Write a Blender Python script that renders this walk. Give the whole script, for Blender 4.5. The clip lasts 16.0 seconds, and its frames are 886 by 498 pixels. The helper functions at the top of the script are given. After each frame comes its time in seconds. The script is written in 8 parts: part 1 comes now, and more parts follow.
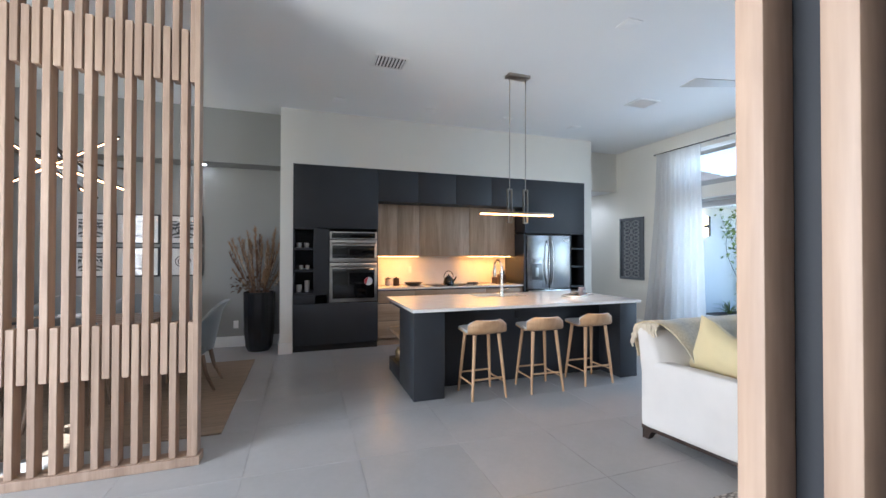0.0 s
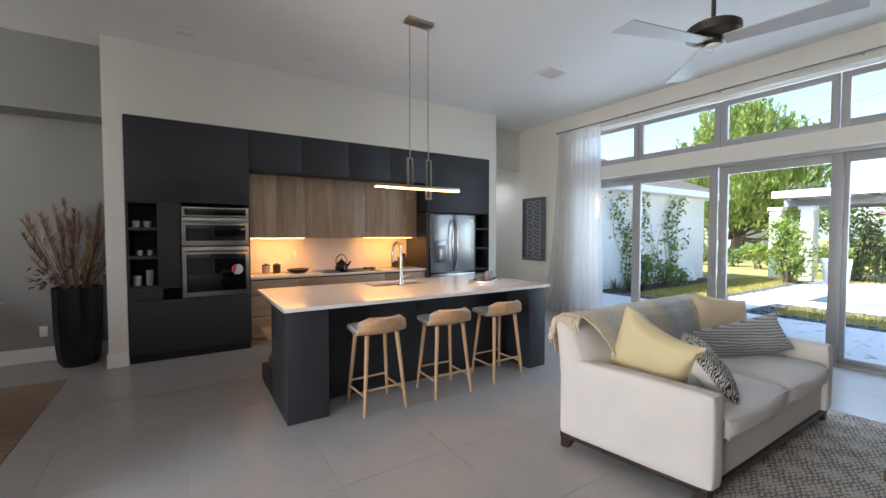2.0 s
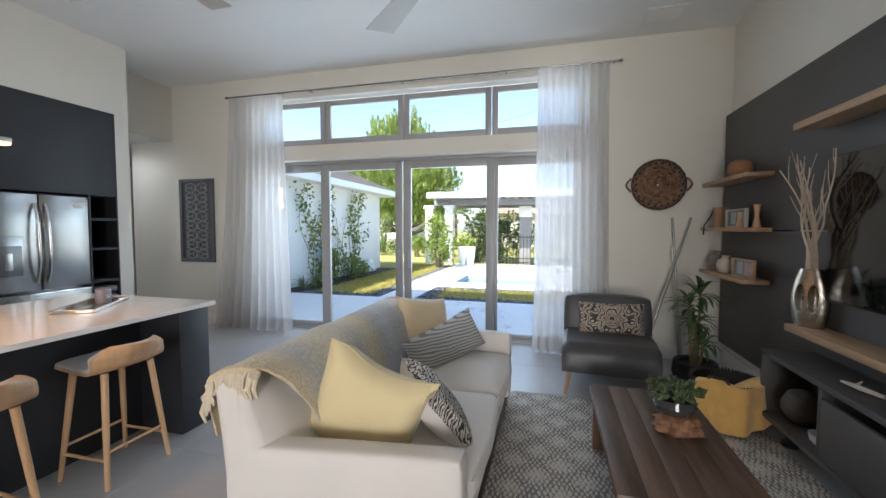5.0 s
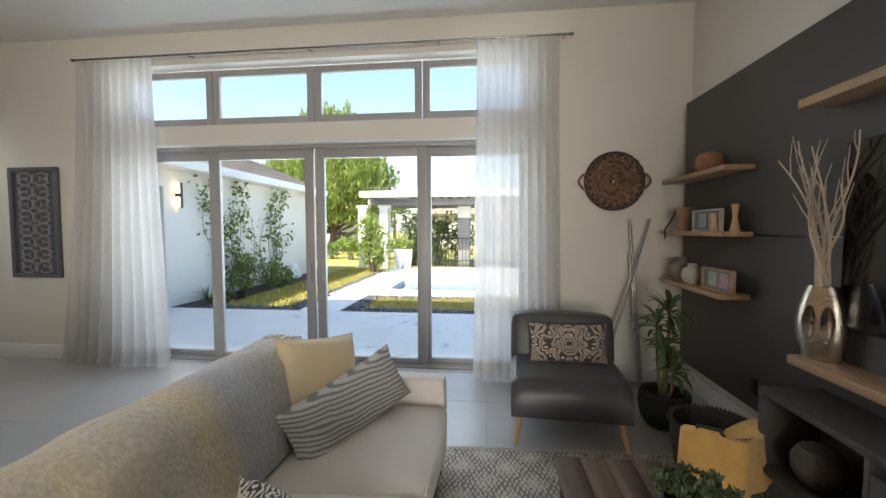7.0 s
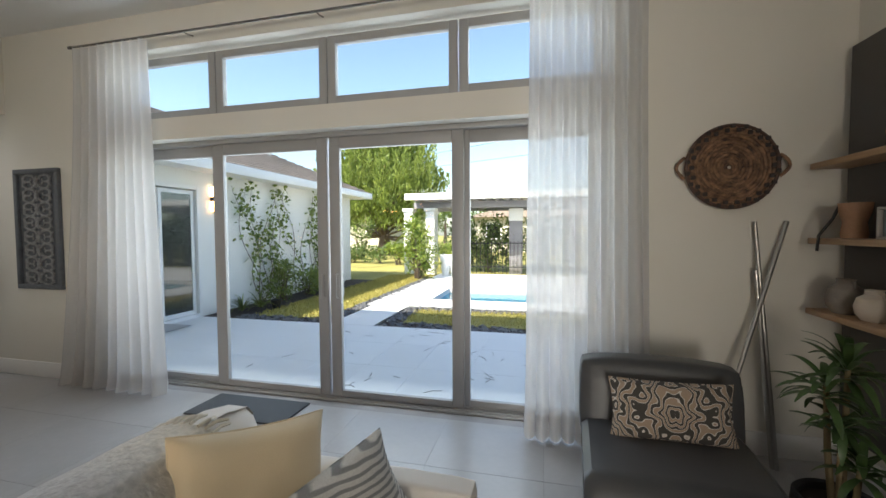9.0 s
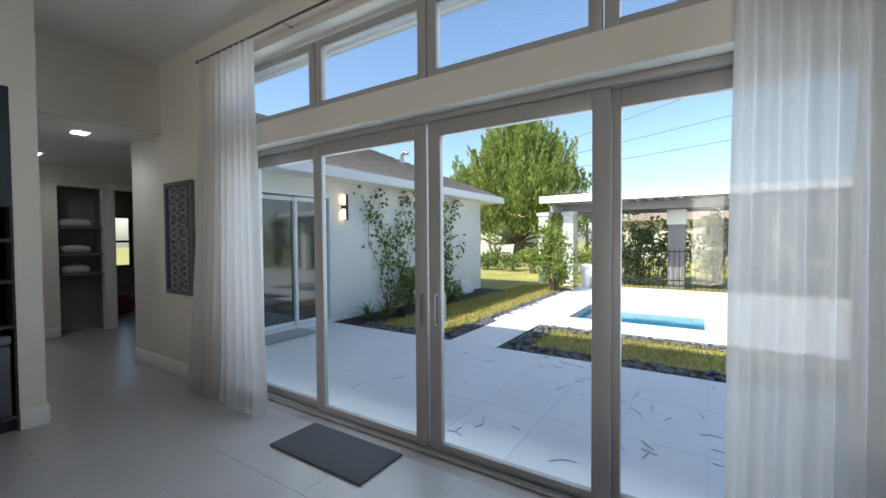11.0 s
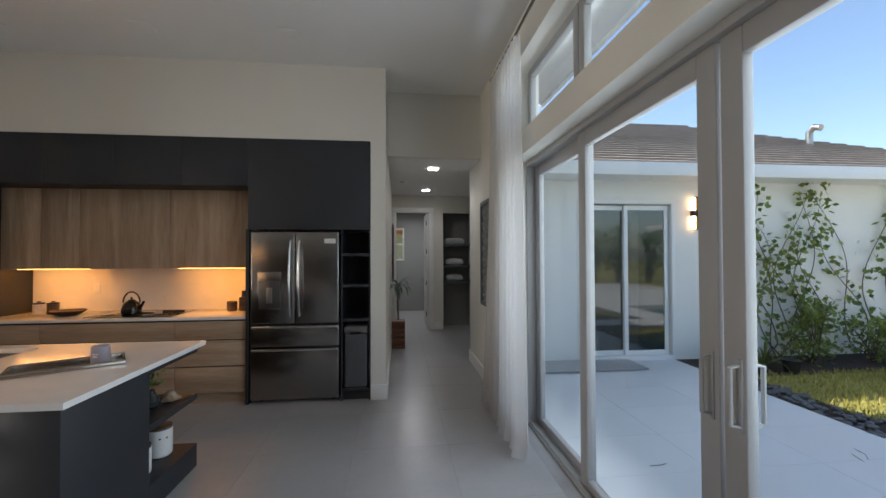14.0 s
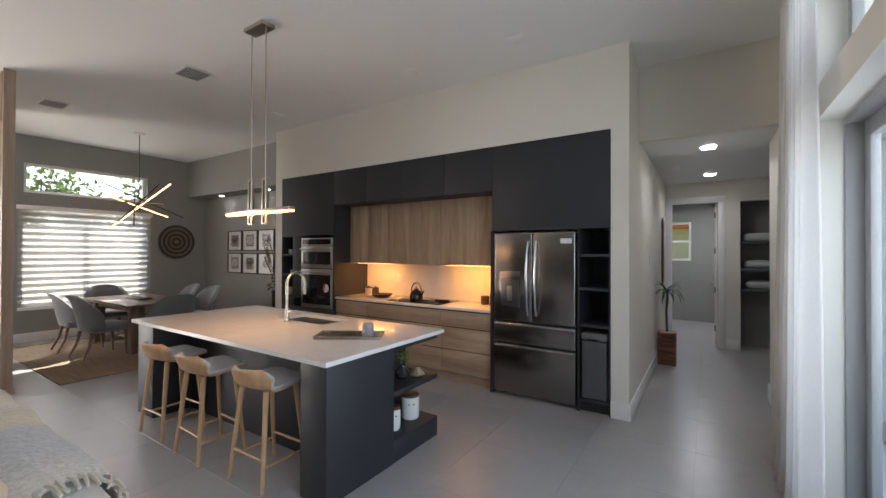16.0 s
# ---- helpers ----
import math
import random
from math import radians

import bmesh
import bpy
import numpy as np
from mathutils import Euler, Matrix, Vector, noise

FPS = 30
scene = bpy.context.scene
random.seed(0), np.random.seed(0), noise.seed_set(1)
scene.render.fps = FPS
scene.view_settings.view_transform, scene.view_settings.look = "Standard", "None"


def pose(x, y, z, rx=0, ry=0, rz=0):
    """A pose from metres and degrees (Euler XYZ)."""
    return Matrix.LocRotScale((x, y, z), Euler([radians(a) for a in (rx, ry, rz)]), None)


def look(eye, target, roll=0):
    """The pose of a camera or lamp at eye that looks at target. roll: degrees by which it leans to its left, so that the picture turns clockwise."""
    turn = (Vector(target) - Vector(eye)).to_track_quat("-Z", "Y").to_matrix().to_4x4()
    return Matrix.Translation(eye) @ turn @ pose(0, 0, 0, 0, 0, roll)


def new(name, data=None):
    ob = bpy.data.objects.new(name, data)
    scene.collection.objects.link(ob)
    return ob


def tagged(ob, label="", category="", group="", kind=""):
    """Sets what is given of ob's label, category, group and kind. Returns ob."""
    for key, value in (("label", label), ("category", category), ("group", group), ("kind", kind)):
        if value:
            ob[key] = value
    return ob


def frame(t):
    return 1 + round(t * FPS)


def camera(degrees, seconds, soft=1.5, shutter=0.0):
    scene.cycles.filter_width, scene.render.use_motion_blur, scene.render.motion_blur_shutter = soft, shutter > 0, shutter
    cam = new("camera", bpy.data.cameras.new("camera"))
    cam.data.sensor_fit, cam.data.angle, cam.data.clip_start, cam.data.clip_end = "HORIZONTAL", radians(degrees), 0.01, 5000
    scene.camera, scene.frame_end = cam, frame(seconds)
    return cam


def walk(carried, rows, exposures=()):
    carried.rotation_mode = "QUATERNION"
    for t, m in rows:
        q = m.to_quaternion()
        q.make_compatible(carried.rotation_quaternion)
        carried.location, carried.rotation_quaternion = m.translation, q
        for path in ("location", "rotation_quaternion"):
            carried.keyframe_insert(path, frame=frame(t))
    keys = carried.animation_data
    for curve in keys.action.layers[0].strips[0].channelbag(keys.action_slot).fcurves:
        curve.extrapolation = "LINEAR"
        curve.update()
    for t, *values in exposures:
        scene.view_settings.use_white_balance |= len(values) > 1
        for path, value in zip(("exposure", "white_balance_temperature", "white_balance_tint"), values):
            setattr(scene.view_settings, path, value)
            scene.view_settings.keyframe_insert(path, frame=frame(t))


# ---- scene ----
cam = camera(95.1, 16.0)
PATH = [
    (0, (0.866, 0.416, 1.444), (1.516, 2.308, 1.466), 0.1),
    (0.5, (0.917, 0.608, 1.456), (1.606, 2.485, 1.449), 0.0),
    (1, (0.989, 0.788, 1.456), (1.757, 2.635, 1.426), 0.0),
    (1.5, (1.091, 0.938, 1.457), (1.992, 2.723, 1.402), -0.1),
    (2, (1.251, 1.077, 1.452), (2.327, 2.761, 1.378), -0.0),
    (2.5, (1.391, 1.207, 1.442), (2.659, 2.751, 1.36), -0.0),
    (3, (1.509, 1.328, 1.438), (2.967, 2.693, 1.344), 0.0),
    (3.5, (1.639, 1.472, 1.426), (3.272, 2.624, 1.333), 0.1),
    (4, (1.797, 1.567, 1.461), (3.564, 2.498, 1.354), 0.1),
    (4.5, (1.956, 1.674, 1.442), (3.825, 2.379, 1.335), 0.1),
    (5, (2.162, 1.762, 1.449), (4.092, 2.276, 1.344), 0.1),
    (7.5, (3.304, 1.811, 1.493), (5.289, 2.031, 1.39), -0.1),
    (8, (3.555, 1.807, 1.503), (5.533, 2.084, 1.402), -0.2),
    (10.5, (4.688, 1.967, 1.506), (6.469, 2.876, 1.446), -0.3),
    (11, (4.927, 2.023, 1.529), (6.603, 3.113, 1.475), -0.4),
    (11.5, (5.131, 2.064, 1.535), (6.68, 3.329, 1.492), -0.2),
    (12, (5.344, 2.091, 1.537), (6.722, 3.541, 1.503), -0.2),
    (12.5, (5.551, 2.112, 1.557), (6.707, 3.743, 1.539), -0.3),
    (13, (5.75, 2.17, 1.552), (6.628, 3.967, 1.547), -0.2),
    (13.5, (5.926, 2.233, 1.552), (6.489, 4.152, 1.562), -0.2),
    (14, (6.068, 2.281, 1.528), (6.285, 4.268, 1.558), -0.2),
    (14.5, (6.255, 2.32, 1.535), (6.097, 4.314, 1.568), -0.2),
    (15, (6.442, 2.367, 1.562), (5.916, 4.297, 1.589), -0.1),
    (15.5, (6.52, 2.433, 1.538), (5.686, 4.25, 1.574), -0.1),
    (16, (6.545, 2.547, 1.564), (5.45, 4.221, 1.579), 0.2),
]
SKY, SUN, DAY, ENTRY = 0.15, 5.0, 34, 100
EXPOSURES = [(0, 1.95, 5300, 8), (0.7, 1.85, 5450, 8), (1.5, 1.72, 5700, 9), (3.5, 1.42, 5850, 10), (5, 1.55, 5950, 10), (8, 1.48, 6700, 9), (10.5, 0.88, 6200, 9), (13, 0.76, 6050, 9), (14.5, 1.1, 6450, 12), (16, 1.42, 6300, 13)]
walk(cam, [(t, look(eye, target, roll)) for t, eye, target, roll in PATH], exposures=EXPOSURES)

# ---- world, sun and large lights ----
world = bpy.data.worlds.new("sky")
scene.world = world
world.use_nodes = True
wn = world.node_tree.nodes
sky = wn.new("ShaderNodeTexSky")
sky.sky_type, sky.sun_disc = "NISHITA", False
SUN_EL, SUN_TO = radians(46), Vector((0.80, -0.42, 0)).normalized()
sky.sun_elevation = SUN_EL
sky.sun_rotation = math.atan2(-SUN_TO.x, -SUN_TO.y)
sky.air_density, sky.dust_density, sky.ozone_density = 1.0, 1.3, 1.2
wn["Background"].inputs["Strength"].default_value = SKY
world.node_tree.links.new(sky.outputs[0], wn["Background"].inputs["Color"])

sun = new("sun", bpy.data.lights.new("sun", "SUN"))
sun.data.energy, sun.data.angle, sun.data.color = SUN, radians(0.5), (1.0, 0.93, 0.82)
sun.matrix_world = look((-20, 10, 25), Vector((-20, 10, 25)) + Vector((SUN_TO.x * math.cos(SUN_EL), SUN_TO.y * math.cos(SUN_EL), -math.sin(SUN_EL))))


def area(name, eye, target, w, h, power, color=(1, 1, 1), spread=180):
    ob = new(name, bpy.data.lights.new(name, "AREA"))
    ob.data.shape, ob.data.size, ob.data.size_y = "RECTANGLE", w, h
    ob.data.energy, ob.data.color, ob.data.spread = power, color, radians(spread)
    ob.matrix_world = look(eye, target)
    return ob


# daylight in the openings: the patio doors, the transoms, the dining window, the entrance
area("patio_daylight", (7.75, 3.6, 1.72), (0, 3.6, 1.0), 4.8, 2.0, DAY, (0.86, 0.94, 1.0))
area("transom_daylight", (7.75, 3.6, 3.15), (0, 3.6, 1.6), 4.6, 0.5, DAY * 0.25, (0.8, 0.9, 1.0))
area("entrance_daylight", (-3.45, 1.2, 1.4), (3, 1.1, 1.2), 2.3, 2.4, ENTRY, (1.0, 0.92, 0.83))
area("dining_daylight", (-3.32, 5.5, 1.9), (2, 5.5, 1.2), 1.8, 2.2, 10, (0.95, 0.97, 1.0))
# lamps that the place has
area("cabinet_strip_a", (2.36, 7.10, 1.385), (2.36, 7.16, 0.9), 0.70, 0.03, 1.7, (1.0, 0.40, 0.07))
area("cabinet_strip_b", (4.05, 7.10, 1.385), (4.05, 7.16, 0.9), 0.84, 0.03, 1.95, (1.0, 0.40, 0.07))
area("pendant_glow", (3.24, 4.63, 1.885), (3.24, 4.63, 0), 0.92, 0.04, 3.2, (1.0, 0.50, 0.18))
area("niche_spot", (-0.55, 7.22, 2.78), (-0.55, 7.3, 0), 0.10, 0.10, 14.0, (0.86, 0.9, 1.0), 150)
area("niche_spot_b", (-2.2, 7.22, 2.78), (-2.2, 7.3, 0), 0.10, 0.10, 7.0, (0.9, 0.92, 1.0), 150)
area("hall_spot_a", (6.55, 7.93, 2.715), (6.55, 7.93, 0), 0.15, 0.15, 1.4, (0.95, 0.96, 1.0), 150)
area("bath_spot", (6.4, 12.2, 2.715), (6.4, 12.2, 0), 0.15, 0.15, 9, (0.95, 0.97, 1.0), 170)
area("hall_spot_b", (6.57, 9.82, 2.715), (6.57, 9.82, 0), 0.15, 0.15, 1.4, (0.95, 0.96, 1.0), 150)


# ---- materials ----
def rgb(c):
    return (*c, 1) if len(c) == 3 else c


def material(name, color, rough=0.5, metal=0.0, var=0.12, scale=6.0, fine=90.0, bump=0.08, stretch=(1, 1, 1), spec=0.5, sheen=0.0, island=0.0, warp=0.0):
    """A painted, woven or plain surface: two scales of colour variation and a fine relief."""
    m = bpy.data.materials.new(name)
    m.use_nodes = True
    n, l = m.node_tree.nodes, m.node_tree.links
    b = n["Principled BSDF"]
    co = n.new("ShaderNodeTexCoord")
    mp = n.new("ShaderNodeMapping")
    mp.inputs["Scale"].default_value = stretch
    l.new(co.outputs["Object"], mp.inputs["Vector"])
    big, small = n.new("ShaderNodeTexNoise"), n.new("ShaderNodeTexNoise")
    big.inputs["Scale"].default_value, small.inputs["Scale"].default_value = scale, fine
    big.inputs["Detail"].default_value, small.inputs["Detail"].default_value = 4, 3
    big.inputs["Distortion"].default_value = warp
    for t in (big, small):
        l.new(mp.outputs[0], t.inputs["Vector"])
    add = n.new("ShaderNodeMath")
    add.operation = "MULTIPLY_ADD"
    add.inputs[1].default_value = 0.35
    l.new(small.outputs["Fac"], add.inputs[0])
    l.new(big.outputs["Fac"], add.inputs[2])
    ramp = n.new("ShaderNodeValToRGB")
    ramp.color_ramp.elements[0].position, ramp.color_ramp.elements[1].position = 0.35, 1.0
    ramp.color_ramp.elements[0].color = rgb([max(0, v * (1 - var)) for v in color[:3]])
    ramp.color_ramp.elements[1].color = rgb([min(1, v * (1 + var)) for v in color[:3]])
    l.new(add.outputs[0], ramp.inputs["Fac"])
    src = ramp.outputs["Color"]
    if island:
        g = n.new("ShaderNodeObjectInfo")
        h = n.new("ShaderNodeHueSaturation")
        r = n.new("ShaderNodeMapRange")
        r.inputs["To Min"].default_value, r.inputs["To Max"].default_value = 1 - island, 1 + island
        l.new(g.outputs["Random"], r.inputs["Value"])
        l.new(r.outputs[0], h.inputs["Value"])
        l.new(src, h.inputs["Color"])
        src = h.outputs["Color"]
    l.new(src, b.inputs["Base Color"])
    b.inputs["Roughness"].default_value, b.inputs["Metallic"].default_value = rough, metal
    b.inputs["Specular IOR Level"].default_value = spec
    b.inputs["Sheen Weight"].default_value = sheen
    rr = n.new("ShaderNodeMapRange")
    rr.inputs["To Min"].default_value, rr.inputs["To Max"].default_value = max(0, rough - 0.06), min(1, rough + 0.06)
    l.new(big.outputs["Fac"], rr.inputs["Value"])
    l.new(rr.outputs[0], b.inputs["Roughness"])
    if bump:
        bp = n.new("ShaderNodeBump")
        bp.inputs["Strength"].default_value, bp.inputs["Distance"].default_value = bump, 0.004
        l.new(small.outputs["Fac"], bp.inputs["Height"])
        l.new(bp.outputs[0], b.inputs["Normal"])
    return m


def wood(name, dark, light, rough=0.45, along="z", scale=1.0, island=0.0, contrast=1.0, bump=0.1):
    """Wood with its grain along one axis."""
    m = bpy.data.materials.new(name)
    m.use_nodes = True
    n, l = m.node_tree.nodes, m.node_tree.links
    b = n["Principled BSDF"]
    co, mp = n.new("ShaderNodeTexCoord"), n.new("ShaderNodeMapping")
    s = {"x": (0.6, 9, 9), "y": (9, 0.6, 9), "z": (9, 9, 0.6)}[along]
    mp.inputs["Scale"].default_value = [v * scale for v in s]
    l.new(co.outputs["Object"], mp.inputs["Vector"])
    info = n.new("ShaderNodeObjectInfo")
    off = n.new("ShaderNodeVectorMath")
    off.operation = "MULTIPLY_ADD"
    off.inputs[1].default_value = (13, 17, 11)
    l.new(info.outputs["Random"], off.inputs[0])
    l.new(mp.outputs[0], off.inputs[2])
    grain, fine = n.new("ShaderNodeTexNoise"), n.new("ShaderNodeTexNoise")
    grain.inputs["Scale"].default_value, grain.inputs["Detail"].default_value, grain.inputs["Distortion"].default_value = 1.1, 6, 0.6
    fine.inputs["Scale"].default_value, fine.inputs["Detail"].default_value = 9, 4
    l.new(off.outputs[0], grain.inputs["Vector"])
    l.new(off.outputs[0], fine.inputs["Vector"])
    mx = n.new("ShaderNodeMath")
    mx.operation = "MULTIPLY_ADD"
    mx.inputs[1].default_value = 0.4
    l.new(fine.outputs["Fac"], mx.inputs[0])
    l.new(grain.outputs["Fac"], mx.inputs[2])
    ramp = n.new("ShaderNodeValToRGB")
    e = ramp.color_ramp.elements
    e[0].position, e[1].position = 0.7 - 0.24 / contrast, 0.7 + 0.24 / contrast
    e[0].color, e[1].color = rgb(dark), rgb(light)
    l.new(mx.outputs[0], ramp.inputs["Fac"])
    src = ramp.outputs["Color"]
    if island:
        h, r = n.new("ShaderNodeHueSaturation"), n.new("ShaderNodeMapRange")
        r.inputs["To Min"].default_value, r.inputs["To Max"].default_value = 1 - island, 1 + island
        l.new(info.outputs["Random"], r.inputs["Value"])
        l.new(r.outputs[0], h.inputs["Value"])
        l.new(src, h.inputs["Color"])
        src = h.outputs["Color"]
    l.new(src, b.inputs["Base Color"])
    b.inputs["Roughness"].default_value = rough
    bp = n.new("ShaderNodeBump")
    bp.inputs["Strength"].default_value, bp.inputs["Distance"].default_value = bump, 0.003
    l.new(mx.outputs[0], bp.inputs["Height"])
    l.new(bp.outputs[0], b.inputs["Normal"])
    return m


def glow(name, color, strength):
    m = bpy.data.materials.new(name)
    m.use_nodes = True
    n = m.node_tree.nodes
    b = n["Principled BSDF"]
    b.inputs["Base Color"].default_value = rgb(color)
    b.inputs["Emission Color"].default_value = rgb(color)
    b.inputs["Emission Strength"].default_value = strength
    return m


def pane_glass(name, tint=(1, 1, 1), gloss=1.0):
    """Thin window glass: clear, with a mirror sheen that grows towards grazing."""
    m = bpy.data.materials.new(name)
    m.use_nodes = True
    n, l = m.node_tree.nodes, m.node_tree.links
    n.remove(n["Principled BSDF"])
    t, g, f, mix = n.new("ShaderNodeBsdfTransparent"), n.new("ShaderNodeBsdfGlossy"), n.new("ShaderNodeLayerWeight"), n.new("ShaderNodeMixShader")
    t.inputs["Color"].default_value = rgb(tint)
    g.inputs["Roughness"].default_value = 0.02
    w = n.new("ShaderNodeMath")
    w.operation = "POWER"
    w.inputs[1].default_value = 4.0
    l.new(f.outputs["Facing"], w.inputs[0])
    k = n.new("ShaderNodeMath")
    k.operation = "MULTIPLY_ADD"
    k.inputs[1].default_value, k.inputs[2].default_value = gloss, 0.02
    l.new(w.outputs[0], k.inputs[0])
    l.new(k.outputs[0], mix.inputs["Fac"])
    l.new(t.outputs[0], mix.inputs[1])
    l.new(g.outputs[0], mix.inputs[2])
    l.new(mix.outputs[0], n["Material Output"].inputs["Surface"])
    return m


def sheer_cloth(name, color, clear=0.3):
    m = bpy.data.materials.new(name)
    m.use_nodes = True
    n, l = m.node_tree.nodes, m.node_tree.links
    n.remove(n["Principled BSDF"])
    d, tl, tp = n.new("ShaderNodeBsdfDiffuse"), n.new("ShaderNodeBsdfTranslucent"), n.new("ShaderNodeBsdfTransparent")
    d.inputs["Color"].default_value = tl.inputs["Color"].default_value = rgb(color)
    m1, m2 = n.new("ShaderNodeMixShader"), n.new("ShaderNodeMixShader")
    m1.inputs["Fac"].default_value = 0.5
    w = n.new("ShaderNodeTexNoise")
    co = n.new("ShaderNodeTexCoord")
    mp = n.new("ShaderNodeMapping")
    mp.inputs["Scale"].default_value = (300, 300, 12)
    l.new(co.outputs["Object"], mp.inputs["Vector"])
    l.new(mp.outputs[0], w.inputs["Vector"])
    r = n.new("ShaderNodeMapRange")
    r.inputs["To Min"].default_value, r.inputs["To Max"].default_value = clear - 0.12, clear + 0.12
    l.new(w.outputs["Fac"], r.inputs["Value"])
    l.new(r.outputs[0], m2.inputs["Fac"])
    l.new(d.outputs[0], m1.inputs[1])
    l.new(tl.outputs[0], m1.inputs[2])
    l.new(m1.outputs[0], m2.inputs[1])
    l.new(tp.outputs[0], m2.inputs[2])
    l.new(m2.outputs[0], n["Material Output"].inputs["Surface"])
    return m


WHITE_WALL = material("warm_white_paint", (0.74, 0.71, 0.64), 0.6, var=0.03, scale=1.5, fine=160, bump=0.05)
GREY_WALL = material("sage_grey_paint", (0.27, 0.27, 0.255), 0.6, var=0.04, scale=1.5, fine=160, bump=0.05)
CEILING = material("ceiling_paint", (0.80, 0.80, 0.79), 0.7, var=0.02, scale=1.2, fine=120, bump=0.05)
TRIM = material("white_gloss_trim", (0.80, 0.79, 0.77), 0.35, var=0.03, fine=60, bump=0.02)
TILE = material("grey_porcelain_tile", (0.37, 0.362, 0.358), 0.30, var=0.10, scale=1.7, fine=28, bump=0.03, island=0.03, warp=1.2)
GROUT = material("grey_grout", (0.33, 0.32, 0.315), 0.9, spec=0.2)
CHARCOAL = material("matt_charcoal_laminate", (0.024, 0.026, 0.031), 0.52, var=0.12, scale=3, fine=200, bump=0.04)
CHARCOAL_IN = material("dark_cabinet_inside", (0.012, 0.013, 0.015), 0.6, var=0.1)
OAK = wood("greyed_oak_veneer", (0.30, 0.20, 0.125), (0.54, 0.40, 0.275), 0.45, "z", 1.0, 0.06)
OAK_X = wood("greyed_oak_veneer_level", (0.26, 0.175, 0.11), (0.48, 0.355, 0.245), 0.45, "x", 1.0, 0.06)
SLAT = wood("pale_oak_slat", (0.26, 0.175, 0.125), (0.44, 0.32, 0.235), 0.5, "z", 1.3, 0.08, 0.9)
ASH = wood("honey_ash_wood", (0.42, 0.24, 0.12), (0.62, 0.40, 0.22), 0.4, "z", 1.6, 0.05, 0.8)
WALNUT = wood("dark_walnut", (0.045, 0.028, 0.02), (0.16, 0.10, 0.07), 0.4, "x", 1.2, 0.1, 1.1)
SHELF_OAK = wood("light_oak_shelf", (0.30, 0.18, 0.095), (0.50, 0.33, 0.19), 0.45, "x", 1.3, 0.05, 0.9)
QUARTZ = material("white_quartz", (0.78, 0.76, 0.73), 0.10, var=0.05, scale=3, fine=120, bump=0.0, warp=2)
STEEL = material("brushed_steel", (0.42, 0.41, 0.39), 0.30, 1.0, var=0.08, scale=4, fine=120, bump=0.04, stretch=(1, 1, 0.05))
DARK_STEEL = material("dark_brushed_steel", (0.30, 0.29, 0.28), 0.24, 1.0, var=0.04, scale=2, fine=160, bump=0.02, stretch=(1, 1, 0.1))
CHROME = material("polished_chrome", (0.7, 0.7, 0.7), 0.12, 1.0, var=0.03, bump=0.0)
BLACK_GLASS = material("black_glass", (0.006, 0.006, 0.007), 0.06, var=0.05, bump=0.0)
BLACK = material("satin_black", (0.014, 0.014, 0.015), 0.4, var=0.15, bump=0.04)
# White aluminium in mid grey: the backlit shade is put into its colour.
WINDOW_FRAME = material("shaded_aluminium_frame", (0.37, 0.365, 0.36), 0.4, var=0.03, bump=0.02)
CLEAR = pane_glass("window_glass", (0.97, 0.985, 0.98), 0.30)
SHEER = sheer_cloth("white_sheer_curtain", (0.82, 0.81, 0.80), 0.36)
WARM_GLOW = glow("warm_led", (1.0, 0.45, 0.12), 4)
COOL_GLOW = glow("cool_led", (1.0, 0.98, 0.95), 12)
STUCCO = material("white_stucco", (0.80, 0.79, 0.75), 0.8, var=0.05, scale=2, fine=70, bump=0.35)


# ---- building blocks ----
PLACED = {}


def thing(name, label, category, at=(0, 0, 0), rz=0, group="", kind=""):
    """An Empty at the base of a thing; its parts hang under it."""
    ob = new(name)
    ob.empty_display_size = 0.1
    ob.matrix_basis = pose(*at, 0, 0, rz)
    PLACED[ob.name] = ob.matrix_basis.copy()
    return tagged(ob, label, category, group, kind)


def part(name, bm, mat, parent=None, label="", world=True, smooth=True):
    """One mesh object out of a bmesh under a thing or a part; world: its vertices are in world metres."""
    me = bpy.data.meshes.new(name)
    m = PLACED[parent.name] if parent else Matrix()
    if world and parent:
        bm.transform(m.inverted())
    bmesh.ops.recalc_face_normals(bm, faces=bm.faces)
    bm.to_mesh(me)
    bm.free()
    me.materials.append(mat)
    if smooth:
        me.shade_smooth()
        me.set_sharp_from_angle(angle=radians(38))
    ob = new(name, me)
    ob.parent = parent
    PLACED[ob.name] = m if parent else Matrix()
    return tagged(ob, label)


def setting(name, bm, mat, label, category, smooth=True):
    return tagged(part(name, bm, mat, None, smooth=smooth), label, category, kind="structure")


def merge(bm, tmp, m=None):
    if m is not None:
        tmp.transform(m)
    me = bpy.data.meshes.new("tmp")
    tmp.to_mesh(me)
    tmp.free()
    bm.from_mesh(me)
    bpy.data.meshes.remove(me)
    return bm


def box(a, b, r=0.0, bm=None, seg=2, m=None):
    """A block between two corners, its edges rounded by r."""
    t = bmesh.new()
    bmesh.ops.create_cube(t, size=1)
    size, mid = [abs(q - p) for p, q in zip(a, b)], [(p + q) / 2 for p, q in zip(a, b)]
    t.transform(Matrix.Translation(mid) @ Matrix.Diagonal((*size, 1)))
    if r:
        bmesh.ops.bevel(t, geom=t.edges[:], offset=min(r, min(size) * 0.49), segments=seg, affect="EDGES", profile=0.5)
    if bm is None and m is None:
        return t
    return merge(bm if bm is not None else bmesh.new(), t, m)


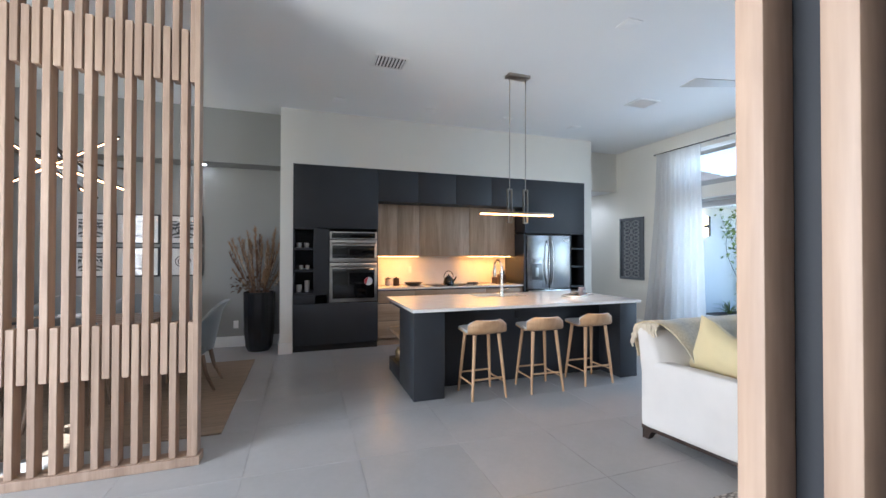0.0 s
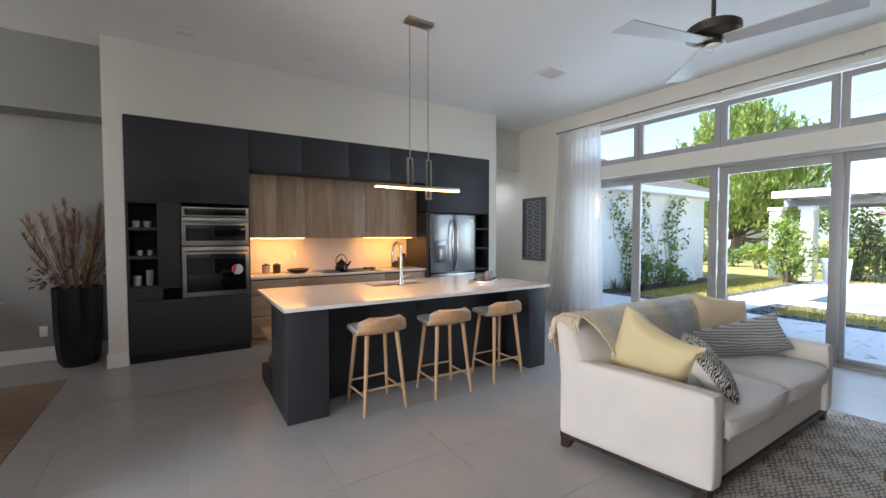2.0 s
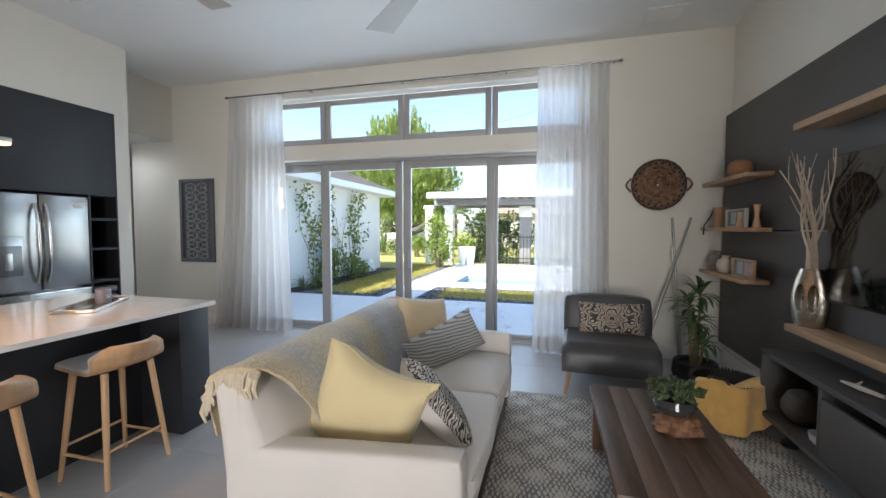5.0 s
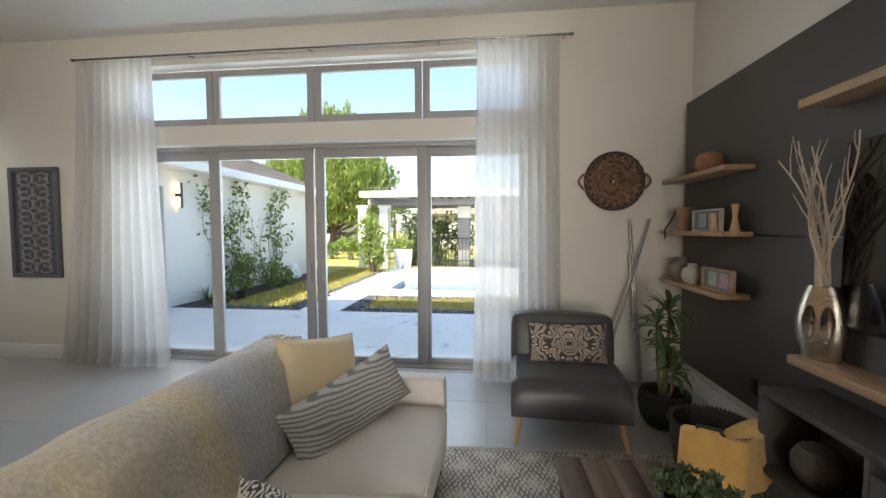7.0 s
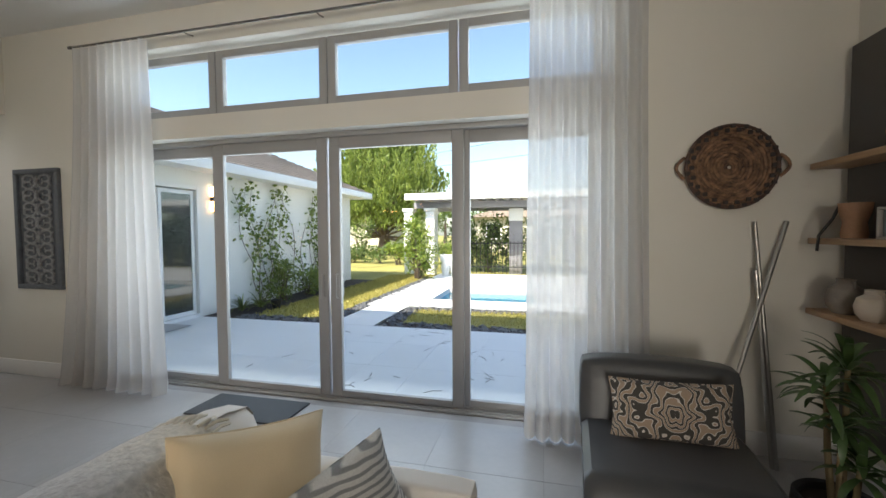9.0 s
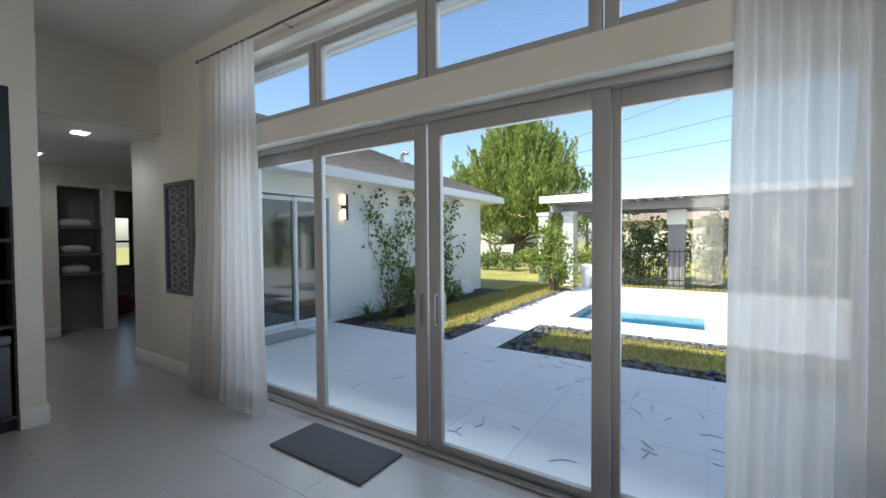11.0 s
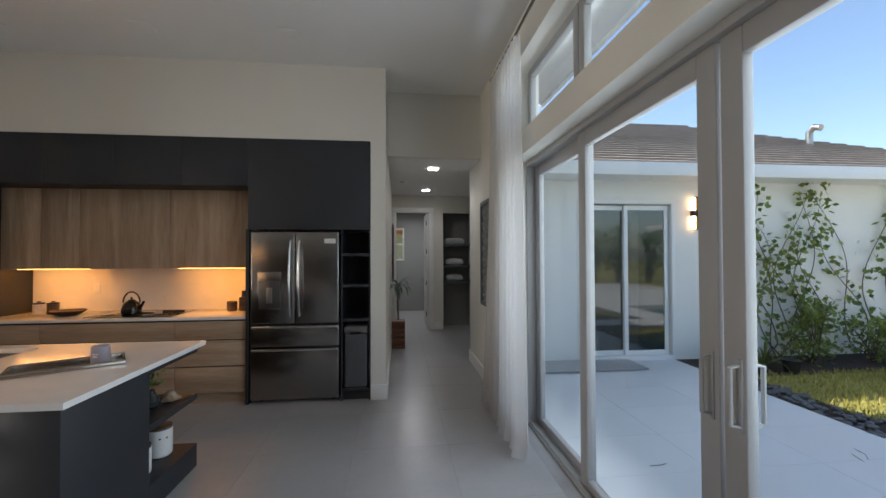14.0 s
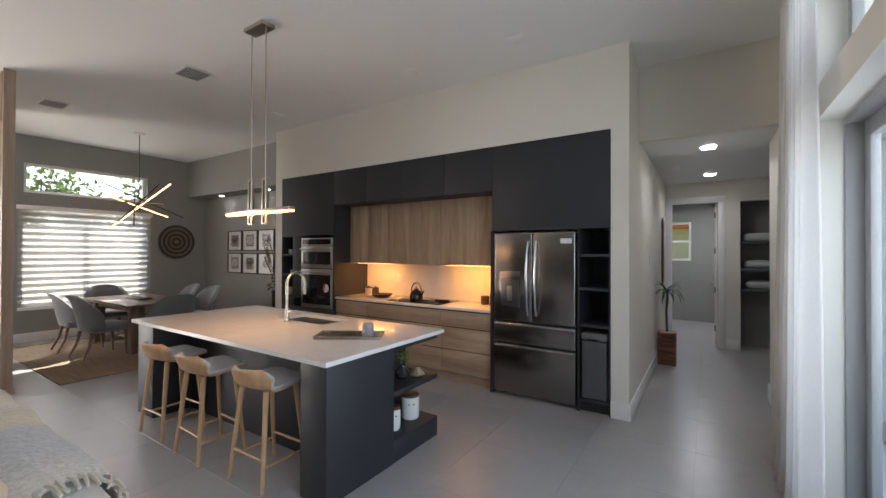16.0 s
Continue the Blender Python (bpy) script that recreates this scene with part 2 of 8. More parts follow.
def lathe(profile, seg=28, bm=None, m=None, wave=None):
    """A turned shape from (radius, height) pairs."""
    t = bmesh.new()
    rings = []
    for r, z in profile:
        ring = []
        for i in range(seg):
            a = 2 * math.pi * i / seg
            k = r * (wave(a, z) if wave else 1)
            ring.append(t.verts.new((k * math.cos(a), k * math.sin(a), z)))
        rings.append(ring)
    for p, q in zip(rings, rings[1:]):
        for i in range(seg):
            t.faces.new((p[i], p[(i + 1) % seg], q[(i + 1) % seg], q[i]))
    t.faces.new(rings[0][::-1])
    t.faces.new(rings[-1])
    return merge(bm if bm is not None else bmesh.new(), t, m)


def tube(points, radius, seg=10, bm=None, m=None):
    """A round bar along points; radius is one number or one for each point."""
    t = bmesh.new()
    pts = [Vector(p) for p in points]
    rad = radius if isinstance(radius, (list, tuple)) else [radius] * len(pts)
    rings, side = [], None
    for i, p in enumerate(pts):
        way = (pts[min(i + 1, len(pts) - 1)] - pts[max(i - 1, 0)]).normalized()
        if side is None:
            side = way.orthogonal().normalized()
        side = (side - way * side.dot(way)).normalized()
        up = way.cross(side)
        rings.append([t.verts.new(p + rad[i] * (math.cos(2 * math.pi * k / seg) * side + math.sin(2 * math.pi * k / seg) * up)) for k in range(seg)])
    for p, q in zip(rings, rings[1:]):
        for k in range(seg):
            t.faces.new((p[k], p[(k + 1) % seg], q[(k + 1) % seg], q[k]))
    t.faces.new(rings[0][::-1])
    t.faces.new(rings[-1])
    return merge(bm if bm is not None else bmesh.new(), t, m)


def slab(fn, nu, nv, bm=None, m=None):
    """A closed thick sheet: fn(u, v, side) gives the point, u and v from 0 to 1, side 0 or 1."""
    t = bmesh.new()
    g = [[[t.verts.new(fn(i / nu, j / nv, s)) for j in range(nv + 1)] for i in range(nu + 1)] for s in (0, 1)]
    for s in (0, 1):
        for i in range(nu):
            for j in range(nv):
                t.faces.new((g[s][i][j], g[s][i + 1][j], g[s][i + 1][j + 1], g[s][i][j + 1]))
    for i in range(nu):
        for j in (0, nv):
            t.faces.new((g[0][i][j], g[0][i + 1][j], g[1][i + 1][j], g[1][i][j]))
    for j in range(nv):
        for i in (0, nu):
            t.faces.new((g[0][i][j], g[0][i][j + 1], g[1][i][j + 1], g[1][i][j]))
    return merge(bm if bm is not None else bmesh.new(), t, m)


def wall_with_holes(axis, at, thick, u0, u1, z0, z1, holes, bm=None):
    """A wall across axis x or y at place `at` with thickness, along u, with rectangular holes (u0, u1, z0, z1)."""
    bm = bm if bm is not None else bmesh.new()
    us = sorted({u0, u1, *[h[0] for h in holes], *[h[1] for h in holes]})
    zs = sorted({z0, z1, *[h[2] for h in holes], *[h[3] for h in holes]})
    us, zs = [u for u in us if u0 <= u <= u1], [z for z in zs if z0 <= z <= z1]
    solid = {}
    for i in range(len(us) - 1):
        for j in range(len(zs) - 1):
            cu, cz = (us[i] + us[i + 1]) / 2, (zs[j] + zs[j + 1]) / 2
            solid[i, j] = not any(h[0] < cu < h[1] and h[2] < cz < h[3] for h in holes)

    def p(u, z, s):
        d = at + thick * s
        return bm.verts.new((d, u, z) if axis == "x" else (u, d, z))
    for (i, j), full in solid.items():
        if not full:
            continue
        a, b, c, d = us[i], us[i + 1], zs[j], zs[j + 1]
        for s in (0, 1):
            bm.faces.new([p(a, c, s), p(b, c, s), p(b, d, s), p(a, d, s)])
        for (di, dj), (q, r) in {(-1, 0): ((a, c), (a, d)), (1, 0): ((b, c), (b, d)), (0, -1): ((a, c), (b, c)), (0, 1): ((a, d), (b, d))}.items():
            if not solid.get((i + di, j + dj), False):
                bm.faces.new([p(*q, 0), p(*r, 0), p(*r, 1), p(*q, 1)])
    bmesh.ops.remove_doubles(bm, verts=bm.verts[:], dist=1e-5)
    return bm


def soft_block(a, b, puff=0.02, r=0.05, n=10, bm=None, m=None, wrinkle=0.006, seed=0):
    """An upholstered block: rounded, slightly swollen, softly uneven."""
    t = bmesh.new()
    bmesh.ops.create_cube(t, size=2)
    bmesh.ops.subdivide_edges(t, edges=t.edges[:], cuts=n, use_grid_fill=True)
    half = Vector([(q - p) / 2 for p, q in zip(a, b)])
    mid = Vector([(q + p) / 2 for p, q in zip(a, b)])
    for v in t.verts:
        c = v.co.copy()
        core = Vector([max(-half[k] + r, min(half[k] - r, c[k] * half[k])) for k in range(3)])
        full = Vector([c[k] * half[k] for k in range(3)])
        d = full - core
        p = core + (d.normalized() * r if d.length > 1e-6 else d)
        f = [1 - min(1, abs(c[k])) ** 2 for k in range(3)]
        for k in range(3):
            o = [f[j] for j in range(3) if j != k]
            p[k] += math.copysign(puff * o[0] * o[1], c[k]) if abs(c[k]) > 0.99 else 0
        p += Vector(noise.noise_vector(p * 7 + Vector((seed, seed * 2, 3)))) * wrinkle
        v.co = p + mid
    return merge(bm if bm is not None else bmesh.new(), t, m)


def cushion(w, h, d, m=None, bm=None, n=18, seed=0, crease=0.02):
    """A throw pillow standing in the x-z plane, thick along y, its corners drawn out."""
    def fn(u, v, s):
        x, z = u * 2 - 1, v * 2 - 1
        pinch = 1 - 0.07 * (1 - abs(x) ** 2) * abs(z) ** 3 - 0.0
        pin2 = 1 - 0.07 * (1 - abs(z) ** 2) * abs(x) ** 3
        t = max(0.0, (1 - x ** 4) * (1 - z ** 4)) ** 0.55 * d / 2 + 0.004
        p = Vector((x * w / 2 * pin2, (t if s else -t), h / 2 + z * h / 2 * pinch))
        q = noise.noise(Vector((x * 2 + seed, z * 2, s * 5 + seed)))
        p.y += crease * q * (1 - max(abs(x), abs(z)) ** 2)
        return p
    return slab(fn, n, n, bm, m)


# ---- the large structure ----
CH = 3.54            # ceiling of the great room
HALL = 2.75          # ceiling of the hall
XW, XD, YN = 7.10, -3.18, 7.40   # patio wall, dining wall, dining niche back wall

setting("floor_slab", box((-3.4, -2.8, -0.25), (7.35, 10.9, -0.0025)), GROUT, "grey grouted floor bed under the tiles", "floor")
setting("ceiling", box((-3.4, -2.8, CH), (7.10, 7.30, CH + 0.2)), CEILING, "smooth white painted ceiling of the great room", "ceiling")
setting("ceiling_hall", merge(box((5.75, 7.42, HALL), (7.35, 8.25, HALL + 0.15)), box((5.75, 8.25, HALL), (9.5, 10.60, HALL + 0.15))), CEILING, "smooth white painted hall ceiling", "ceiling")

# patio wall with the door and transom openings
DOOR = (1.38, 5.87, 0.0, 2.37)
TRANSOM = (1.38, 5.87, 2.57, 3.21)
setting("wall_east", wall_with_holes("x", XW, 0.25, -0.3, 7.95, 0, CH + 0.2, [DOOR, TRANSOM]), WHITE_WALL, "warm white painted wall round the patio doors", "wall", False)
# kitchen wall: a plain cream frame round the cabinets
setting("wall_kitchen", wall_with_holes("y", 6.65, 0.72, 0.545, 5.93, 0, CH, [(0.715, 5.77, -0.1, 2.748)]), WHITE_WALL, "cream painted wall framing the built-in cabinets", "wall", False)
setting("wall_kitchen_back", box((0.545, 7.371, 0), (5.93, 7.5, CH)), WHITE_WALL, "cream painted wall behind the cabinets", "wall", False)
# dining corner
DWIN, DTOP = (4.40, 6.20, 0.58, 2.28), (4.40, 6.21, 2.56, 3.08)
setting("wall_west", wall_with_holes("x", XD - 0.22, 0.22, -2.8, 7.6, 0, CH, [DWIN, DTOP, (0.0, 2.4, 0.0, 2.6)]), GREY_WALL, "sage grey painted wall with dining windows and entrance opening", "wall", False)
setting("wall_dining", box((XD, YN, 0), (0.545, YN + 0.15, CH)), GREY_WALL, "sage grey painted wall behind the pictures", "wall", False)
setting("soffit_dining", box((XD, 7.0, 2.76), (0.545, YN, CH)), GREY_WALL, "sage grey painted soffit over the dining niche", "soffit", False)
# television wall and the entrance behind the walker
setting("wall_tv", box((1.45, -0.25, 0), (7.10, -0.05, CH)), WHITE_WALL, "warm white painted wall behind the television panel", "wall", False)
# Both entrance walls are unseen; grey keeps bounced light off the slats.
setting("wall_south", wall_with_holes("y", -2.8, 0.2, -3.18, 1.65, 0, CH, []), GREY_WALL, "unseen entrance wall, grey to cut bounced light", "wall", False)
setting("wall_entrance", box((1.45, -2.6, 0), (1.65, -0.25, CH)), GREY_WALL, "unseen entrance side wall, grey to cut bounced light", "wall", False)
# hall
setting("wall_hall_header", box((5.93, 7.30, HALL), (XW, 7.42, CH + 0.1)), WHITE_WALL, "white painted wall over the hall opening", "wall", False)
setting("wall_hall_west", wall_with_holes("x", 5.80, 0.13, 7.42, 10.6, 0, HALL, []), WHITE_WALL, "white painted hall side wall", "wall", False)
setting("wall_hall_east", box((XW, 7.95, 0), (7.36, 8.12, HALL)), WHITE_WALL, "white painted hall side wall beside the carved panel", "wall", False)
HDOOR, HNICHE, HSIDE = (6.02, 6.68, 0, 2.40), (6.98, 7.56, 0.0, 2.40), (7.72, 8.35, 0, 2.40)
setting("wall_hall_end", wall_with_holes("y", 10.6, 0.13, 5.80, 9.4, 0, HALL, [HDOOR, HNICHE, HSIDE]), WHITE_WALL, "white painted hall end wall with doorway and shelf niche", "wall", False)
setting("wall_hall_far", box((9.4, 8.2, 0), (9.55, 10.7, HALL)), WHITE_WALL, "white painted wall closing the hall", "wall", False)
setting("wall_hall_return", box((7.36, 8.16, 0), (9.4, 8.25, HALL)), WHITE_WALL, "white painted wall of the side passage", "wall", False)
# bath and side room behind the hall
setting("wall_bath_end", wall_with_holes("y", 13.5, 0.15, 5.2, 9.4, 0, HALL, [(5.72, 6.22, 1.38, 2.28), (7.9, 9.0, 0.9, 2.1)]), GREY_WALL, "grey tiled far wall with a small window", "wall", False)
setting("wall_bath_west", box((5.1, 10.73, 0), (5.2, 13.5, HALL)), GREY_WALL, "grey bathroom side wall", "wall", False)
setting("wall_bath_east", box((6.93, 10.73, 0), (6.97, 13.5, HALL)), GREY_WALL, "grey bathroom side wall", "wall", False)
setting("wall_niche_east", box((7.57, 10.73, 0), (7.62, 13.5, HALL)), GREY_WALL, "white painted wall between niche and side room", "wall", False)
setting("wall_side_room", box((9.4, 10.73, 0), (9.5, 13.5, HALL)), WHITE_WALL, "white side room wall", "wall", False)
setting("wall_niche_back", box((6.97, 11.05, 0), (7.57, 11.1, HALL)), GREY_WALL, "grey painted back of the shelf niche", "wall", False)
setting("floor_bath", box((5.1, 10.9, -0.2), (9.5, 13.65, 0.0)), TILE, "grey tiled floor behind the hall", "floor")
setting("ceiling_bath", box((5.1, 10.73, HALL), (9.5, 13.65, HALL + 0.1)), CEILING, "white ceiling behind the hall", "ceiling")


def baseboard(a, b, normal, h=0.16, d=0.018):
    """A moulded white skirting from a to b, standing out along normal."""
    (ax, ay), (bx, by), (nx, ny) = a, b, normal
    bm = box((min(ax, bx, ax + nx * d, bx + nx * d), min(ay, by, ay + ny * d, by + ny * d), 0), (max(ax, bx, ax + nx * d, bx + nx * d), max(ay, by, ay + ny * d, by + ny * d), h), 0.005)
    setting("baseboard", bm, TRIM, "tall white painted baseboard along the wall foot", "baseboard")


for a, b, nrm in [((XD, -2.6), (XD, 7.38), (1, 0)), ((XD + 0.02, YN), (0.543, YN), (0, -1)), ((0.545, 6.63), (0.545, 7.38), (-1, 0)), ((0.53, 6.65), (0.715, 6.65), (0, -1)),
                  ((5.77, 6.65), (5.948, 6.65), (0, -1)), ((5.93, 6.65), (5.93, 9.0), (1, 0)), ((5.93, 9.3), (5.93, 10.6), (1, 0)), ((XW, 5.9), (XW, 8.12), (-1, 0)), ((XW, -0.03), (XW, 1.35), (-1, 0)),
                  ((1.6, -0.05), (7.08, -0.05), (0, 1)), ((6.79, 10.6), (6.97, 10.6), (0, -1)), ((7.08, 8.12), (7.36, 8.12), (0, 1))]:
    baseboard(a, b, nrm)


# ---- patio doors and transoms ----
def glazing(name, label, u0, u1, z0, z1, stile, rail, x=7.266, depth=0.055, bottom=None):
    """One framed pane in the patio wall: two stiles, two rails and a glass."""
    w = thing(name, label, "window", (x, (u0 + u1) / 2, z0), kind="structure")
    bottom = bottom or rail
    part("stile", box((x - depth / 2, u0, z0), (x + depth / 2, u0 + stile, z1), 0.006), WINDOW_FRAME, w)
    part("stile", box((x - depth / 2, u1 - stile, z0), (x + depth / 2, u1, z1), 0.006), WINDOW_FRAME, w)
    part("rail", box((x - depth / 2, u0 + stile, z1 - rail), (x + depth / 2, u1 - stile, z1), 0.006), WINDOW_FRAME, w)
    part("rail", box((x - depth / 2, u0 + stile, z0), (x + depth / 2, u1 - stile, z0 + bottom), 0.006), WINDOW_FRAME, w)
    p = part("pane", box((x - 0.004, u0 + stile - 0.01, z0 + bottom - 0.01), (x + 0.004, u1 - stile + 0.01, z1 - rail + 0.01)), CLEAR, w)
    p.visible_shadow = False
    return w


for i, (u0, u1) in enumerate([(1.40, 2.49), (2.50, 3.647), (3.657, 4.797), (4.807, 5.85)]):
    glazing("window_%d" % (i + 1), "fixed transom pane in a white aluminium frame", u0, u1, 2.59, 3.19, 0.075, 0.07, bottom=0.09)
P4 = [(1.40, 2.515, 7.328), (2.457, 3.660, 7.280), (3.682, 4.862, 7.280), (4.825, 5.85, 7.328)]
for i, (u0, u1, x) in enumerate(P4):
    d = glazing("door_%d" % (i + 1), "sliding glass patio door in a white aluminium frame", u0, u1, 0.035, 2.33, 0.10, 0.10, x, 0.045, bottom=0.058)
    if i in (1, 2):
        y = u1 - 0.075 if i == 1 else u0 + 0.035
        h = tube([(x - 0.02, y, 0.92), (x - 0.065, y, 0.93), (x - 0.065, y, 1.13), (x - 0.02, y, 1.14)], 0.009, 8)
        box((x - 0.03, y - 0.014, 0.90), (x - 0.0225, y + 0.014, 1.16), 0.003, h)
        part("handle", h, WINDOW_FRAME, d, "white pull handle")
        k = tube([(x + 0.02, y, 0.92), (x + 0.065, y, 0.93), (x + 0.065, y, 1.13), (x + 0.02, y, 1.14)], 0.009, 8)
        part("handle", k, WINDOW_FRAME, d, "white pull handle")
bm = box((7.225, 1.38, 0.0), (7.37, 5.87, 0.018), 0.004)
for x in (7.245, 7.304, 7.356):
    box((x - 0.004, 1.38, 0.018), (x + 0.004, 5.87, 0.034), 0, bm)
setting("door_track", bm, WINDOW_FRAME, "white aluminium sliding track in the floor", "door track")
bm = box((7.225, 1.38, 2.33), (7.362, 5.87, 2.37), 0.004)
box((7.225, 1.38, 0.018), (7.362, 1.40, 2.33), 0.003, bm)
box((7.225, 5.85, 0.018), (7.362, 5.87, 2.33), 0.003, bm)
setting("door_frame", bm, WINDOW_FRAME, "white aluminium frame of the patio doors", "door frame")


# ---- kitchen ----
KY = 6.645          # plane of the cabinet fronts


def front(a, b, mat, parent, name="door", r=0.002):
    return part(name, box(a, b, r), mat, parent)


def oven_tower():
    t = thing("oven_cabinet", "tall charcoal cabinet with built-in ovens and open cubbies", "cabinet", (1.33, 6.95, 0))
    bm = box((0.72, KY + 0.022, 0.10), (0.738, 7.36, 2.745))
    for x0, x1 in ((1.015, 1.033), (1.212, 1.23), (1.93, 1.948)):
        box((x0, KY + 0.022, 0.10), (x1, 7.36, 2.745), 0, bm)
    box((0.738, 7.2, 0.12), (1.93, 7.36, 2.745), 0, bm)
    part("body", bm, CHARCOAL, t)
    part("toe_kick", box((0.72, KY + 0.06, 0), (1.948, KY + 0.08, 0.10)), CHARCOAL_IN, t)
    front((0.718, KY, 1.815), (1.948, KY + 0.02, 2.745), CHARCOAL, t)
    front((0.718, KY, 0.10), (1.948, KY + 0.02, 0.70), CHARCOAL, t)
    front((0.718, KY, 0.703), (1.03, KY + 0.02, 0.83), CHARCOAL, t, "panel")
    front((1.00, KY, 0.833), (1.222, KY + 0.02, 1.812), CHARCOAL, t, "panel")
    front((0.718, KY, 0.833), (0.736, KY + 0.02, 1.812), CHARCOAL, t, "panel")
    front((1.945 - 0.006, KY, 0.703), (1.948, KY + 0.02, 1.812), CHARCOAL, t, "panel")
    for z in (0.835, 1.17, 1.49, 1.795):
        part("shelf", box((0.738, KY + 0.004, z), (1.015, 7.2, z + 0.035 if z < 1.7 else z + 0.018), 0.002), CHARCOAL, t)
    return t


def cup(x, y, z, r, h, mat, label):
    bm = lathe([(r * 0.8, 0), (r * 0.86, 0.004), (r, h * 0.5), (r, h), (r * 0.9, h), (r * 0.88, h * 0.15), (0.001, h * 0.12)], 20, m=pose(x, y, z))
    return tagged(part("cup", bm, mat), label, "cup", "cups in the cabinet cubbies")


def oven():
    t = thing("wall_oven", "stainless steel double wall oven with microwave above", "oven", (1.58, 6.9, 0.705))
    part("body", box((1.235, KY + 0.005, 0.705), (1.925, 7.15, 1.765), 0.003), BLACK, t)
    y = KY - 0.012
    part("control_panel", box((1.228, y, 1.655), (1.933, KY + 0.004, 1.768), 0.004), STEEL, t)
    part("display", box((1.26, y - 0.003, 1.672), (1.90, y + 0.001, 1.752), 0.002), BLACK_GLASS, t)
    for name, z0, z1 in (("microwave_door", 1.315, 1.645), ("oven_door", 0.712, 1.300)):
        d = part(name, box((1.228, y, z0), (1.933, KY + 0.004, z1), 0.004), STEEL, t)
        part("glass", box((1.268, y - 0.003, z0 + 0.055), (1.893, y + 0.001, z1 - 0.085), 0.002), BLACK_GLASS, d)
        h = tube([(1.25, y - 0.045, z1 - 0.042), (1.91, y - 0.045, z1 - 0.042)], 0.011, 12)
        for x in (1.275, 1.885):
            tube([(x, y - 0.045, z1 - 0.042), (x, y + 0.002, z1 - 0.042)], 0.008, 8, h)
        part("handle", h, STEEL, d)
    s = lathe([(0.062, 0), (0.062, 0.0006)], 32, m=pose(1.80, y - 0.0032, 1.02, 90))
    st = part("sticker", s, material("white_sticker", (0.75, 0.75, 0.75), 0.5), t, "round white and red sticker")
    bm = bmesh.new()
    vs = [bm.verts.new((1.80 + 0.06 * math.cos(radians(a)), y - 0.0042, 1.02 + 0.06 * math.sin(radians(a)))) for a in range(95, 236, 10)]
    bm.faces.new(vs)
    part("stripe", bm, material("red_sticker", (0.55, 0.05, 0.06), 0.5), st)


def upper_cabinets():
    for i in range(4):
        x0, x1 = 1.95 + 0.6425 * i, 1.95 + 0.6425 * (i + 1)
        c = thing("top_cabinet", "flat charcoal cabinet above the wooden ones", "cabinet", ((x0 + x1) / 2, 7.0, 2.25), group="charcoal top cabinets")
        part("body", box((x0, KY + 0.022, 2.252), (x1, 7.36, 2.745)), CHARCOAL, c)
        front((x0 + 0.0015, KY, 2.25), (x1 - 0.0015, KY + 0.02, 2.745), CHARCOAL, c)
    xs = [1.95, 2.325, 2.70, 3.60, 4.50]
    for x0, x1 in zip(xs, xs[1:]):
        c = thing("wall_cabinet", "greyed oak wall cabinet over the worktop", "cabinet", ((x0 + x1) / 2, 7.15, 1.40), group="oak wall cabinets")
        part("body", box((x0 + 0.001, 6.992, 1.402), (x1 - 0.001, 7.36, 2.248)), OAK, c)
        front((x0 + 0.0015, 6.97, 1.395), (x1 - 0.0015, 6.99, 2.248), OAK, c)
    for x0, x1 in ((2.01, 2.71), (3.63, 4.47)):
        s = thing("strip_light", "warm glowing light strip under the wall cabinets", "light strip", ((x0 + x1) / 2, 7.1, 1.386), group="cabinet light strips")
        part("diffuser", box((x0, 7.085, 1.3865), (x1, 7.115, 1.400), 0.001), WARM_GLOW, s)


def base_cabinets():
    xs = [1.95, 2.55, 3.80, 4.50]
    for x0, x1 in zip(xs, xs[1:]):
        c = thing("base_cabinet", "greyed oak base cabinet with three flat drawers", "cabinet", ((x0 + x1) / 2, 7.0, 0), group="oak base cabinets")
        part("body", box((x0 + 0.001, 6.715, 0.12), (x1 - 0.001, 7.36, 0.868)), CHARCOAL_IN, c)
        part("toe_kick", box((x0, 6.76, 0), (x1, 6.78, 0.12)), OAK_X, c)
        for z0, z1 in ((0.125, 0.385), (0.395, 0.655), (0.668, 0.852)):
            part("drawer", box((x0 + 0.0015, 6.69, z0), (x1 - 0.0015, 6.712, z1), 0.002), OAK_X, c)
    t = thing("worktop", "white quartz worktop along the kitchen wall", "countertop", (3.2, 7.0, 0.868))
    part("slab", box((1.95, 6.672, 0.872), (4.515, 7.35, 0.902), 0.003), QUARTZ, t)
    setting("backsplash", box((1.95, 7.352, 0.90), (4.52, 7.372, 1.42)), QUARTZ, "pale quartz backsplash behind the worktop", "backsplash")
    for x in (2.62, 4.30):
        o = thing("wall_outlet", "white double outlet on the backsplash", "outlet", (x, 7.35, 1.11))
        part("plate", box((x - 0.036, 7.343, 1.10), (x + 0.036, 7.352, 1.22), 0.003), TRIM, o)
        for z in (1.135, 1.185):
            part("socket", box((x - 0.016, 7.340, z - 0.014), (x + 0.016, 7.344, z + 0.014), 0.002), TRIM, o)
    h = thing("cooktop", "black glass cooktop set in the worktop", "cooktop", (3.28, 6.98, 0.902))
    part("glass", box((2.90, 6.74, 0.9015), (3.74, 7.24, 0.910), 0.003), BLACK_GLASS, h)
    for x, y, r in ((3.08, 6.87, 0.09), (3.08, 7.12, 0.075), (3.32, 6.99, 0.11), (3.56, 6.87, 0.075), (3.56, 7.12, 0.09)):
        part("burner", lathe([(r, 0), (r, 0.0008), (r - 0.004, 0.0008), (r - 0.004, 0)], 40, m=pose(x, y, 0.9102)), STEEL, h)


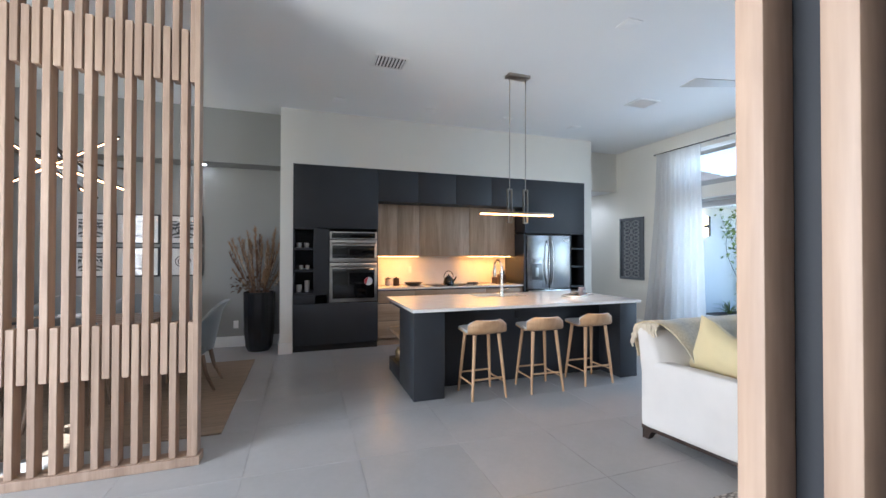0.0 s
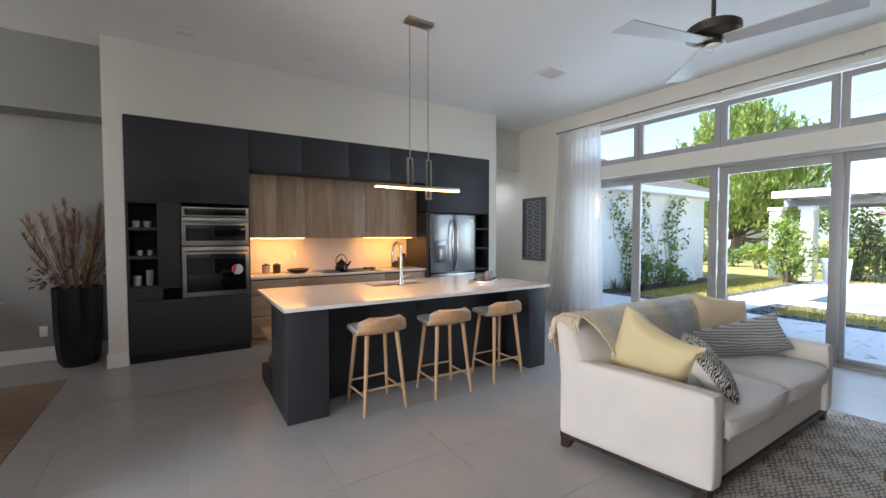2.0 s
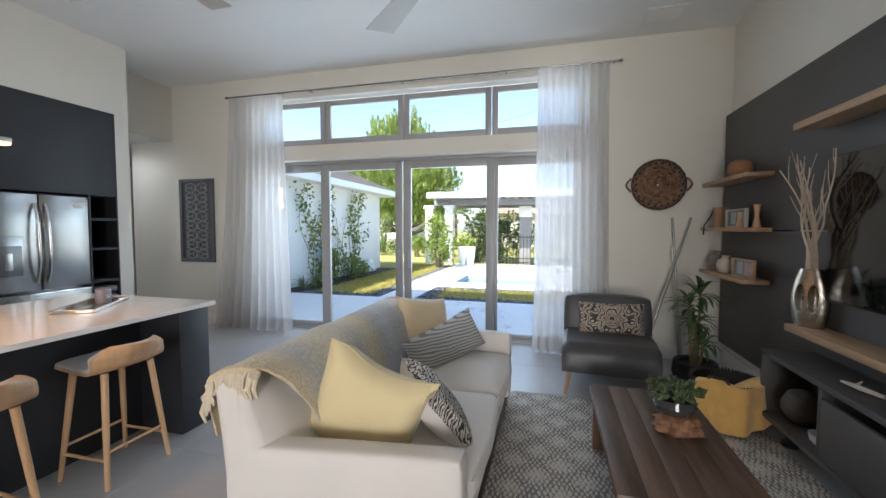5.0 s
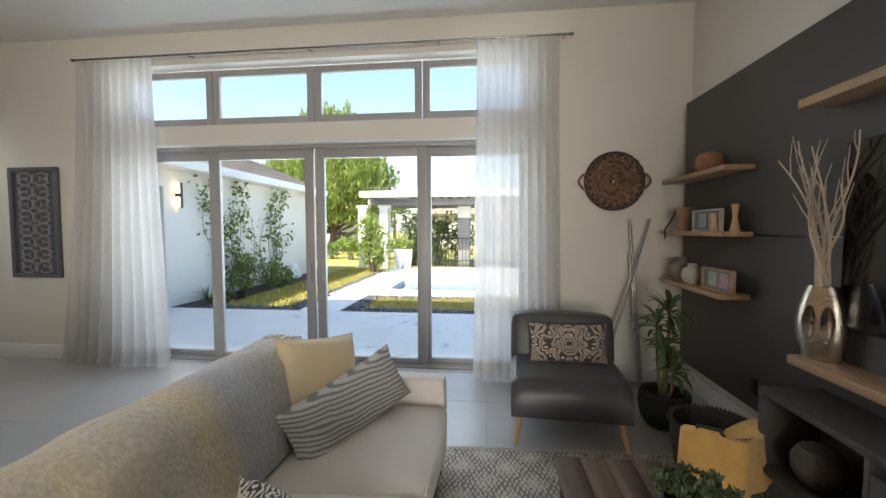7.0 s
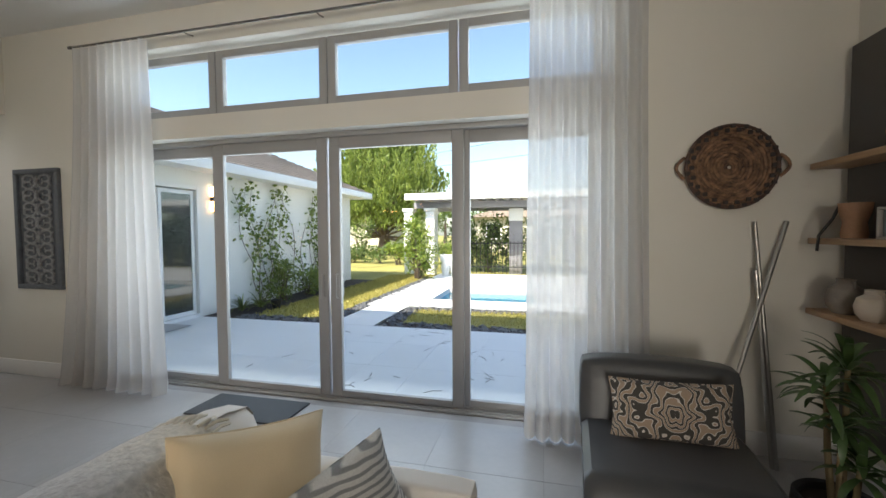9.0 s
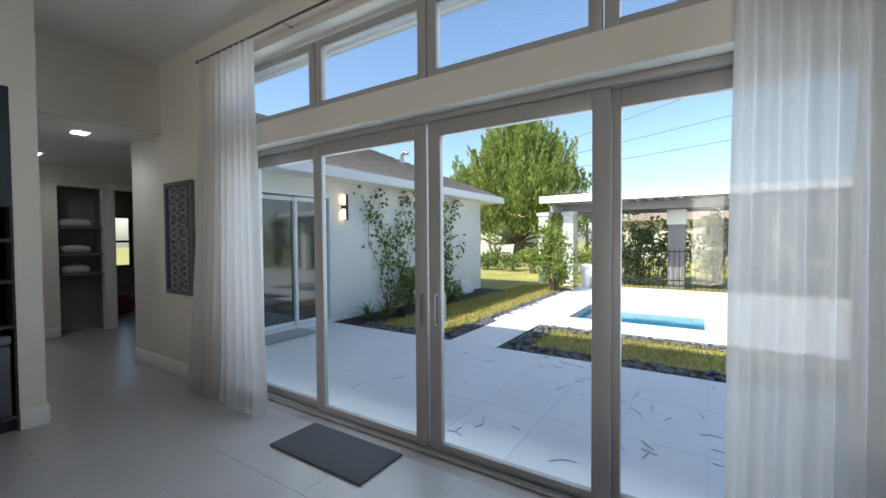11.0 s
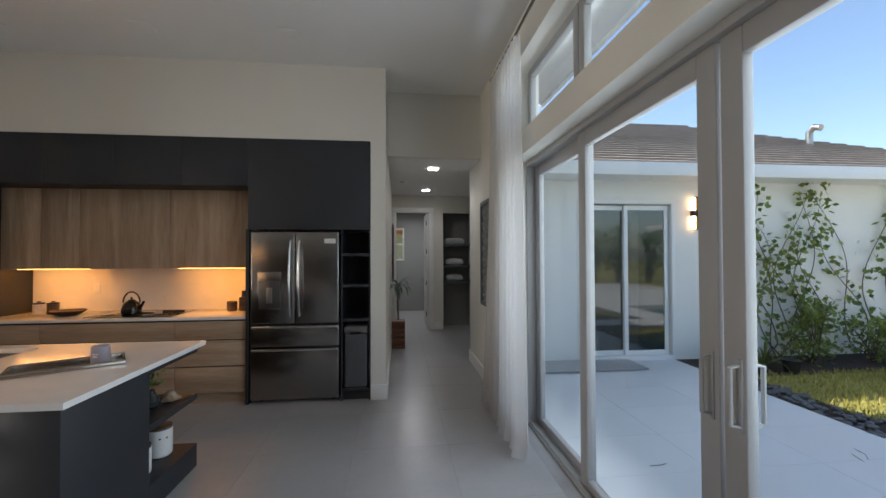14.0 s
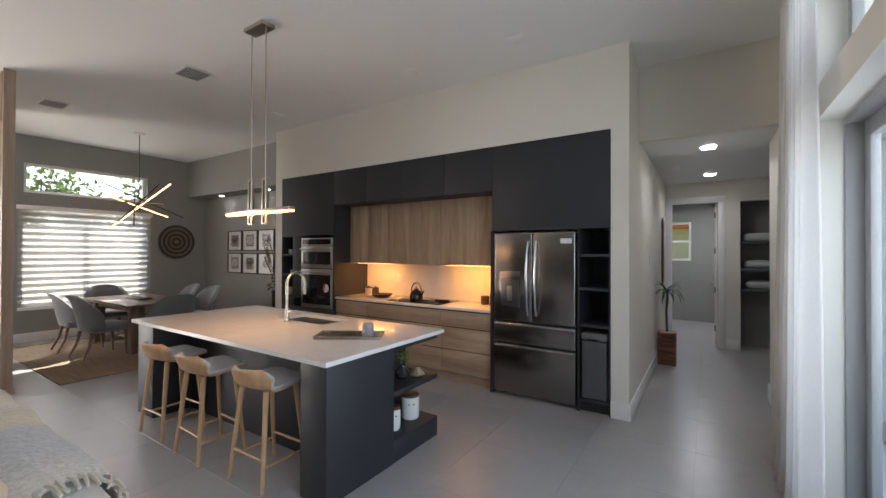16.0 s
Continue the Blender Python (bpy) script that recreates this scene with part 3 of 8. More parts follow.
def fridge():
    f = thing("refrigerator", "dark stainless french door refrigerator with ice dispenser", "refrigerator", (5.0, 7.0, 0))
    x0, x1, y = 4.555, 5.445, 6.70
    part("body", box((x0 + 0.005, y, 0.02), (x1 - 0.005, 7.33, 1.765), 0.006), DARK_STEEL, f)
    xm = (x0 + x1) / 2
    for i, (a, b) in enumerate(((x0, xm - 0.003), (xm + 0.003, x1))):
        d = part("door", box((a, y - 0.075, 0.822), (b, y - 0.004, 1.775), 0.014, seg=3), DARK_STEEL, f)
        hx = xm - 0.045 if i == 0 else xm + 0.045
        n = 9
        h = tube([(hx, y - 0.085 - 0.055 * math.sin(math.pi * k / (n - 1)) ** 0.6, 0.90 + 0.78 * k / (n - 1)) for k in range(n)], 0.013, 10)
        part("handle", h, CHROME, d, "curved polished handle")
        if i == 0:
            q = part("ice_dispenser", box((a + 0.07, y - 0.079, 0.97), (a + 0.31, y - 0.073, 1.36), 0.01), DARK_STEEL, d)
            part("recess", box((a + 0.085, y - 0.082, 0.985), (a + 0.295, y - 0.078, 1.27), 0.008), material("dispenser_grey", (0.16, 0.155, 0.15), 0.35, 0.9, var=0.05, bump=0.02), q)
            part("paddle", box((a + 0.16, y - 0.088, 1.04), (a + 0.22, y - 0.0815, 1.20), 0.004), STEEL, q)
        else:
            part("badge", box((b - 0.15, y - 0.0765, 1.655), (b - 0.035, y - 0.0745, 1.705), 0.001), TRIM, d, "small white maker's plate")
    for z0, z1 in ((0.585, 0.805), (0.045, 0.57)):
        d = part("drawer", box((x0, y - 0.075, z0), (x1, y - 0.004, z1), 0.012, seg=3), DARK_STEEL, f)
        part("grip", box((x0 + 0.01, y - 0.095, z1 - 0.025), (x1 - 0.01, y - 0.072, z1 - 0.004), 0.006), CHROME, d)
    for a in (x0 + 0.08, x1 - 0.08):
        part("foot", lathe([(0.02, 0), (0.02, 0.03)], 12, m=pose(a, 6.75, 0)), BLACK, f)


def fridge_surround():
    c = thing("tall_cabinet", "charcoal cabinet round the refrigerator with open shelves", "cabinet", (5.15, 7.0, 0))
    for a, b in (((4.502, KY, 0), (4.535, 7.36, 1.80)), ((5.46, KY, 0.0), (5.478, 7.36, 1.80)), ((5.752, KY, 0.0), (5.768, 7.36, 1.80))):
        part("side_panel", box(a, b, 0.001, seg=1), CHARCOAL, c)
    part("back_panel", box((5.478, 7.2, 0.1), (5.752, 7.36, 1.80)), CHARCOAL, c)
    part("body", box((4.524, KY + 0.022, 1.83), (5.768, 7.36, 2.745)), CHARCOAL, c)
    front((4.522, KY, 1.80), (5.768, KY + 0.02, 2.745), CHARCOAL, c)
    for z in (0.10, 0.83, 1.19, 1.52):
        part("shelf", box((5.478, KY + 0.003, z), (5.752, 7.2, z + 0.03), 0.002), CHARCOAL, c)
    part("toe_kick", box((5.478, KY + 0.05, 0), (5.752, KY + 0.07, 0.1)), CHARCOAL_IN, c)
    w = thing("waste_bin", "dark grey pull-out bin in the open shelf", "bin", (5.615, 6.9, 0.13))
    part("body", box((5.495, KY + 0.01, 0.131), (5.735, 7.1, 0.70), 0.02, seg=3), material("bin_grey", (0.08, 0.085, 0.09), 0.4), w)
    part("lid", box((5.49, KY + 0.005, 0.705), (5.74, 7.1, 0.775), 0.02, seg=3), material("bin_lid_grey", (0.16, 0.16, 0.165), 0.35), w)
    part("handle", tube([(5.56, KY + 0.004, 0.70), (5.56, KY - 0.02, 0.72), (5.67, KY - 0.02, 0.72), (5.67, KY + 0.004, 0.70)], 0.007, 8), BLACK, w)


IX0, IX1, IY0, IY1, ITOP = 1.857, 4.640, 4.190, 5.480, 0.90


def island():
    i = thing("kitchen_island", "charcoal kitchen island with open end shelves", "kitchen island", (3.25, 4.85, 0))
    part("end_panel", box((1.882, 4.24, 0), (2.20, 4.86, 0.868), 0.003), CHARCOAL, i)
    part("end_panel", box((4.36, 4.225, 0), (4.605, 4.86, 0.868), 0.003), CHARCOAL, i)
    part("back_panel", box((2.20, 4.58, 0.0), (4.36, 4.86, 0.868), 0.002), CHARCOAL, i)
    part("body", box((2.24, 4.86, 0.10), (4.25, 5.43, 0.868), 0.002), CHARCOAL, i)
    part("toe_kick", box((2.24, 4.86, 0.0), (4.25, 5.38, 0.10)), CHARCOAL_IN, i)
    for k in range(4):
        x = 2.245 + 0.5 * k
        for z0, z1 in ((0.105, 0.60), (0.605, 0.862)):
            part("door", box((x, 5.432, z0), (x + 0.497, 5.452, z1), 0.002), CHARCOAL, i)
    for a, b in ((4.25, 4.60), (1.885, 2.24)):
        part("shelf_base", box((a, 4.86, 0.0), (b, 5.44, 0.165), 0.003), CHARCOAL, i)
        part("shelf", box((a, 4.86, 0.485), (b, 5.44, 0.525), 0.003), CHARCOAL if a > 3 else SHELF_OAK, i)
        part("rail", box((a, 4.86, 0.828), (b, 5.44, 0.868), 0.003), CHARCOAL, i)
    part("outlet", box((3.17, 4.572, 0.70), (3.245, 4.581, 0.79), 0.004), BLACK, i, "black outlet plate")
    t = thing("island_top", "white quartz island top with an undermount sink", "countertop", (3.25, 4.85, 0.868))
    sx0, sx1, sy0, sy1 = 2.93, 3.62, 5.03, 5.36
    bm = wall_with_holes("y", 0.87, ITOP - 0.87, IX0, IX1, IY0, IY1, [(sx0, sx1, sy0, sy1)])
    bm.transform(Matrix(((1, 0, 0, 0), (0, 0, 1, 0), (0, 1, 0, 0), (0, 0, 0, 1))))
    part("slab", bm, QUARTZ, t, smooth=False)
    s = thing("kitchen_sink", "steel undermount kitchen sink", "sink", (3.275, 5.2, 0.68))
    bm = box((sx0 - 0.01, sy0 - 0.01, 0.68), (sx1 + 0.01, sy1 + 0.01, 0.688))
    for a, b in (((sx0 - 0.01, sy0 - 0.01), (sx0, sy1 + 0.01)), ((sx1, sy0 - 0.01), (sx1 + 0.01, sy1 + 0.01)), ((sx0, sy0 - 0.01), (sx1, sy0)), ((sx0, sy1), (sx1, sy1 + 0.01))):
        box((*a, 0.688), (*b, 0.8695), 0, bm)
    part("basin", bm, STEEL, s)
    part("drain", lathe([(0.045, 0), (0.045, 0.003), (0.02, 0.002)], 24, m=pose(3.275, 5.24, 0.688)), CHROME, s)
    f = thing("faucet", "brushed steel gooseneck faucet", "faucet", (3.20, 4.96, ITOP))
    brass = material("brushed_nickel", (0.62, 0.58, 0.52), 0.25, 1.0, var=0.04, bump=0.02)
    part("base", lathe([(0.028, 0), (0.028, 0.006), (0.021, 0.012), (0.021, 0.13), (0.015, 0.14)], 20, m=pose(3.20, 4.96, ITOP)), brass, f)
    n = 16
    pts = [(3.20, 4.96, ITOP + 0.13), (3.20, 4.96, ITOP + 0.36)] + [(3.20, 4.96 + 0.10 * (1 - math.cos(math.pi * k / n)), ITOP + 0.36 + 0.10 * math.sin(math.pi * k / n)) for k in range(1, n + 1)]
    part("spout", tube(pts, 0.014, 14), brass, f)
    part("spray_head", tube([(3.20, 5.16, ITOP + 0.36), (3.20, 5.16, ITOP + 0.26), (3.20, 5.16, ITOP + 0.24)], [0.017, 0.017, 0.014], 14), brass, f)
    part("lever", tube([(3.20, 4.96, ITOP + 0.09), (3.25, 4.955, ITOP + 0.10), (3.29, 4.95, ITOP + 0.115)], [0.011, 0.008, 0.006], 10), brass, f)


SEAT_FABRIC = material("light_grey_seat_fabric", (0.50, 0.49, 0.48), 0.8, var=0.12, scale=8, fine=260, bump=0.25)


def stool(at, rz):
    """A counter stool: padded seat, low curved wooden back, four splayed legs and foot rails. It faces +y."""
    s = thing("bar_stool", "ash counter stool with low curved back and grey padded seat", "stool", at, rz, "stools at the island")

    line = [(0.205, 0.640), (0.17, 0.652), (0.08, 0.648), (-0.03, 0.643), (-0.12, 0.648), (-0.175, 0.672), (-0.205, 0.715), (-0.222, 0.750), (-0.236, 0.787)]

    def at(v):
        f = v * (len(line) - 1)
        i = min(int(f), len(line) - 2)
        f -= i
        p = [line[max(0, i - 1)], line[i], line[i + 1], line[min(len(line) - 1, i + 2)]]
        return [0.5 * (2 * p[1][k] + (p[2][k] - p[0][k]) * f + (2 * p[0][k] - 5 * p[1][k] + 4 * p[2][k] - p[3][k]) * f * f + (3 * p[1][k] - p[0][k] - 3 * p[2][k] + p[3][k]) * f ** 3) for k in (0, 1)]

    def shell(u, v, lift, inset):
        """A point of the bent seat, lifted off the wood towards the sitter."""
        v = inset + v * (1 - 2 * inset)
        (y, z), a, b = at(v), at(max(0, v - 0.02)), at(min(1, v + 0.02))
        d = Vector((0, b[0] - a[0], b[1] - a[1])).normalized()
        nrm = Vector((0, d.z, -d.y))
        e = (u - 0.5) * 2
        half = (0.185 + 0.030 * min(1, v / 0.45)) * (1 - 0.42 * max(0, (v - 0.72) / 0.28) ** 2.2) * (1 - 0.30 * max(0, (0.14 - v) / 0.14) ** 2) - inset * 0.25
        wrap = 0.085 * abs(e) ** 2.2 * max(0, min(1, (v - 0.45) / 0.3))
        return Vector((e * half, y + wrap, z + 0.016 * e * e * (1 - v))) + nrm * lift
    part("seat_shell", slab(lambda u, v, k: shell(u, v, 0.0 if k else -0.013, 0.0), 20, 40), ASH, s, world=False)
    part("seat", slab(lambda u, v, k: shell(u, v, (0.042 - 0.020 * (abs(u - 0.5) * 2) ** 4 - 0.024 * (abs(v - 0.5) * 2) ** 5) if k else 0.002, 0.02), 20, 40), SEAT_FABRIC, s, world=False)
    tops, feet = {}, {}
    for sx in (-1, 1):
        for sy in (-1, 1):
            tops[sx, sy], feet[sx, sy] = Vector((sx * 0.135, sy * 0.115 + 0.0, 0.632)), Vector((sx * 0.187, sy * 0.175, 0.0))
            part("leg", tube([feet[sx, sy], feet[sx, sy].lerp(tops[sx, sy], 0.5), tops[sx, sy]], [0.0125, 0.0165, 0.019], 12), ASH, s, world=False)
    def at_h(sx, sy, z):
        return feet[sx, sy].lerp(tops[sx, sy], z / 0.632)
    for a, b, z in (((-1, 1), (1, 1), 0.20), ((-1, -1), (1, -1), 0.20), ((-1, -1), (-1, 1), 0.155), ((1, -1), (1, 1), 0.155)):
        part("stretcher", tube([at_h(*a, z), at_h(*b, z)], 0.009, 10), ASH, s, world=False)
    return s


def pendant():
    p = thing("pendant_lamp", "slim linear brass pendant lamp over the island", "pendant lamp", (3.24, 4.63, 1.80))
    nick = material("satin_nickel", (0.42, 0.38, 0.33), 0.3, 1.0, var=0.04, bump=0.0)
    part("canopy", box((3.10, 4.57, 3.505), (3.38, 4.69, CH), 0.004), nick, p)
    for x in (3.135, 3.345):
        part("stem", tube([(x, 4.63, 2.19), (x, 4.63, 3.505)], 0.0055, 8), nick, p)
        bm = box((x - 0.032, 4.617, 1.80), (x - 0.018, 4.643, 2.20), 0.002)
        box((x + 0.018, 4.617, 1.80), (x + 0.032, 4.643, 2.20), 0.002, bm)
        box((x - 0.018, 4.617, 1.80), (x + 0.018, 4.643, 1.814), 0.002, bm)
        box((x - 0.018, 4.617, 2.186), (x + 0.018, 4.643, 2.20), 0.002, bm)
        part("bracket", bm, nick, p)
    part("bar", box((2.765, 4.600, 1.905), (3.715, 4.660, 1.932), 0.003), nick, p)
    part("diffuser", box((2.770, 4.603, 1.892), (3.710, 4.657, 1.9045), 0.002), WARM_GLOW, p)


def kitchen():
    oven_tower()
    ceramic = material("pale_stoneware", (0.48, 0.45, 0.42), 0.5, var=0.1)
    for x, z, r, h in ((0.80, 1.525, 0.036, 0.075), (0.905, 1.525, 0.036, 0.072), (0.83, 1.205, 0.028, 0.062), (0.92, 1.205, 0.028, 0.062), (0.80, 0.87, 0.042, 0.11), (0.915, 0.87, 0.037, 0.17)):
        cup(x, 6.76, z, r, h, ceramic, "pale stoneware cup in a dark cubby")
    oven()
    upper_cabinets()
    base_cabinets()
    fridge()
    fridge_surround()
    island()
    for x, y, turn in ((2.605, 4.245, 2), (3.27, 4.225, -2), (3.955, 4.275, 1)):
        stool((x, y, 0), turn)
    pendant()


kitchen()


# ---- slatted screens ----
def slat_screen(name, label, end, way, count):
    """Oak slats on a base board: long middle slats, short ones above and below set between them, and an end post. way: unit step away from the end."""
    ex, ey = end
    wx, wy = way
    s = thing(name, label, "room divider", (ex, ey, 0))

    def stick(d0, d1, z0, z1, back=0.0, deep=0.085):
        px, py = -wy, wx
        c = [(ex + wx * d + abs(px) * o * 1.0, ey + wy * d + abs(py) * o) for d in (d0, d1) for o in (back, back + deep)]
        return box((min(q[0] for q in c), min(q[1] for q in c), z0), (max(q[0] for q in c), max(q[1] for q in c), z1), 0.003, seg=1)
    part("post", stick(0.0, 0.035, 0.06, CH, -0.005, 0.095), SLAT, s)
    part("base_board", stick(-0.015, 0.107 * count + 0.06, 0.0, 0.06, -0.02, 0.125), SLAT, s)
    for i in range(count):
        d = 0.075 + 0.107 * i
        part("slat", stick(d, d + 0.042, 0.63, 2.98), SLAT, s)
        part("slat", stick(d - 0.0525 + 0.0005, d - 0.011, 2.62, CH), SLAT, s)
        part("slat", stick(d - 0.0525 + 0.0005, d - 0.011, 0.06, 0.975), SLAT, s)
    return s


slat_screen("slat_screen", "tall pale oak slatted room divider on a base board", (0.185, 3.60), (-1, 0), 19)


def slat_partition(x, y, count):
    """Upright oak slats of full height standing on a dark board, one behind another away from y."""
    s = thing("slat_partition", "pale oak slats on a dark board beside the entrance", "room divider", (x, y, 0))
    part("backing_board", box((x + 0.055, y - 0.089 * count, 0.06), (x + 0.085, y - 0.004, CH), 0.003), CHARCOAL, s, "dark backing board")
    part("base_board", box((x - 0.015, y - 0.089 * count - 0.01, 0), (x + 0.10, y + 0.008, 0.06), 0.004), SLAT, s)
    for k in range(count):
        part("slat", box((x, y - 0.089 * k - 0.034, 0.06), (x + 0.055, y - 0.089 * k, CH), 0.003), SLAT, s)


slat_partition(1.38, 0.779, 8)

# ---- living room ----
LINEN = material("cream_linen_upholstery", (0.68, 0.635, 0.59), 0.85, var=0.06, scale=4, fine=320, bump=0.2, sheen=0.2)
LEATHER = material("charcoal_leather", (0.055, 0.056, 0.06), 0.38, var=0.2, scale=5, fine=150, bump=0.12)
YELLOW = material("butter_yellow_cotton", (0.70, 0.58, 0.33), 0.85, var=0.08, scale=5, fine=260, bump=0.18, sheen=0.2)
SAND = material("sand_cotton", (0.68, 0.55, 0.36), 0.85, var=0.06, scale=5, fine=260, bump=0.18, sheen=0.2)
MUSTARD = material("mustard_blanket", (0.66, 0.40, 0.12), 0.95, var=0.15, scale=14, fine=200, bump=0.5, sheen=0.4)


def patterned(name, light, dark, kind="weave", scale=10.0, third=None, rough=0.85, cut=0.5, soft=0.06, centre=(0, 0, 0), bend=9.0):
    """A woven or printed cloth with its pattern in object space."""
    m = bpy.data.materials.new(name)
    m.use_nodes = True
    n, l = m.node_tree.nodes, m.node_tree.links
    b = n["Principled BSDF"]
    b.inputs["Roughness"].default_value = rough
    co, mp = n.new("ShaderNodeTexCoord"), n.new("ShaderNodeMapping")
    l.new(co.outputs["Object"], mp.inputs["Vector"])
    mp.inputs["Location"].default_value = centre
    if kind == "waves":
        w = n.new("ShaderNodeTexWave")
        w.wave_type, w.bands_direction = "BANDS", "Z"
        w.inputs["Scale"].default_value, w.inputs["Distortion"].default_value, w.inputs["Detail"].default_value, w.inputs["Detail Scale"].default_value = scale, 3.5, 1.0, 0.9
        mp.inputs["Scale"].default_value = (0.55, 0.55, 1.0)
        l.new(mp.outputs[0], w.inputs["Vector"])
        src = w.outputs["Fac"]
    elif kind == "ikat":
        w = n.new("ShaderNodeTexWave")
        w.wave_type, w.rings_direction = "RINGS", "SPHERICAL"
        w.inputs["Scale"].default_value, w.inputs["Distortion"].default_value, w.inputs["Detail"].default_value, w.inputs["Detail Scale"].default_value = scale, bend, 1.0, 1.4
        ab = n.new("ShaderNodeVectorMath")
        ab.operation = "ABSOLUTE"
        l.new(mp.outputs[0], ab.inputs[0])
        l.new(ab.outputs[0], w.inputs["Vector"])
        src = w.outputs["Fac"]
    elif kind == "rug":
        # lattice of woven figures, broken up by wear, in blocks
        def band(way, sc, bend):
            w = n.new("ShaderNodeTexWave")
            w.bands_direction = way
            w.inputs["Scale"].default_value, w.inputs["Distortion"].default_value, w.inputs["Detail Scale"].default_value = sc, bend, 2.0
            l.new(mp.outputs[0], w.inputs["Vector"])
            return w.outputs["Fac"]

        def calc(op, one, two):
            m = n.new("ShaderNodeMath")
            m.operation = op
            for k, q in ((0, one), (1, two)):
                if isinstance(q, float):
                    m.inputs[k].default_value = q
                else:
                    l.new(q, m.inputs[k])
            return m.outputs[0]
        q, blk = n.new("ShaderNodeTexNoise"), n.new("ShaderNodeTexNoise")
        q.inputs["Scale"].default_value, q.inputs["Detail"].default_value = 60, 6
        blk.inputs["Scale"].default_value, blk.inputs["Detail"].default_value = 3.2, 2
        l.new(mp.outputs[0], q.inputs["Vector"])
        l.new(mp.outputs[0], blk.inputs["Vector"])
        fig = calc("ABSOLUTE", calc("SUBTRACT", band("X", scale * 0.30, 3.5), band("Y", scale * 0.70, 3.5)), 0.0)
        big = calc("ABSOLUTE", calc("SUBTRACT", band("X", 1.1, 0.3), band("Y", 1.1, 0.3)), 0.0)
        src = calc("ADD", calc("ADD", calc("MULTIPLY", fig, 0.30), calc("MULTIPLY", q.outputs["Fac"], 0.42)), calc("ADD", calc("MULTIPLY", big, 0.15), calc("MULTIPLY", blk.outputs["Fac"], 0.16)))
    else:
        w, q = n.new("ShaderNodeTexNoise"), n.new("ShaderNodeTexNoise")
        w.inputs["Scale"].default_value, w.inputs["Detail"].default_value = scale, 6
        l.new(mp.outputs[0], w.inputs["Vector"])
        src = w.outputs["Fac"]
    ramp = n.new("ShaderNodeValToRGB")
    e = ramp.color_ramp.elements
    e[0].position, e[1].position = cut - soft, cut + soft
    e[0].color, e[1].color = rgb(dark), rgb(light)
    if third:
        k = e.new(min(1.0, cut + 0.28))
        k.color = rgb(third)
        k2 = e.new(min(1.0, cut + 0.2))
        k2.color = rgb(light)
    l.new(src, ramp.inputs["Fac"])
    fine = n.new("ShaderNodeTexNoise")
    fine.inputs["Scale"].default_value = 240
    l.new(co.outputs["Object"], fine.inputs["Vector"])
    hs, mr = n.new("ShaderNodeHueSaturation"), n.new("ShaderNodeMapRange")
    mr.inputs["To Min"].default_value, mr.inputs["To Max"].default_value = 0.75, 1.25
    l.new(fine.outputs["Fac"], mr.inputs["Value"])
    l.new(mr.outputs[0], hs.inputs["Value"])
    l.new(ramp.outputs["Color"], hs.inputs["Color"])
    l.new(hs.outputs["Color"], b.inputs["Base Color"])
    bp = n.new("ShaderNodeBump")
    bp.inputs["Strength"].default_value, bp.inputs["Distance"].default_value = 0.35, 0.004
    l.new(fine.outputs["Fac"], bp.inputs["Height"])
    l.new(bp.outputs[0], b.inputs["Normal"])
    return m


SX0, SX1, SY0, SY1 = 3.385, 5.45, 2.06, 2.97


def skew(bm):
    """The sofa's near end runs a little out of square."""
    for v in bm.verts:
        k = max(0.0, 1 - (v.co.x - SX0) / (SX1 - SX0))
        v.co.x += 0.155 * (SY1 - v.co.y) / (SY1 - SY0) * k
    return bm


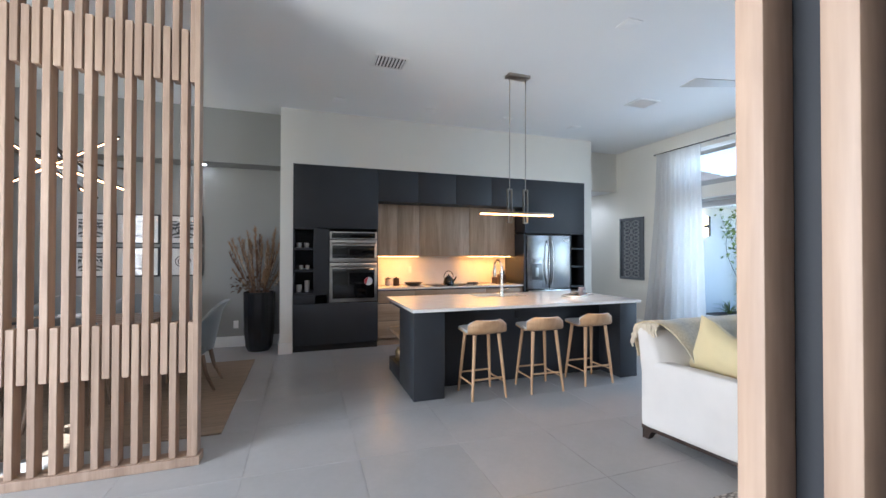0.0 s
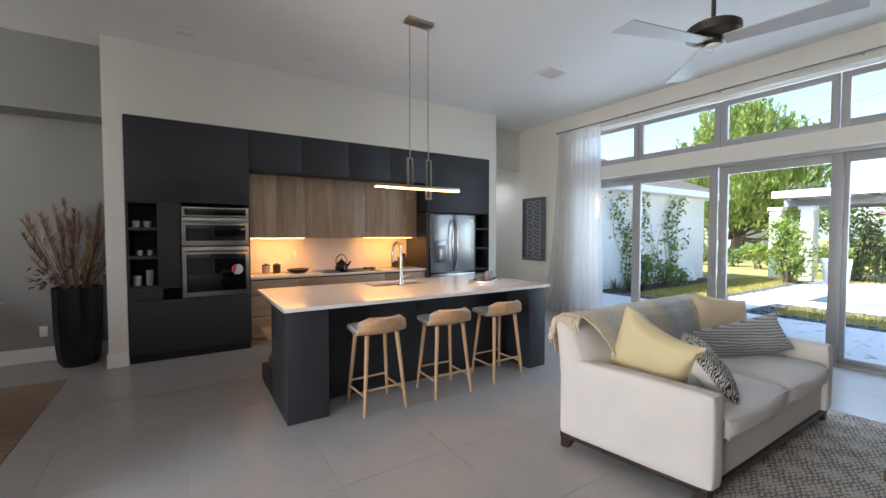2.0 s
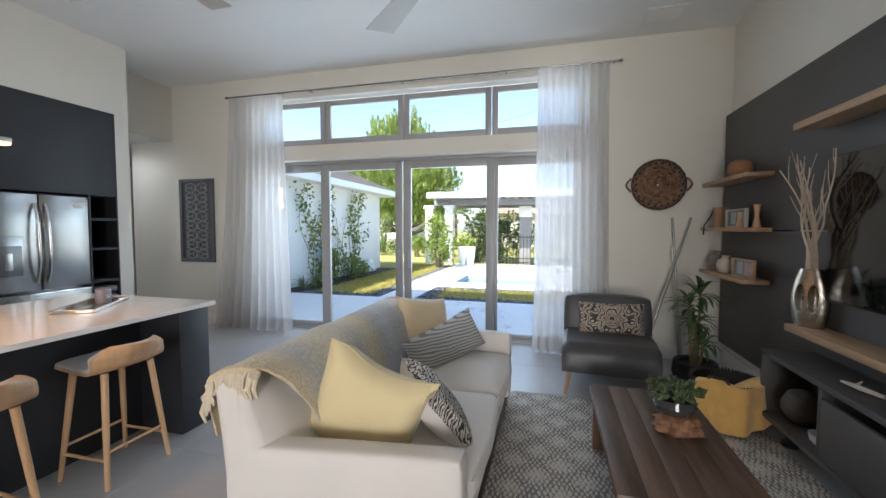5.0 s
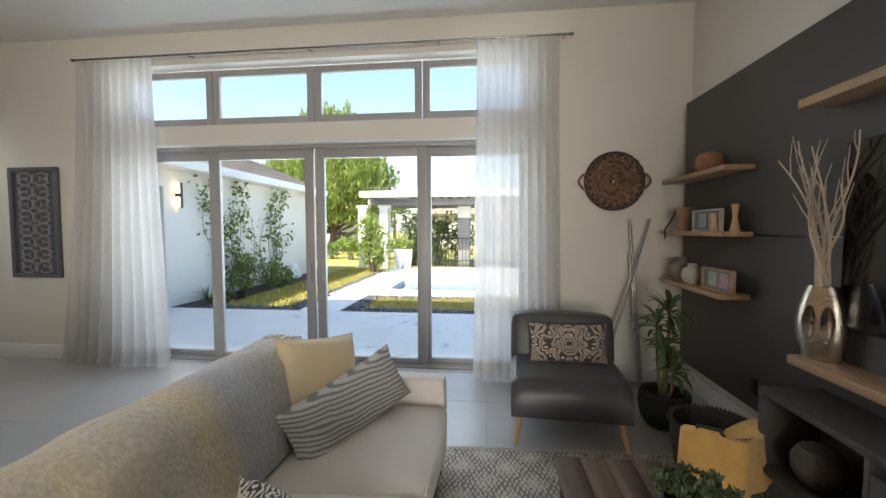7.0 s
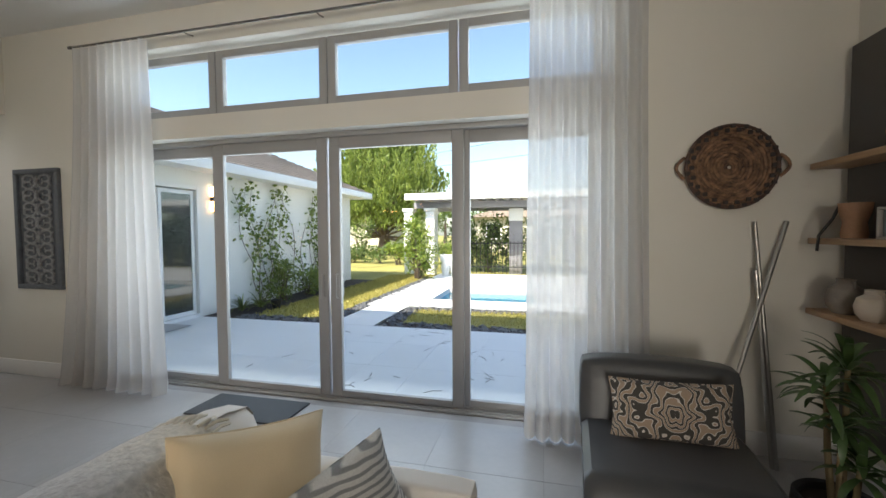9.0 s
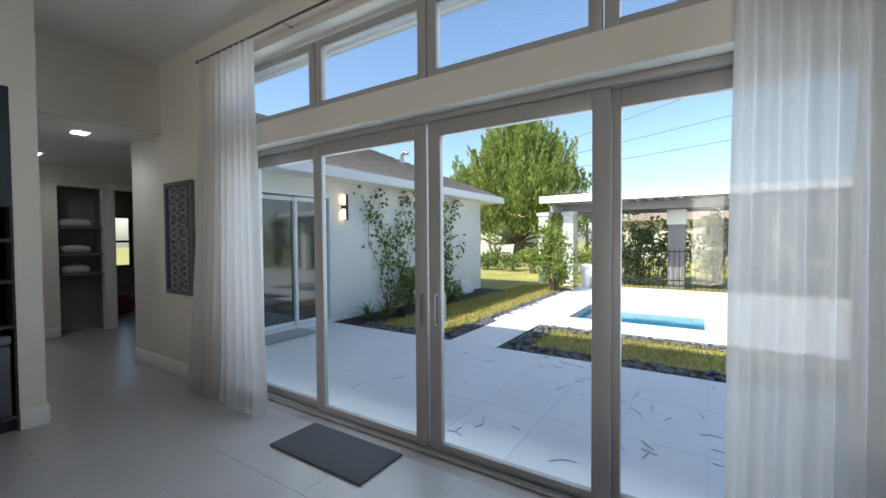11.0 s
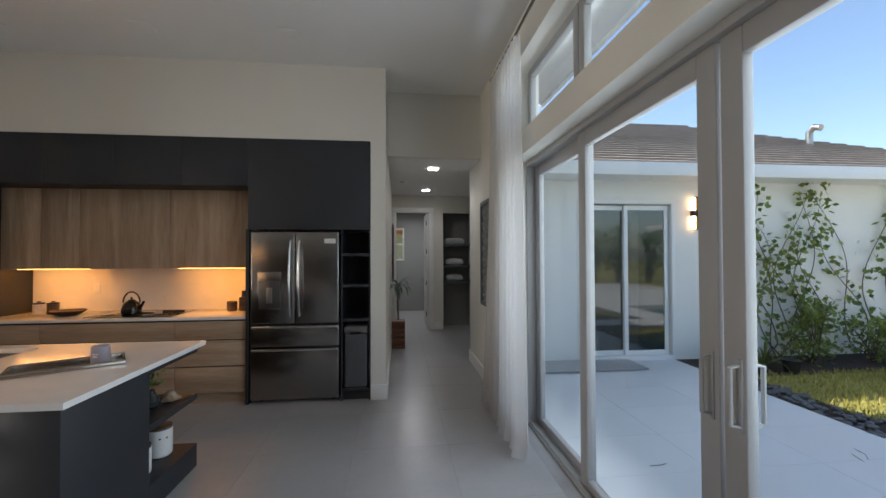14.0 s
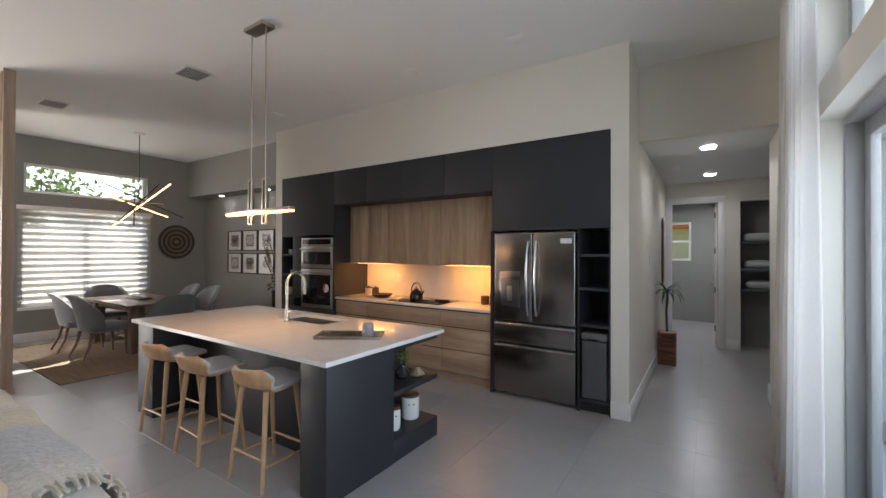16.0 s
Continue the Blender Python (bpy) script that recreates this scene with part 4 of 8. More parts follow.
def sofa():
    s = thing("sofa", "cream linen two-seat sofa with loose seat cushions", "sofa", (4.5, 2.5, 0))
    dark = wood("espresso_wood", (0.02, 0.012, 0.009), (0.05, 0.03, 0.022), 0.4, "x")
    part("base", skew(soft_block((SX0 + 0.02, SY0 + 0.03, 0.105), (SX1 - 0.02, SY1 - 0.03, 0.32), 0.0, 0.02, 8, wrinkle=0.002)), LINEN, s)
    bm = box((SX0 + 0.01, SY0 + 0.02, 0.07), (SX1 - 0.01, SY0 + 0.05, 0.105), 0.004)
    box((SX0 + 0.01, SY1 - 0.05, 0.07), (SX1 - 0.01, SY1 - 0.02, 0.105), 0.004, bm)
    box((SX0 + 0.01, SY0 + 0.05, 0.07), (SX0 + 0.04, SY1 - 0.05, 0.105), 0.004, bm)
    box((SX1 - 0.04, SY0 + 0.05, 0.07), (SX1 - 0.01, SY1 - 0.05, 0.105), 0.004, bm)
    part("plinth", skew(bm), dark, s, "dark stained plinth")
    for x, sx in ((SX0 + 0.015, 1), (SX1 - 0.015, -1)):
        for y, sy in ((SY0 + 0.025, 1), (SY1 - 0.025, -1)):
            b = bmesh.new()
            lo, hi = 0.045, 0.085
            vs = [b.verts.new((x + sx * w * a, y + sy * w * c, z)) for z, w in ((0, lo), (0.10, hi)) for a, c in ((0, 0), (1, 0), (1, 1), (0, 1))]
            for q in ((0, 1, 2, 3), (4, 5, 6, 7), (0, 1, 5, 4), (1, 2, 6, 5), (2, 3, 7, 6), (3, 0, 4, 7)):
                b.faces.new([vs[k] for k in q])
            part("leg", skew(b), dark, s, "tapered dark wooden leg", smooth=False)
    for x0, x1 in ((SX0, SX0 + 0.13), (SX1 - 0.13, SX1)):
        bm = soft_block((x0, SY0, 0.095), (x1, SY1 - 0.02, 0.62), 0.004, 0.025, 12, wrinkle=0.002)
        for v in bm.verts:
            if v.co.z > 0.5:
                v.co.z += 0.012 * max(0, (v.co.y - SY0) / (SY1 - SY0)) - 0.012
        part("arm", skew(bm), LINEN, s)
    bm = soft_block((SX0 + 0.01, SY1 - 0.26, 0.14), (SX1 - 0.15, SY1, 0.875), 0.012, 0.07, 14, wrinkle=0.004)
    for v in bm.verts:
        v.co.y += 0.05 * max(0, v.co.z - 0.4) / 0.45 + (0.10 * max(0, v.co.z - 0.45) / 0.4 if v.co.y < SY1 - 0.13 else 0)
    part("back", skew(bm), LINEN, s)
    xm = (SX0 + SX1) / 2 + 0.05
    for i, (x0, x1) in enumerate(((SX0 + 0.14, xm - 0.003), (xm + 0.003, SX1 - 0.14))):
        c = part("seat_cushion", skew(soft_block((x0, SY0 - 0.01, 0.325), (x1, SY1 - 0.22, 0.475), 0.03, 0.045, 14, seed=i, wrinkle=0.006)), LINEN, s)
        n = 40
        for z in (0.352, 0.448):
            ring = [(x0 + 0.01 + (x1 - x0 - 0.02) * k / n, SY0 - 0.012, z) for k in range(n + 1)]
            part("piping", skew(tube(ring, 0.005, 6)), LINEN, c)


def throw_blanket():
    woven = bpy.data.materials.new("banded_wool_throw")
    woven.use_nodes = True
    n, l = woven.node_tree.nodes, woven.node_tree.links
    b = n["Principled BSDF"]
    b.inputs["Roughness"].default_value, b.inputs["Sheen Weight"].default_value = 0.95, 0.4
    co, sp, ns = n.new("ShaderNodeTexCoord"), n.new("ShaderNodeSeparateXYZ"), n.new("ShaderNodeTexNoise")
    l.new(co.outputs["Object"], sp.inputs[0])
    ns.inputs["Scale"].default_value, ns.inputs["Detail"].default_value = 60, 5
    l.new(co.outputs["Object"], ns.inputs["Vector"])
    ad = n.new("ShaderNodeMath")
    ad.operation = "MULTIPLY_ADD"
    ad.inputs[1].default_value = 0.10
    l.new(ns.outputs["Fac"], ad.inputs[0])
    l.new(sp.outputs["X"], ad.inputs[2])
    mr = n.new("ShaderNodeMapRange")
    mr.inputs["From Min"].default_value, mr.inputs["From Max"].default_value = -0.80, 0.85
    l.new(ad.outputs[0], mr.inputs["Value"])
    ramp = n.new("ShaderNodeValToRGB")
    e = ramp.color_ramp.elements
    cols = [(0.0, (0.62, 0.47, 0.25)), (0.16, (0.60, 0.50, 0.33)), (0.24, (0.42, 0.41, 0.38)), (0.36, (0.60, 0.52, 0.36)), (0.50, (0.50, 0.46, 0.38)), (0.62, (0.60, 0.50, 0.30)), (0.70, (0.40, 0.41, 0.43)), (0.86, (0.45, 0.45, 0.45)), (1.0, (0.62, 0.58, 0.50))]
    e[0].position, e[0].color = cols[0][0], rgb(cols[0][1])
    e[1].position, e[1].color = cols[-1][0], rgb(cols[-1][1])
    for p, c in cols[1:-1]:
        k = e.new(p)
        k.color = rgb(c)
    l.new(mr.outputs[0], ramp.inputs["Fac"])
    hs, m2 = n.new("ShaderNodeHueSaturation"), n.new("ShaderNodeMapRange")
    m2.inputs["To Min"].default_value, m2.inputs["To Max"].default_value = 0.62, 1.38
    l.new(ns.outputs["Fac"], m2.inputs["Value"])
    l.new(m2.outputs[0], hs.inputs["Value"])
    l.new(ramp.outputs["Color"], hs.inputs["Color"])
    l.new(hs.outputs["Color"], b.inputs["Base Color"])
    bp = n.new("ShaderNodeBump")
    bp.inputs["Strength"].default_value, bp.inputs["Distance"].default_value = 0.9, 0.01
    l.new(ns.outputs["Fac"], bp.inputs["Height"])
    l.new(bp.outputs[0], b.inputs["Normal"])
    t = thing("throw_blanket", "fringed wool throw in grey and yellow over the sofa back", "blanket", (4.15, 2.9, 0.5))
    prof = [(2.69, 0.50), (2.71, 0.60), (2.745, 0.72), (2.78, 0.82), (2.83, 0.888), (2.90, 0.905), (2.97, 0.895), (3.025, 0.865), (3.055, 0.80), (3.06, 0.70), (3.055, 0.60)]

    def at(v):
        f = v * (len(prof) - 1)
        i = min(int(f), len(prof) - 2)
        return [prof[i][k] + (prof[i + 1][k] - prof[i][k]) * (f - i) for k in (0, 1)]

    def fn(u, v, s):
        y, z = at(v)
        x = 3.41 + 0.30 * max(0, 0.45 - v) / 0.45 + (1.60 - 0.30 * max(0, 0.45 - v) / 0.45) * u + 0.03 * math.sin(v * 7) + 0.05 * v
        w = 0.012 * noise.noise(Vector((x * 5, v * 4, 1))) + (0.012 if s else 0.002)
        return Vector((x, y + (w if v > 0.55 else -w) * (0.4 if 0.35 < v < 0.65 else 1), z + w * (1.0 if 0.25 < v < 0.8 else 0.2)))
    part("cloth", slab(fn, 60, 36), woven, t)
    rnd = random.Random(4)
    bm = bmesh.new()
    for k in range(30):
        y, z = at(0.40 + 0.42 * k / 29)
        up = z + 0.01
        ln = 0.10 + 0.04 * rnd.random()
        x = 3.45
        hang = ln * 0.8
        tube([(x, y, up), (x - 0.03, y + rnd.uniform(-0.01, 0.01), up - 0.02), (x - 0.035, y + rnd.uniform(-0.015, 0.015), up - hang * 0.6), (x - 0.03, y + rnd.uniform(-0.02, 0.02), up - hang)], [0.008, 0.010, 0.009, 0.006], 6, bm)
    tagged(part("fringe", bm, material("cream_fringe", (0.62, 0.53, 0.40), 0.95, var=0.2, bump=0.5), t, "cream knotted fringe"), kind="stuff")
    bm = bmesh.new()
    for k in range(30):
        y, z = at(k / 29)
        x = 5.01 + 0.03 * math.sin(k / 29 * 7) + 0.05 * k / 29
        tube([(x - 0.01, y, z + 0.012), (x + 0.03, y + rnd.uniform(-0.01, 0.01), z + 0.016), (x + 0.07, y + rnd.uniform(-0.015, 0.015), z + 0.006)], [0.006, 0.007, 0.004], 5, bm)
    tagged(part("fringe", bm, material("pale_fringe", (0.62, 0.56, 0.46), 0.95, var=0.2, bump=0.5), t, "pale knotted fringe"), kind="stuff")


def pillow(label, mat, w, h, d, m, seed=0, group="sofa pillows", name="throw_pillow", chop=0.0, back=None):
    t = thing(name, label, "pillow", m.translation, group=group)
    bm = cushion(w, h, d, seed=seed)
    for v in bm.verts:
        v.co.z -= chop * max(0, 1 - ((v.co.x - 0.05) / (w * 0.42)) ** 2) * max(0, v.co.z / h) ** 1.5
    if back:
        for f in bm.faces:
            f.material_index = 1 if f.calc_center_median().y < 0 else 0
    rot = m.to_3x3().to_4x4()
    bm.transform(rot)
    c = part("cover", bm, mat, t, world=False)
    if back:
        c.data.materials.append(back)
    ring = []
    for k in range(81):
        a = k / 80 * 4
        i, f = int(a) % 4, a - int(a)
        u, v = [(f, 0), (1, f), (1 - f, 1), (0, 1 - f)][i]
        x, z = u * 2 - 1, v * 2 - 1
        ring.append((x * w / 2 * (1 - 0.07 * (1 - z * z) * abs(x) ** 3), 0, h / 2 + z * h / 2 * (1 - 0.07 * (1 - x * x) * abs(z) ** 3) - chop * max(0, 1 - ((x * w / 2 - 0.05) / (w * 0.42)) ** 2) * max(0, (1 + z) / 2) ** 1.5))
    part("piping", tube(ring, 0.004, 6, m=rot), mat, t, world=False)
    return t


def curtain(label, y0, y1, foot0, foot1, folds, seed):
    c = thing("curtain", label, "curtain", (6.99, (y0 + y1) / 2, 0.0), group="sheer curtains")

    def fn(u, v, s):
        z = 3.245 - v * 3.235
        a = (y0 + (y1 - y0) * u) * (1 - v ** 1.6) + (foot0 + (foot1 - foot0) * u) * v ** 1.6
        ph = u * folds * 2 * math.pi + 0.8 * math.sin(3 * u + seed)
        amp = 0.022 + 0.022 * v
        x = 6.985 + amp * math.sin(ph) + 0.012 * math.sin(ph * 0.37 + seed + v * 2) * v
        y = a + 0.012 * math.cos(ph) * v + 0.01 * noise.noise(Vector((u * 6, v * 3, seed))) * v
        if v > 0.985:
            x -= 0.02 * (v - 0.985) / 0.015
        return Vector((x - (0.0015 if s else 0.0), y, max(0.004, z)))
    part("cloth", slab(fn, folds * 14, 34), SHEER, c)

    def hem(u, v, s):
        p = fn(u, 0.945 + 0.05 * v, 0)
        return Vector((p.x - 0.002 - 0.002 * s, p.y, p.z))
    part("hem", slab(hem, folds * 14, 2), SHEER, c)


def living_room():
    sofa()
    throw_blanket()
    # cushions on the sofa
    pillow("butter yellow square pillow leaning in the sofa corner", YELLOW, 0.49, 0.49, 0.19, pose(3.80, 2.62, 0.455, 15, 22, -78), 1, chop=0.05)
    zebra = patterned("black_white_woven", (0.66, 0.62, 0.55), (0.05, 0.05, 0.055), "ikat", 24.0, cut=0.5, soft=0.06)
    pillow("small black and white woven pillow against the yellow one", zebra, 0.42, 0.38, 0.16, pose(4.06, 2.20, 0.470, 38, 6, -147), 2, back=LINEN)
    pillow("sand coloured square pillow against the sofa back", SAND, 0.46, 0.46, 0.17, pose(4.96, 2.64, 0.475, -14, 8, -32), 3)
    waves = patterned("grey_wave_stitch", (0.58, 0.57, 0.55), (0.24, 0.245, 0.25), "waves", 15.0, cut=0.38, soft=0.18)
    pillow("long grey wave-patterned lumbar pillow on the sofa", waves, 0.76, 0.30, 0.14, pose(4.98, 2.42, 0.475, -26, -10, -26), 4)
    # rug
    r = thing("area_rug", "distressed grey and beige woven rug with fringed end", "rug", (4.5, 1.4, 0))
    rug = patterned("distressed_rug", (0.54, 0.49, 0.43), (0.20, 0.18, 0.165), "rug", 15.0, cut=0.455, soft=0.05, rough=0.95)

    def pile(u, v, s):
        x, y = 2.75 + 2.93 * u + 0.09 * (1 - v), 0.27 + 1.90 * v
        return Vector((x, y, (0.012 + 0.0015 * noise.noise(Vector((x * 9, y * 9, 0)))) if s else 0.0005))
    part("rug_body", slab(pile, 60, 40), rug, r)
    rnd = random.Random(2)
    bm = bmesh.new()
    for k in range(240):
        y = 0.29 + 1.86 * k / 239
        x = 5.675 + 0.09 * (1 - (y - 0.27) / 1.90)
        tube([(x, y, 0.008), (x + 0.03, y + rnd.uniform(-0.008, 0.008), 0.007), (x + 0.055, y + rnd.uniform(-0.012, 0.012), 0.004)], [0.0028, 0.0025, 0.0015], 4, bm)
    tagged(part("fringe", bm, material("rug_fringe", (0.5, 0.46, 0.4), 0.95), r, "pale cotton fringe"), kind="stuff")
    # coffee table
    c = thing("coffee_table", "low dark walnut plank coffee table with panel ends", "coffee table", (4.3, 1.16, 0.012), 0)
    for k in range(5):
        part("plank", box((3.80, 0.93 + 0.114 * k + 0.0004, 0.375), (4.95, 0.93 + 0.114 * (k + 1) - 0.0004, 0.42), 0.0012), WALNUT, c)
    ends = wood("walnut_end", (0.07, 0.035, 0.02), (0.20, 0.11, 0.065), 0.4, "z", 1.2)
    part("end_panel", box((4.885, 0.945, 0.013), (4.94, 1.48, 0.374), 0.004), ends, c)
    part("end_panel", box((3.81, 0.945, 0.013), (3.865, 1.48, 0.374), 0.004), ends, c)
    part("apron", box((3.865, 0.965, 0.31), (4.885, 0.985, 0.374), 0.003), WALNUT, c)
    part("apron", box((3.865, 1.44, 0.31), (4.885, 1.46, 0.374), 0.003), WALNUT, c)
    # driftwood and succulent bowl
    d = thing("driftwood", "gnarled brown driftwood stand on the coffee table", "driftwood", (4.40, 1.13, 0.42))
    rnd = random.Random(8)

    def lump(a, z):
        return 1 + 0.35 * noise.noise(Vector((math.cos(a) * 1.6, math.sin(a) * 1.6, z * 30))) + 0.22 * noise.noise(Vector((math.cos(a) * 5, math.sin(a) * 5, z * 60)))
    bm = lathe([(0.10, 0.0), (0.125, 0.02), (0.11, 0.045), (0.12, 0.07), (0.08, 0.085), (0.01, 0.088)], 44, m=pose(4.40, 1.13, 0.42) @ Matrix.Diagonal((0.62, 0.85, 1, 1)), wave=lump)
    part("wood", bm, wood("driftwood_brown", (0.10, 0.045, 0.02), (0.36, 0.19, 0.10), 0.7, "x", 3.0, bump=0.6), d)
    g = thing("glass_planter", "round smoked glass bowl with small succulents", "planter", (4.42, 1.14, 0.505))
    part("bowl", lathe([(0.045, 0), (0.08, 0.015), (0.10, 0.05), (0.092, 0.085), (0.087, 0.085), (0.094, 0.05), (0.074, 0.02), (0.002, 0.012)], 30, m=pose(4.42, 1.14, 0.505)), material("smoked_glass_bowl", (0.05, 0.05, 0.05), 0.08, var=0.1, bump=0), g)
    bm, rnd = bmesh.new(), random.Random(3)
    for k in range(105):
        a, q = rnd.uniform(0, 6.28), 0.13 * rnd.random() ** 0.5
        x, y, z = 4.42 + q * math.cos(a), 1.14 + q * math.sin(a), 0.585 + 0.05 * rnd.random() - 0.2 * q + 0.03
        for j in range(4):
            b2 = rnd.uniform(0, 6.28)
            lathe([(0.002, 0), (0.0065, 0.012), (0.005, 0.024), (0.0008, 0.034)], 5, bm, pose(x, y, z, math.degrees(rnd.uniform(0.3, 1.2)), 0, math.degrees(b2)))
    tagged(part("succulent", bm, material("succulent_green", (0.07, 0.10, 0.04), 0.5, var=0.5, scale=14, bump=0.1), g, "small green succulents"), kind="stuff")
    slipper_chair()
    tv_wall()
    corner()
    for lab, a in (("gathered white sheer curtain beside the hall", (5.30, 6.15, 5.20, 6.45, 9, 1)), ("gathered white sheer curtain beside the armchair", (1.17, 1.93, 1.10, 1.95, 9, 4))):
        curtain(lab, *a)
    rod = thing("curtain_rod", "thin dark curtain rod above the transoms", "curtain rod", (6.99, 3.6, 3.25))
    part("rod", tube([(6.985, 1.06, 3.262), (6.985, 6.20, 3.262)], 0.011, 10), DARK_STEEL, rod)
    for y in (1.06, 6.20):
        part("finial", lathe([(0.016, 0), (0.016, 0.03)], 14, m=pose(6.985, y - 0.015, 3.262, -90)), DARK_STEEL, rod)
    for y in (1.12, 2.3, 3.6, 4.9, 6.1):
        part("bracket", tube([(6.985, y, 3.262), (7.04, y, 3.262), (7.0995, y, 3.275)], 0.007, 8), DARK_STEEL, rod)
    mat = thing("door_mat", "dark grey rubber mat inside the patio doors", "mat", (6.95, 4.24, 0))
    part("mat", box((6.70, 3.80, 0.0005), (7.12, 4.72, 0.018), 0.008, seg=3), material("mat_grey", (0.055, 0.06, 0.066), 0.75, var=0.1, fine=300, bump=0.4), mat)


def slipper_chair():
    """Armless leather chair; it faces -x, turned a little."""
    s = thing("armchair", "armless charcoal leather slipper chair with tapered wooden legs", "chair", (6.145, 1.235, 0), -4)

    def seat(u, v, k):
        x, y = -0.40 + 0.78 * u, -0.395 + 0.79 * v
        roll = max(0, (0.14 - u) / 0.14)
        top = 0.435 - 0.10 * roll ** 2 + 0.02 * math.sin(u * 3.1) + 0.012 * math.sin(v * 3.14)
        edge = max(0, abs(v - 0.5) * 2 - 0.9) / 0.1
        return Vector((x + 0.02 * roll, y * (1 - 0.01 * (1 - k)), top - 0.03 * edge ** 2 if k else 0.20))
    part("seat", slab(seat, 30, 24), LEATHER, s, world=False)
    bm = soft_block((0.22, -0.40, 0.36), (0.38, 0.40, 0.775), 0.010, 0.025, 12, wrinkle=0.003)
    for v in bm.verts:
        v.co.x += 0.22 * max(0, v.co.z - 0.42)
        v.co.z -= 0.02 * abs(v.co.y / 0.4) ** 3 if v.co.z > 0.7 else 0
    part("backrest", bm, LEATHER, s, world=False)
    for x in (-0.33, 0.32):
        for y in (-0.33, 0.33):
            part("leg", tube([(x * 1.12, y * 1.1, 0.0), (x, y, 0.205)], [0.013, 0.022], 12), ASH, s, world=False)
    ikat = patterned("ikat_print", (0.64, 0.60, 0.54), (0.06, 0.055, 0.05), "ikat", 8.0, (0.36, 0.27, 0.20), cut=0.36, soft=0.06, centre=(0, 0, -0.16), bend=17.0)
    m = pose(6.20, 1.20, 0.445, 0, 0, -4) @ pose(0, 0, 0, 0, 0, 90 + 4) @ pose(0, 0, 0, 16, 0, 0)
    pillow("ivory ikat-patterned lumbar pillow on the leather chair", ikat, 0.58, 0.30, 0.13, m, 6, "armchair pillow")


def tv_wall():
    panel = material("matt_black_wall_panel", (0.066, 0.060, 0.057), 0.5, var=0.15, scale=2, fine=160, bump=0.05)
    t = thing("wall_panel", "matt black wall panelling behind the television", "wall panel", (4.3, -0.02, 0.17))
    part("panel", box((1.7, -0.049, 0.255), (7.02, 0.03, 1.425), 0.002), panel, t)
    part("panel", box((1.7, -0.049, 1.437), (7.02, 0.03, 2.605), 0.002), panel, t)
    part("outlet", box((5.92, 0.03, 0.36), (5.99, 0.039, 0.47), 0.003), BLACK, t)
    for z in (0.985, 1.42, 1.875):
        s = thing("wall_shelf", "light oak floating shelf on the black panel", "shelf", (6.35, 0.1, z), group="floating shelves")
        part("board", box((6.02, 0.031, z), (7.00, 0.235, z + 0.035), 0.003), SHELF_OAK, s)
    for z, nm, lab in ((0.762, "display_shelf", "long light oak shelf under the television"), (2.092, "display_shelf", "long light oak shelf above the television")):
        s = thing(nm, lab, "shelf", (4.0, 0.12, z))
        part("board", box((2.4, 0.031, z), (5.385, 0.225, z + 0.045), 0.003), SHELF_OAK, s)
    tv = thing("television", "large flat black television on the wall", "television", (4.25, 0.0, 1.0))
    part("body", box((3.66, 0.031, 0.99), (5.265, 0.078, 1.90), 0.006), BLACK, tv)
    part("screen", box((3.67, 0.0775, 1.002), (5.255, 0.082, 1.89), 0.002), BLACK_GLASS, tv)
    c = thing("media_console", "black floating media console with an open niche", "console", (4.0, 0.18, 0.14))
    part("top", box((2.4, 0.031, 0.585), (5.41, 0.345, 0.62), 0.003), panel, c)
    part("bottom", box((2.4, 0.031, 0.17), (5.41, 0.345, 0.20), 0.003), panel, c)
    part("back", box((2.4, 0.031, 0.20), (5.41, 0.045, 0.585)), panel, c)
    for x in (2.4, 3.55, 4.76, 5.385):
        part("divider", box((x, 0.045, 0.20), (x + 0.025, 0.34, 0.585), 0.002), panel, c)
    part("drawer", box((3.58, 0.32, 0.205), (4.755, 0.343, 0.53), 0.003), panel, c)
    part("drawer", box((2.43, 0.32, 0.205), (3.545, 0.343, 0.53), 0.003), panel, c)
    part("foot", lathe([(0.05, 0), (0.05, 0.02), (0.03, 0.03), (0.03, 0.17)], 16, m=pose(5.30, 0.2, 0)), BLACK, c)
    wick = material("dark_wicker", (0.07, 0.055, 0.045), 0.8, var=0.4, scale=30, bump=0.6)
    b = thing("decor_ball", "dark woven ball in the console niche", "ornament", (5.18, 0.2, 0.2))
    bm = lathe([(0.02, 0), (0.075, 0.03), (0.11, 0.09), (0.11, 0.14), (0.08, 0.2), (0.02, 0.225)], 26, m=pose(5.18, 0.2, 0.2), wave=lambda a, z: 1 + 0.03 * math.sin(a * 13 + z * 120))
    part("ball", bm, wick, b)
    b = thing("decor_bowl", "small white bowl in the console niche", "bowl", (4.9, 0.24, 0.2))
    part("bowl", lathe([(0.03, 0), (0.06, 0.03), (0.07, 0.07), (0.062, 0.07), (0.05, 0.03), (0.002, 0.02)], 22, m=pose(4.90, 0.24, 0.2)), TRIM, b)
    b = thing("antler", "pale antler ornament on the console", "ornament", (4.62, 0.22, 0.62))
    part("antler", tube([(4.75, 0.26, 0.64), (4.65, 0.24, 0.642), (4.55, 0.2, 0.638)], [0.006, 0.014, 0.01], 8, tube([(4.67, 0.245, 0.645), (4.70, 0.20, 0.66)], [0.01, 0.004], 7)), material("bone", (0.55, 0.5, 0.43), 0.6), b)
    # hammered metal vase with bare branches
    v = thing("metal_vase", "hammered silver vase with two oval hollows", "vase", (5.30, 0.14, 0.807))
    silver = material("hammered_silver", (0.50, 0.46, 0.40), 0.22, 1.0, var=0.12, scale=60, fine=90, bump=0.5)

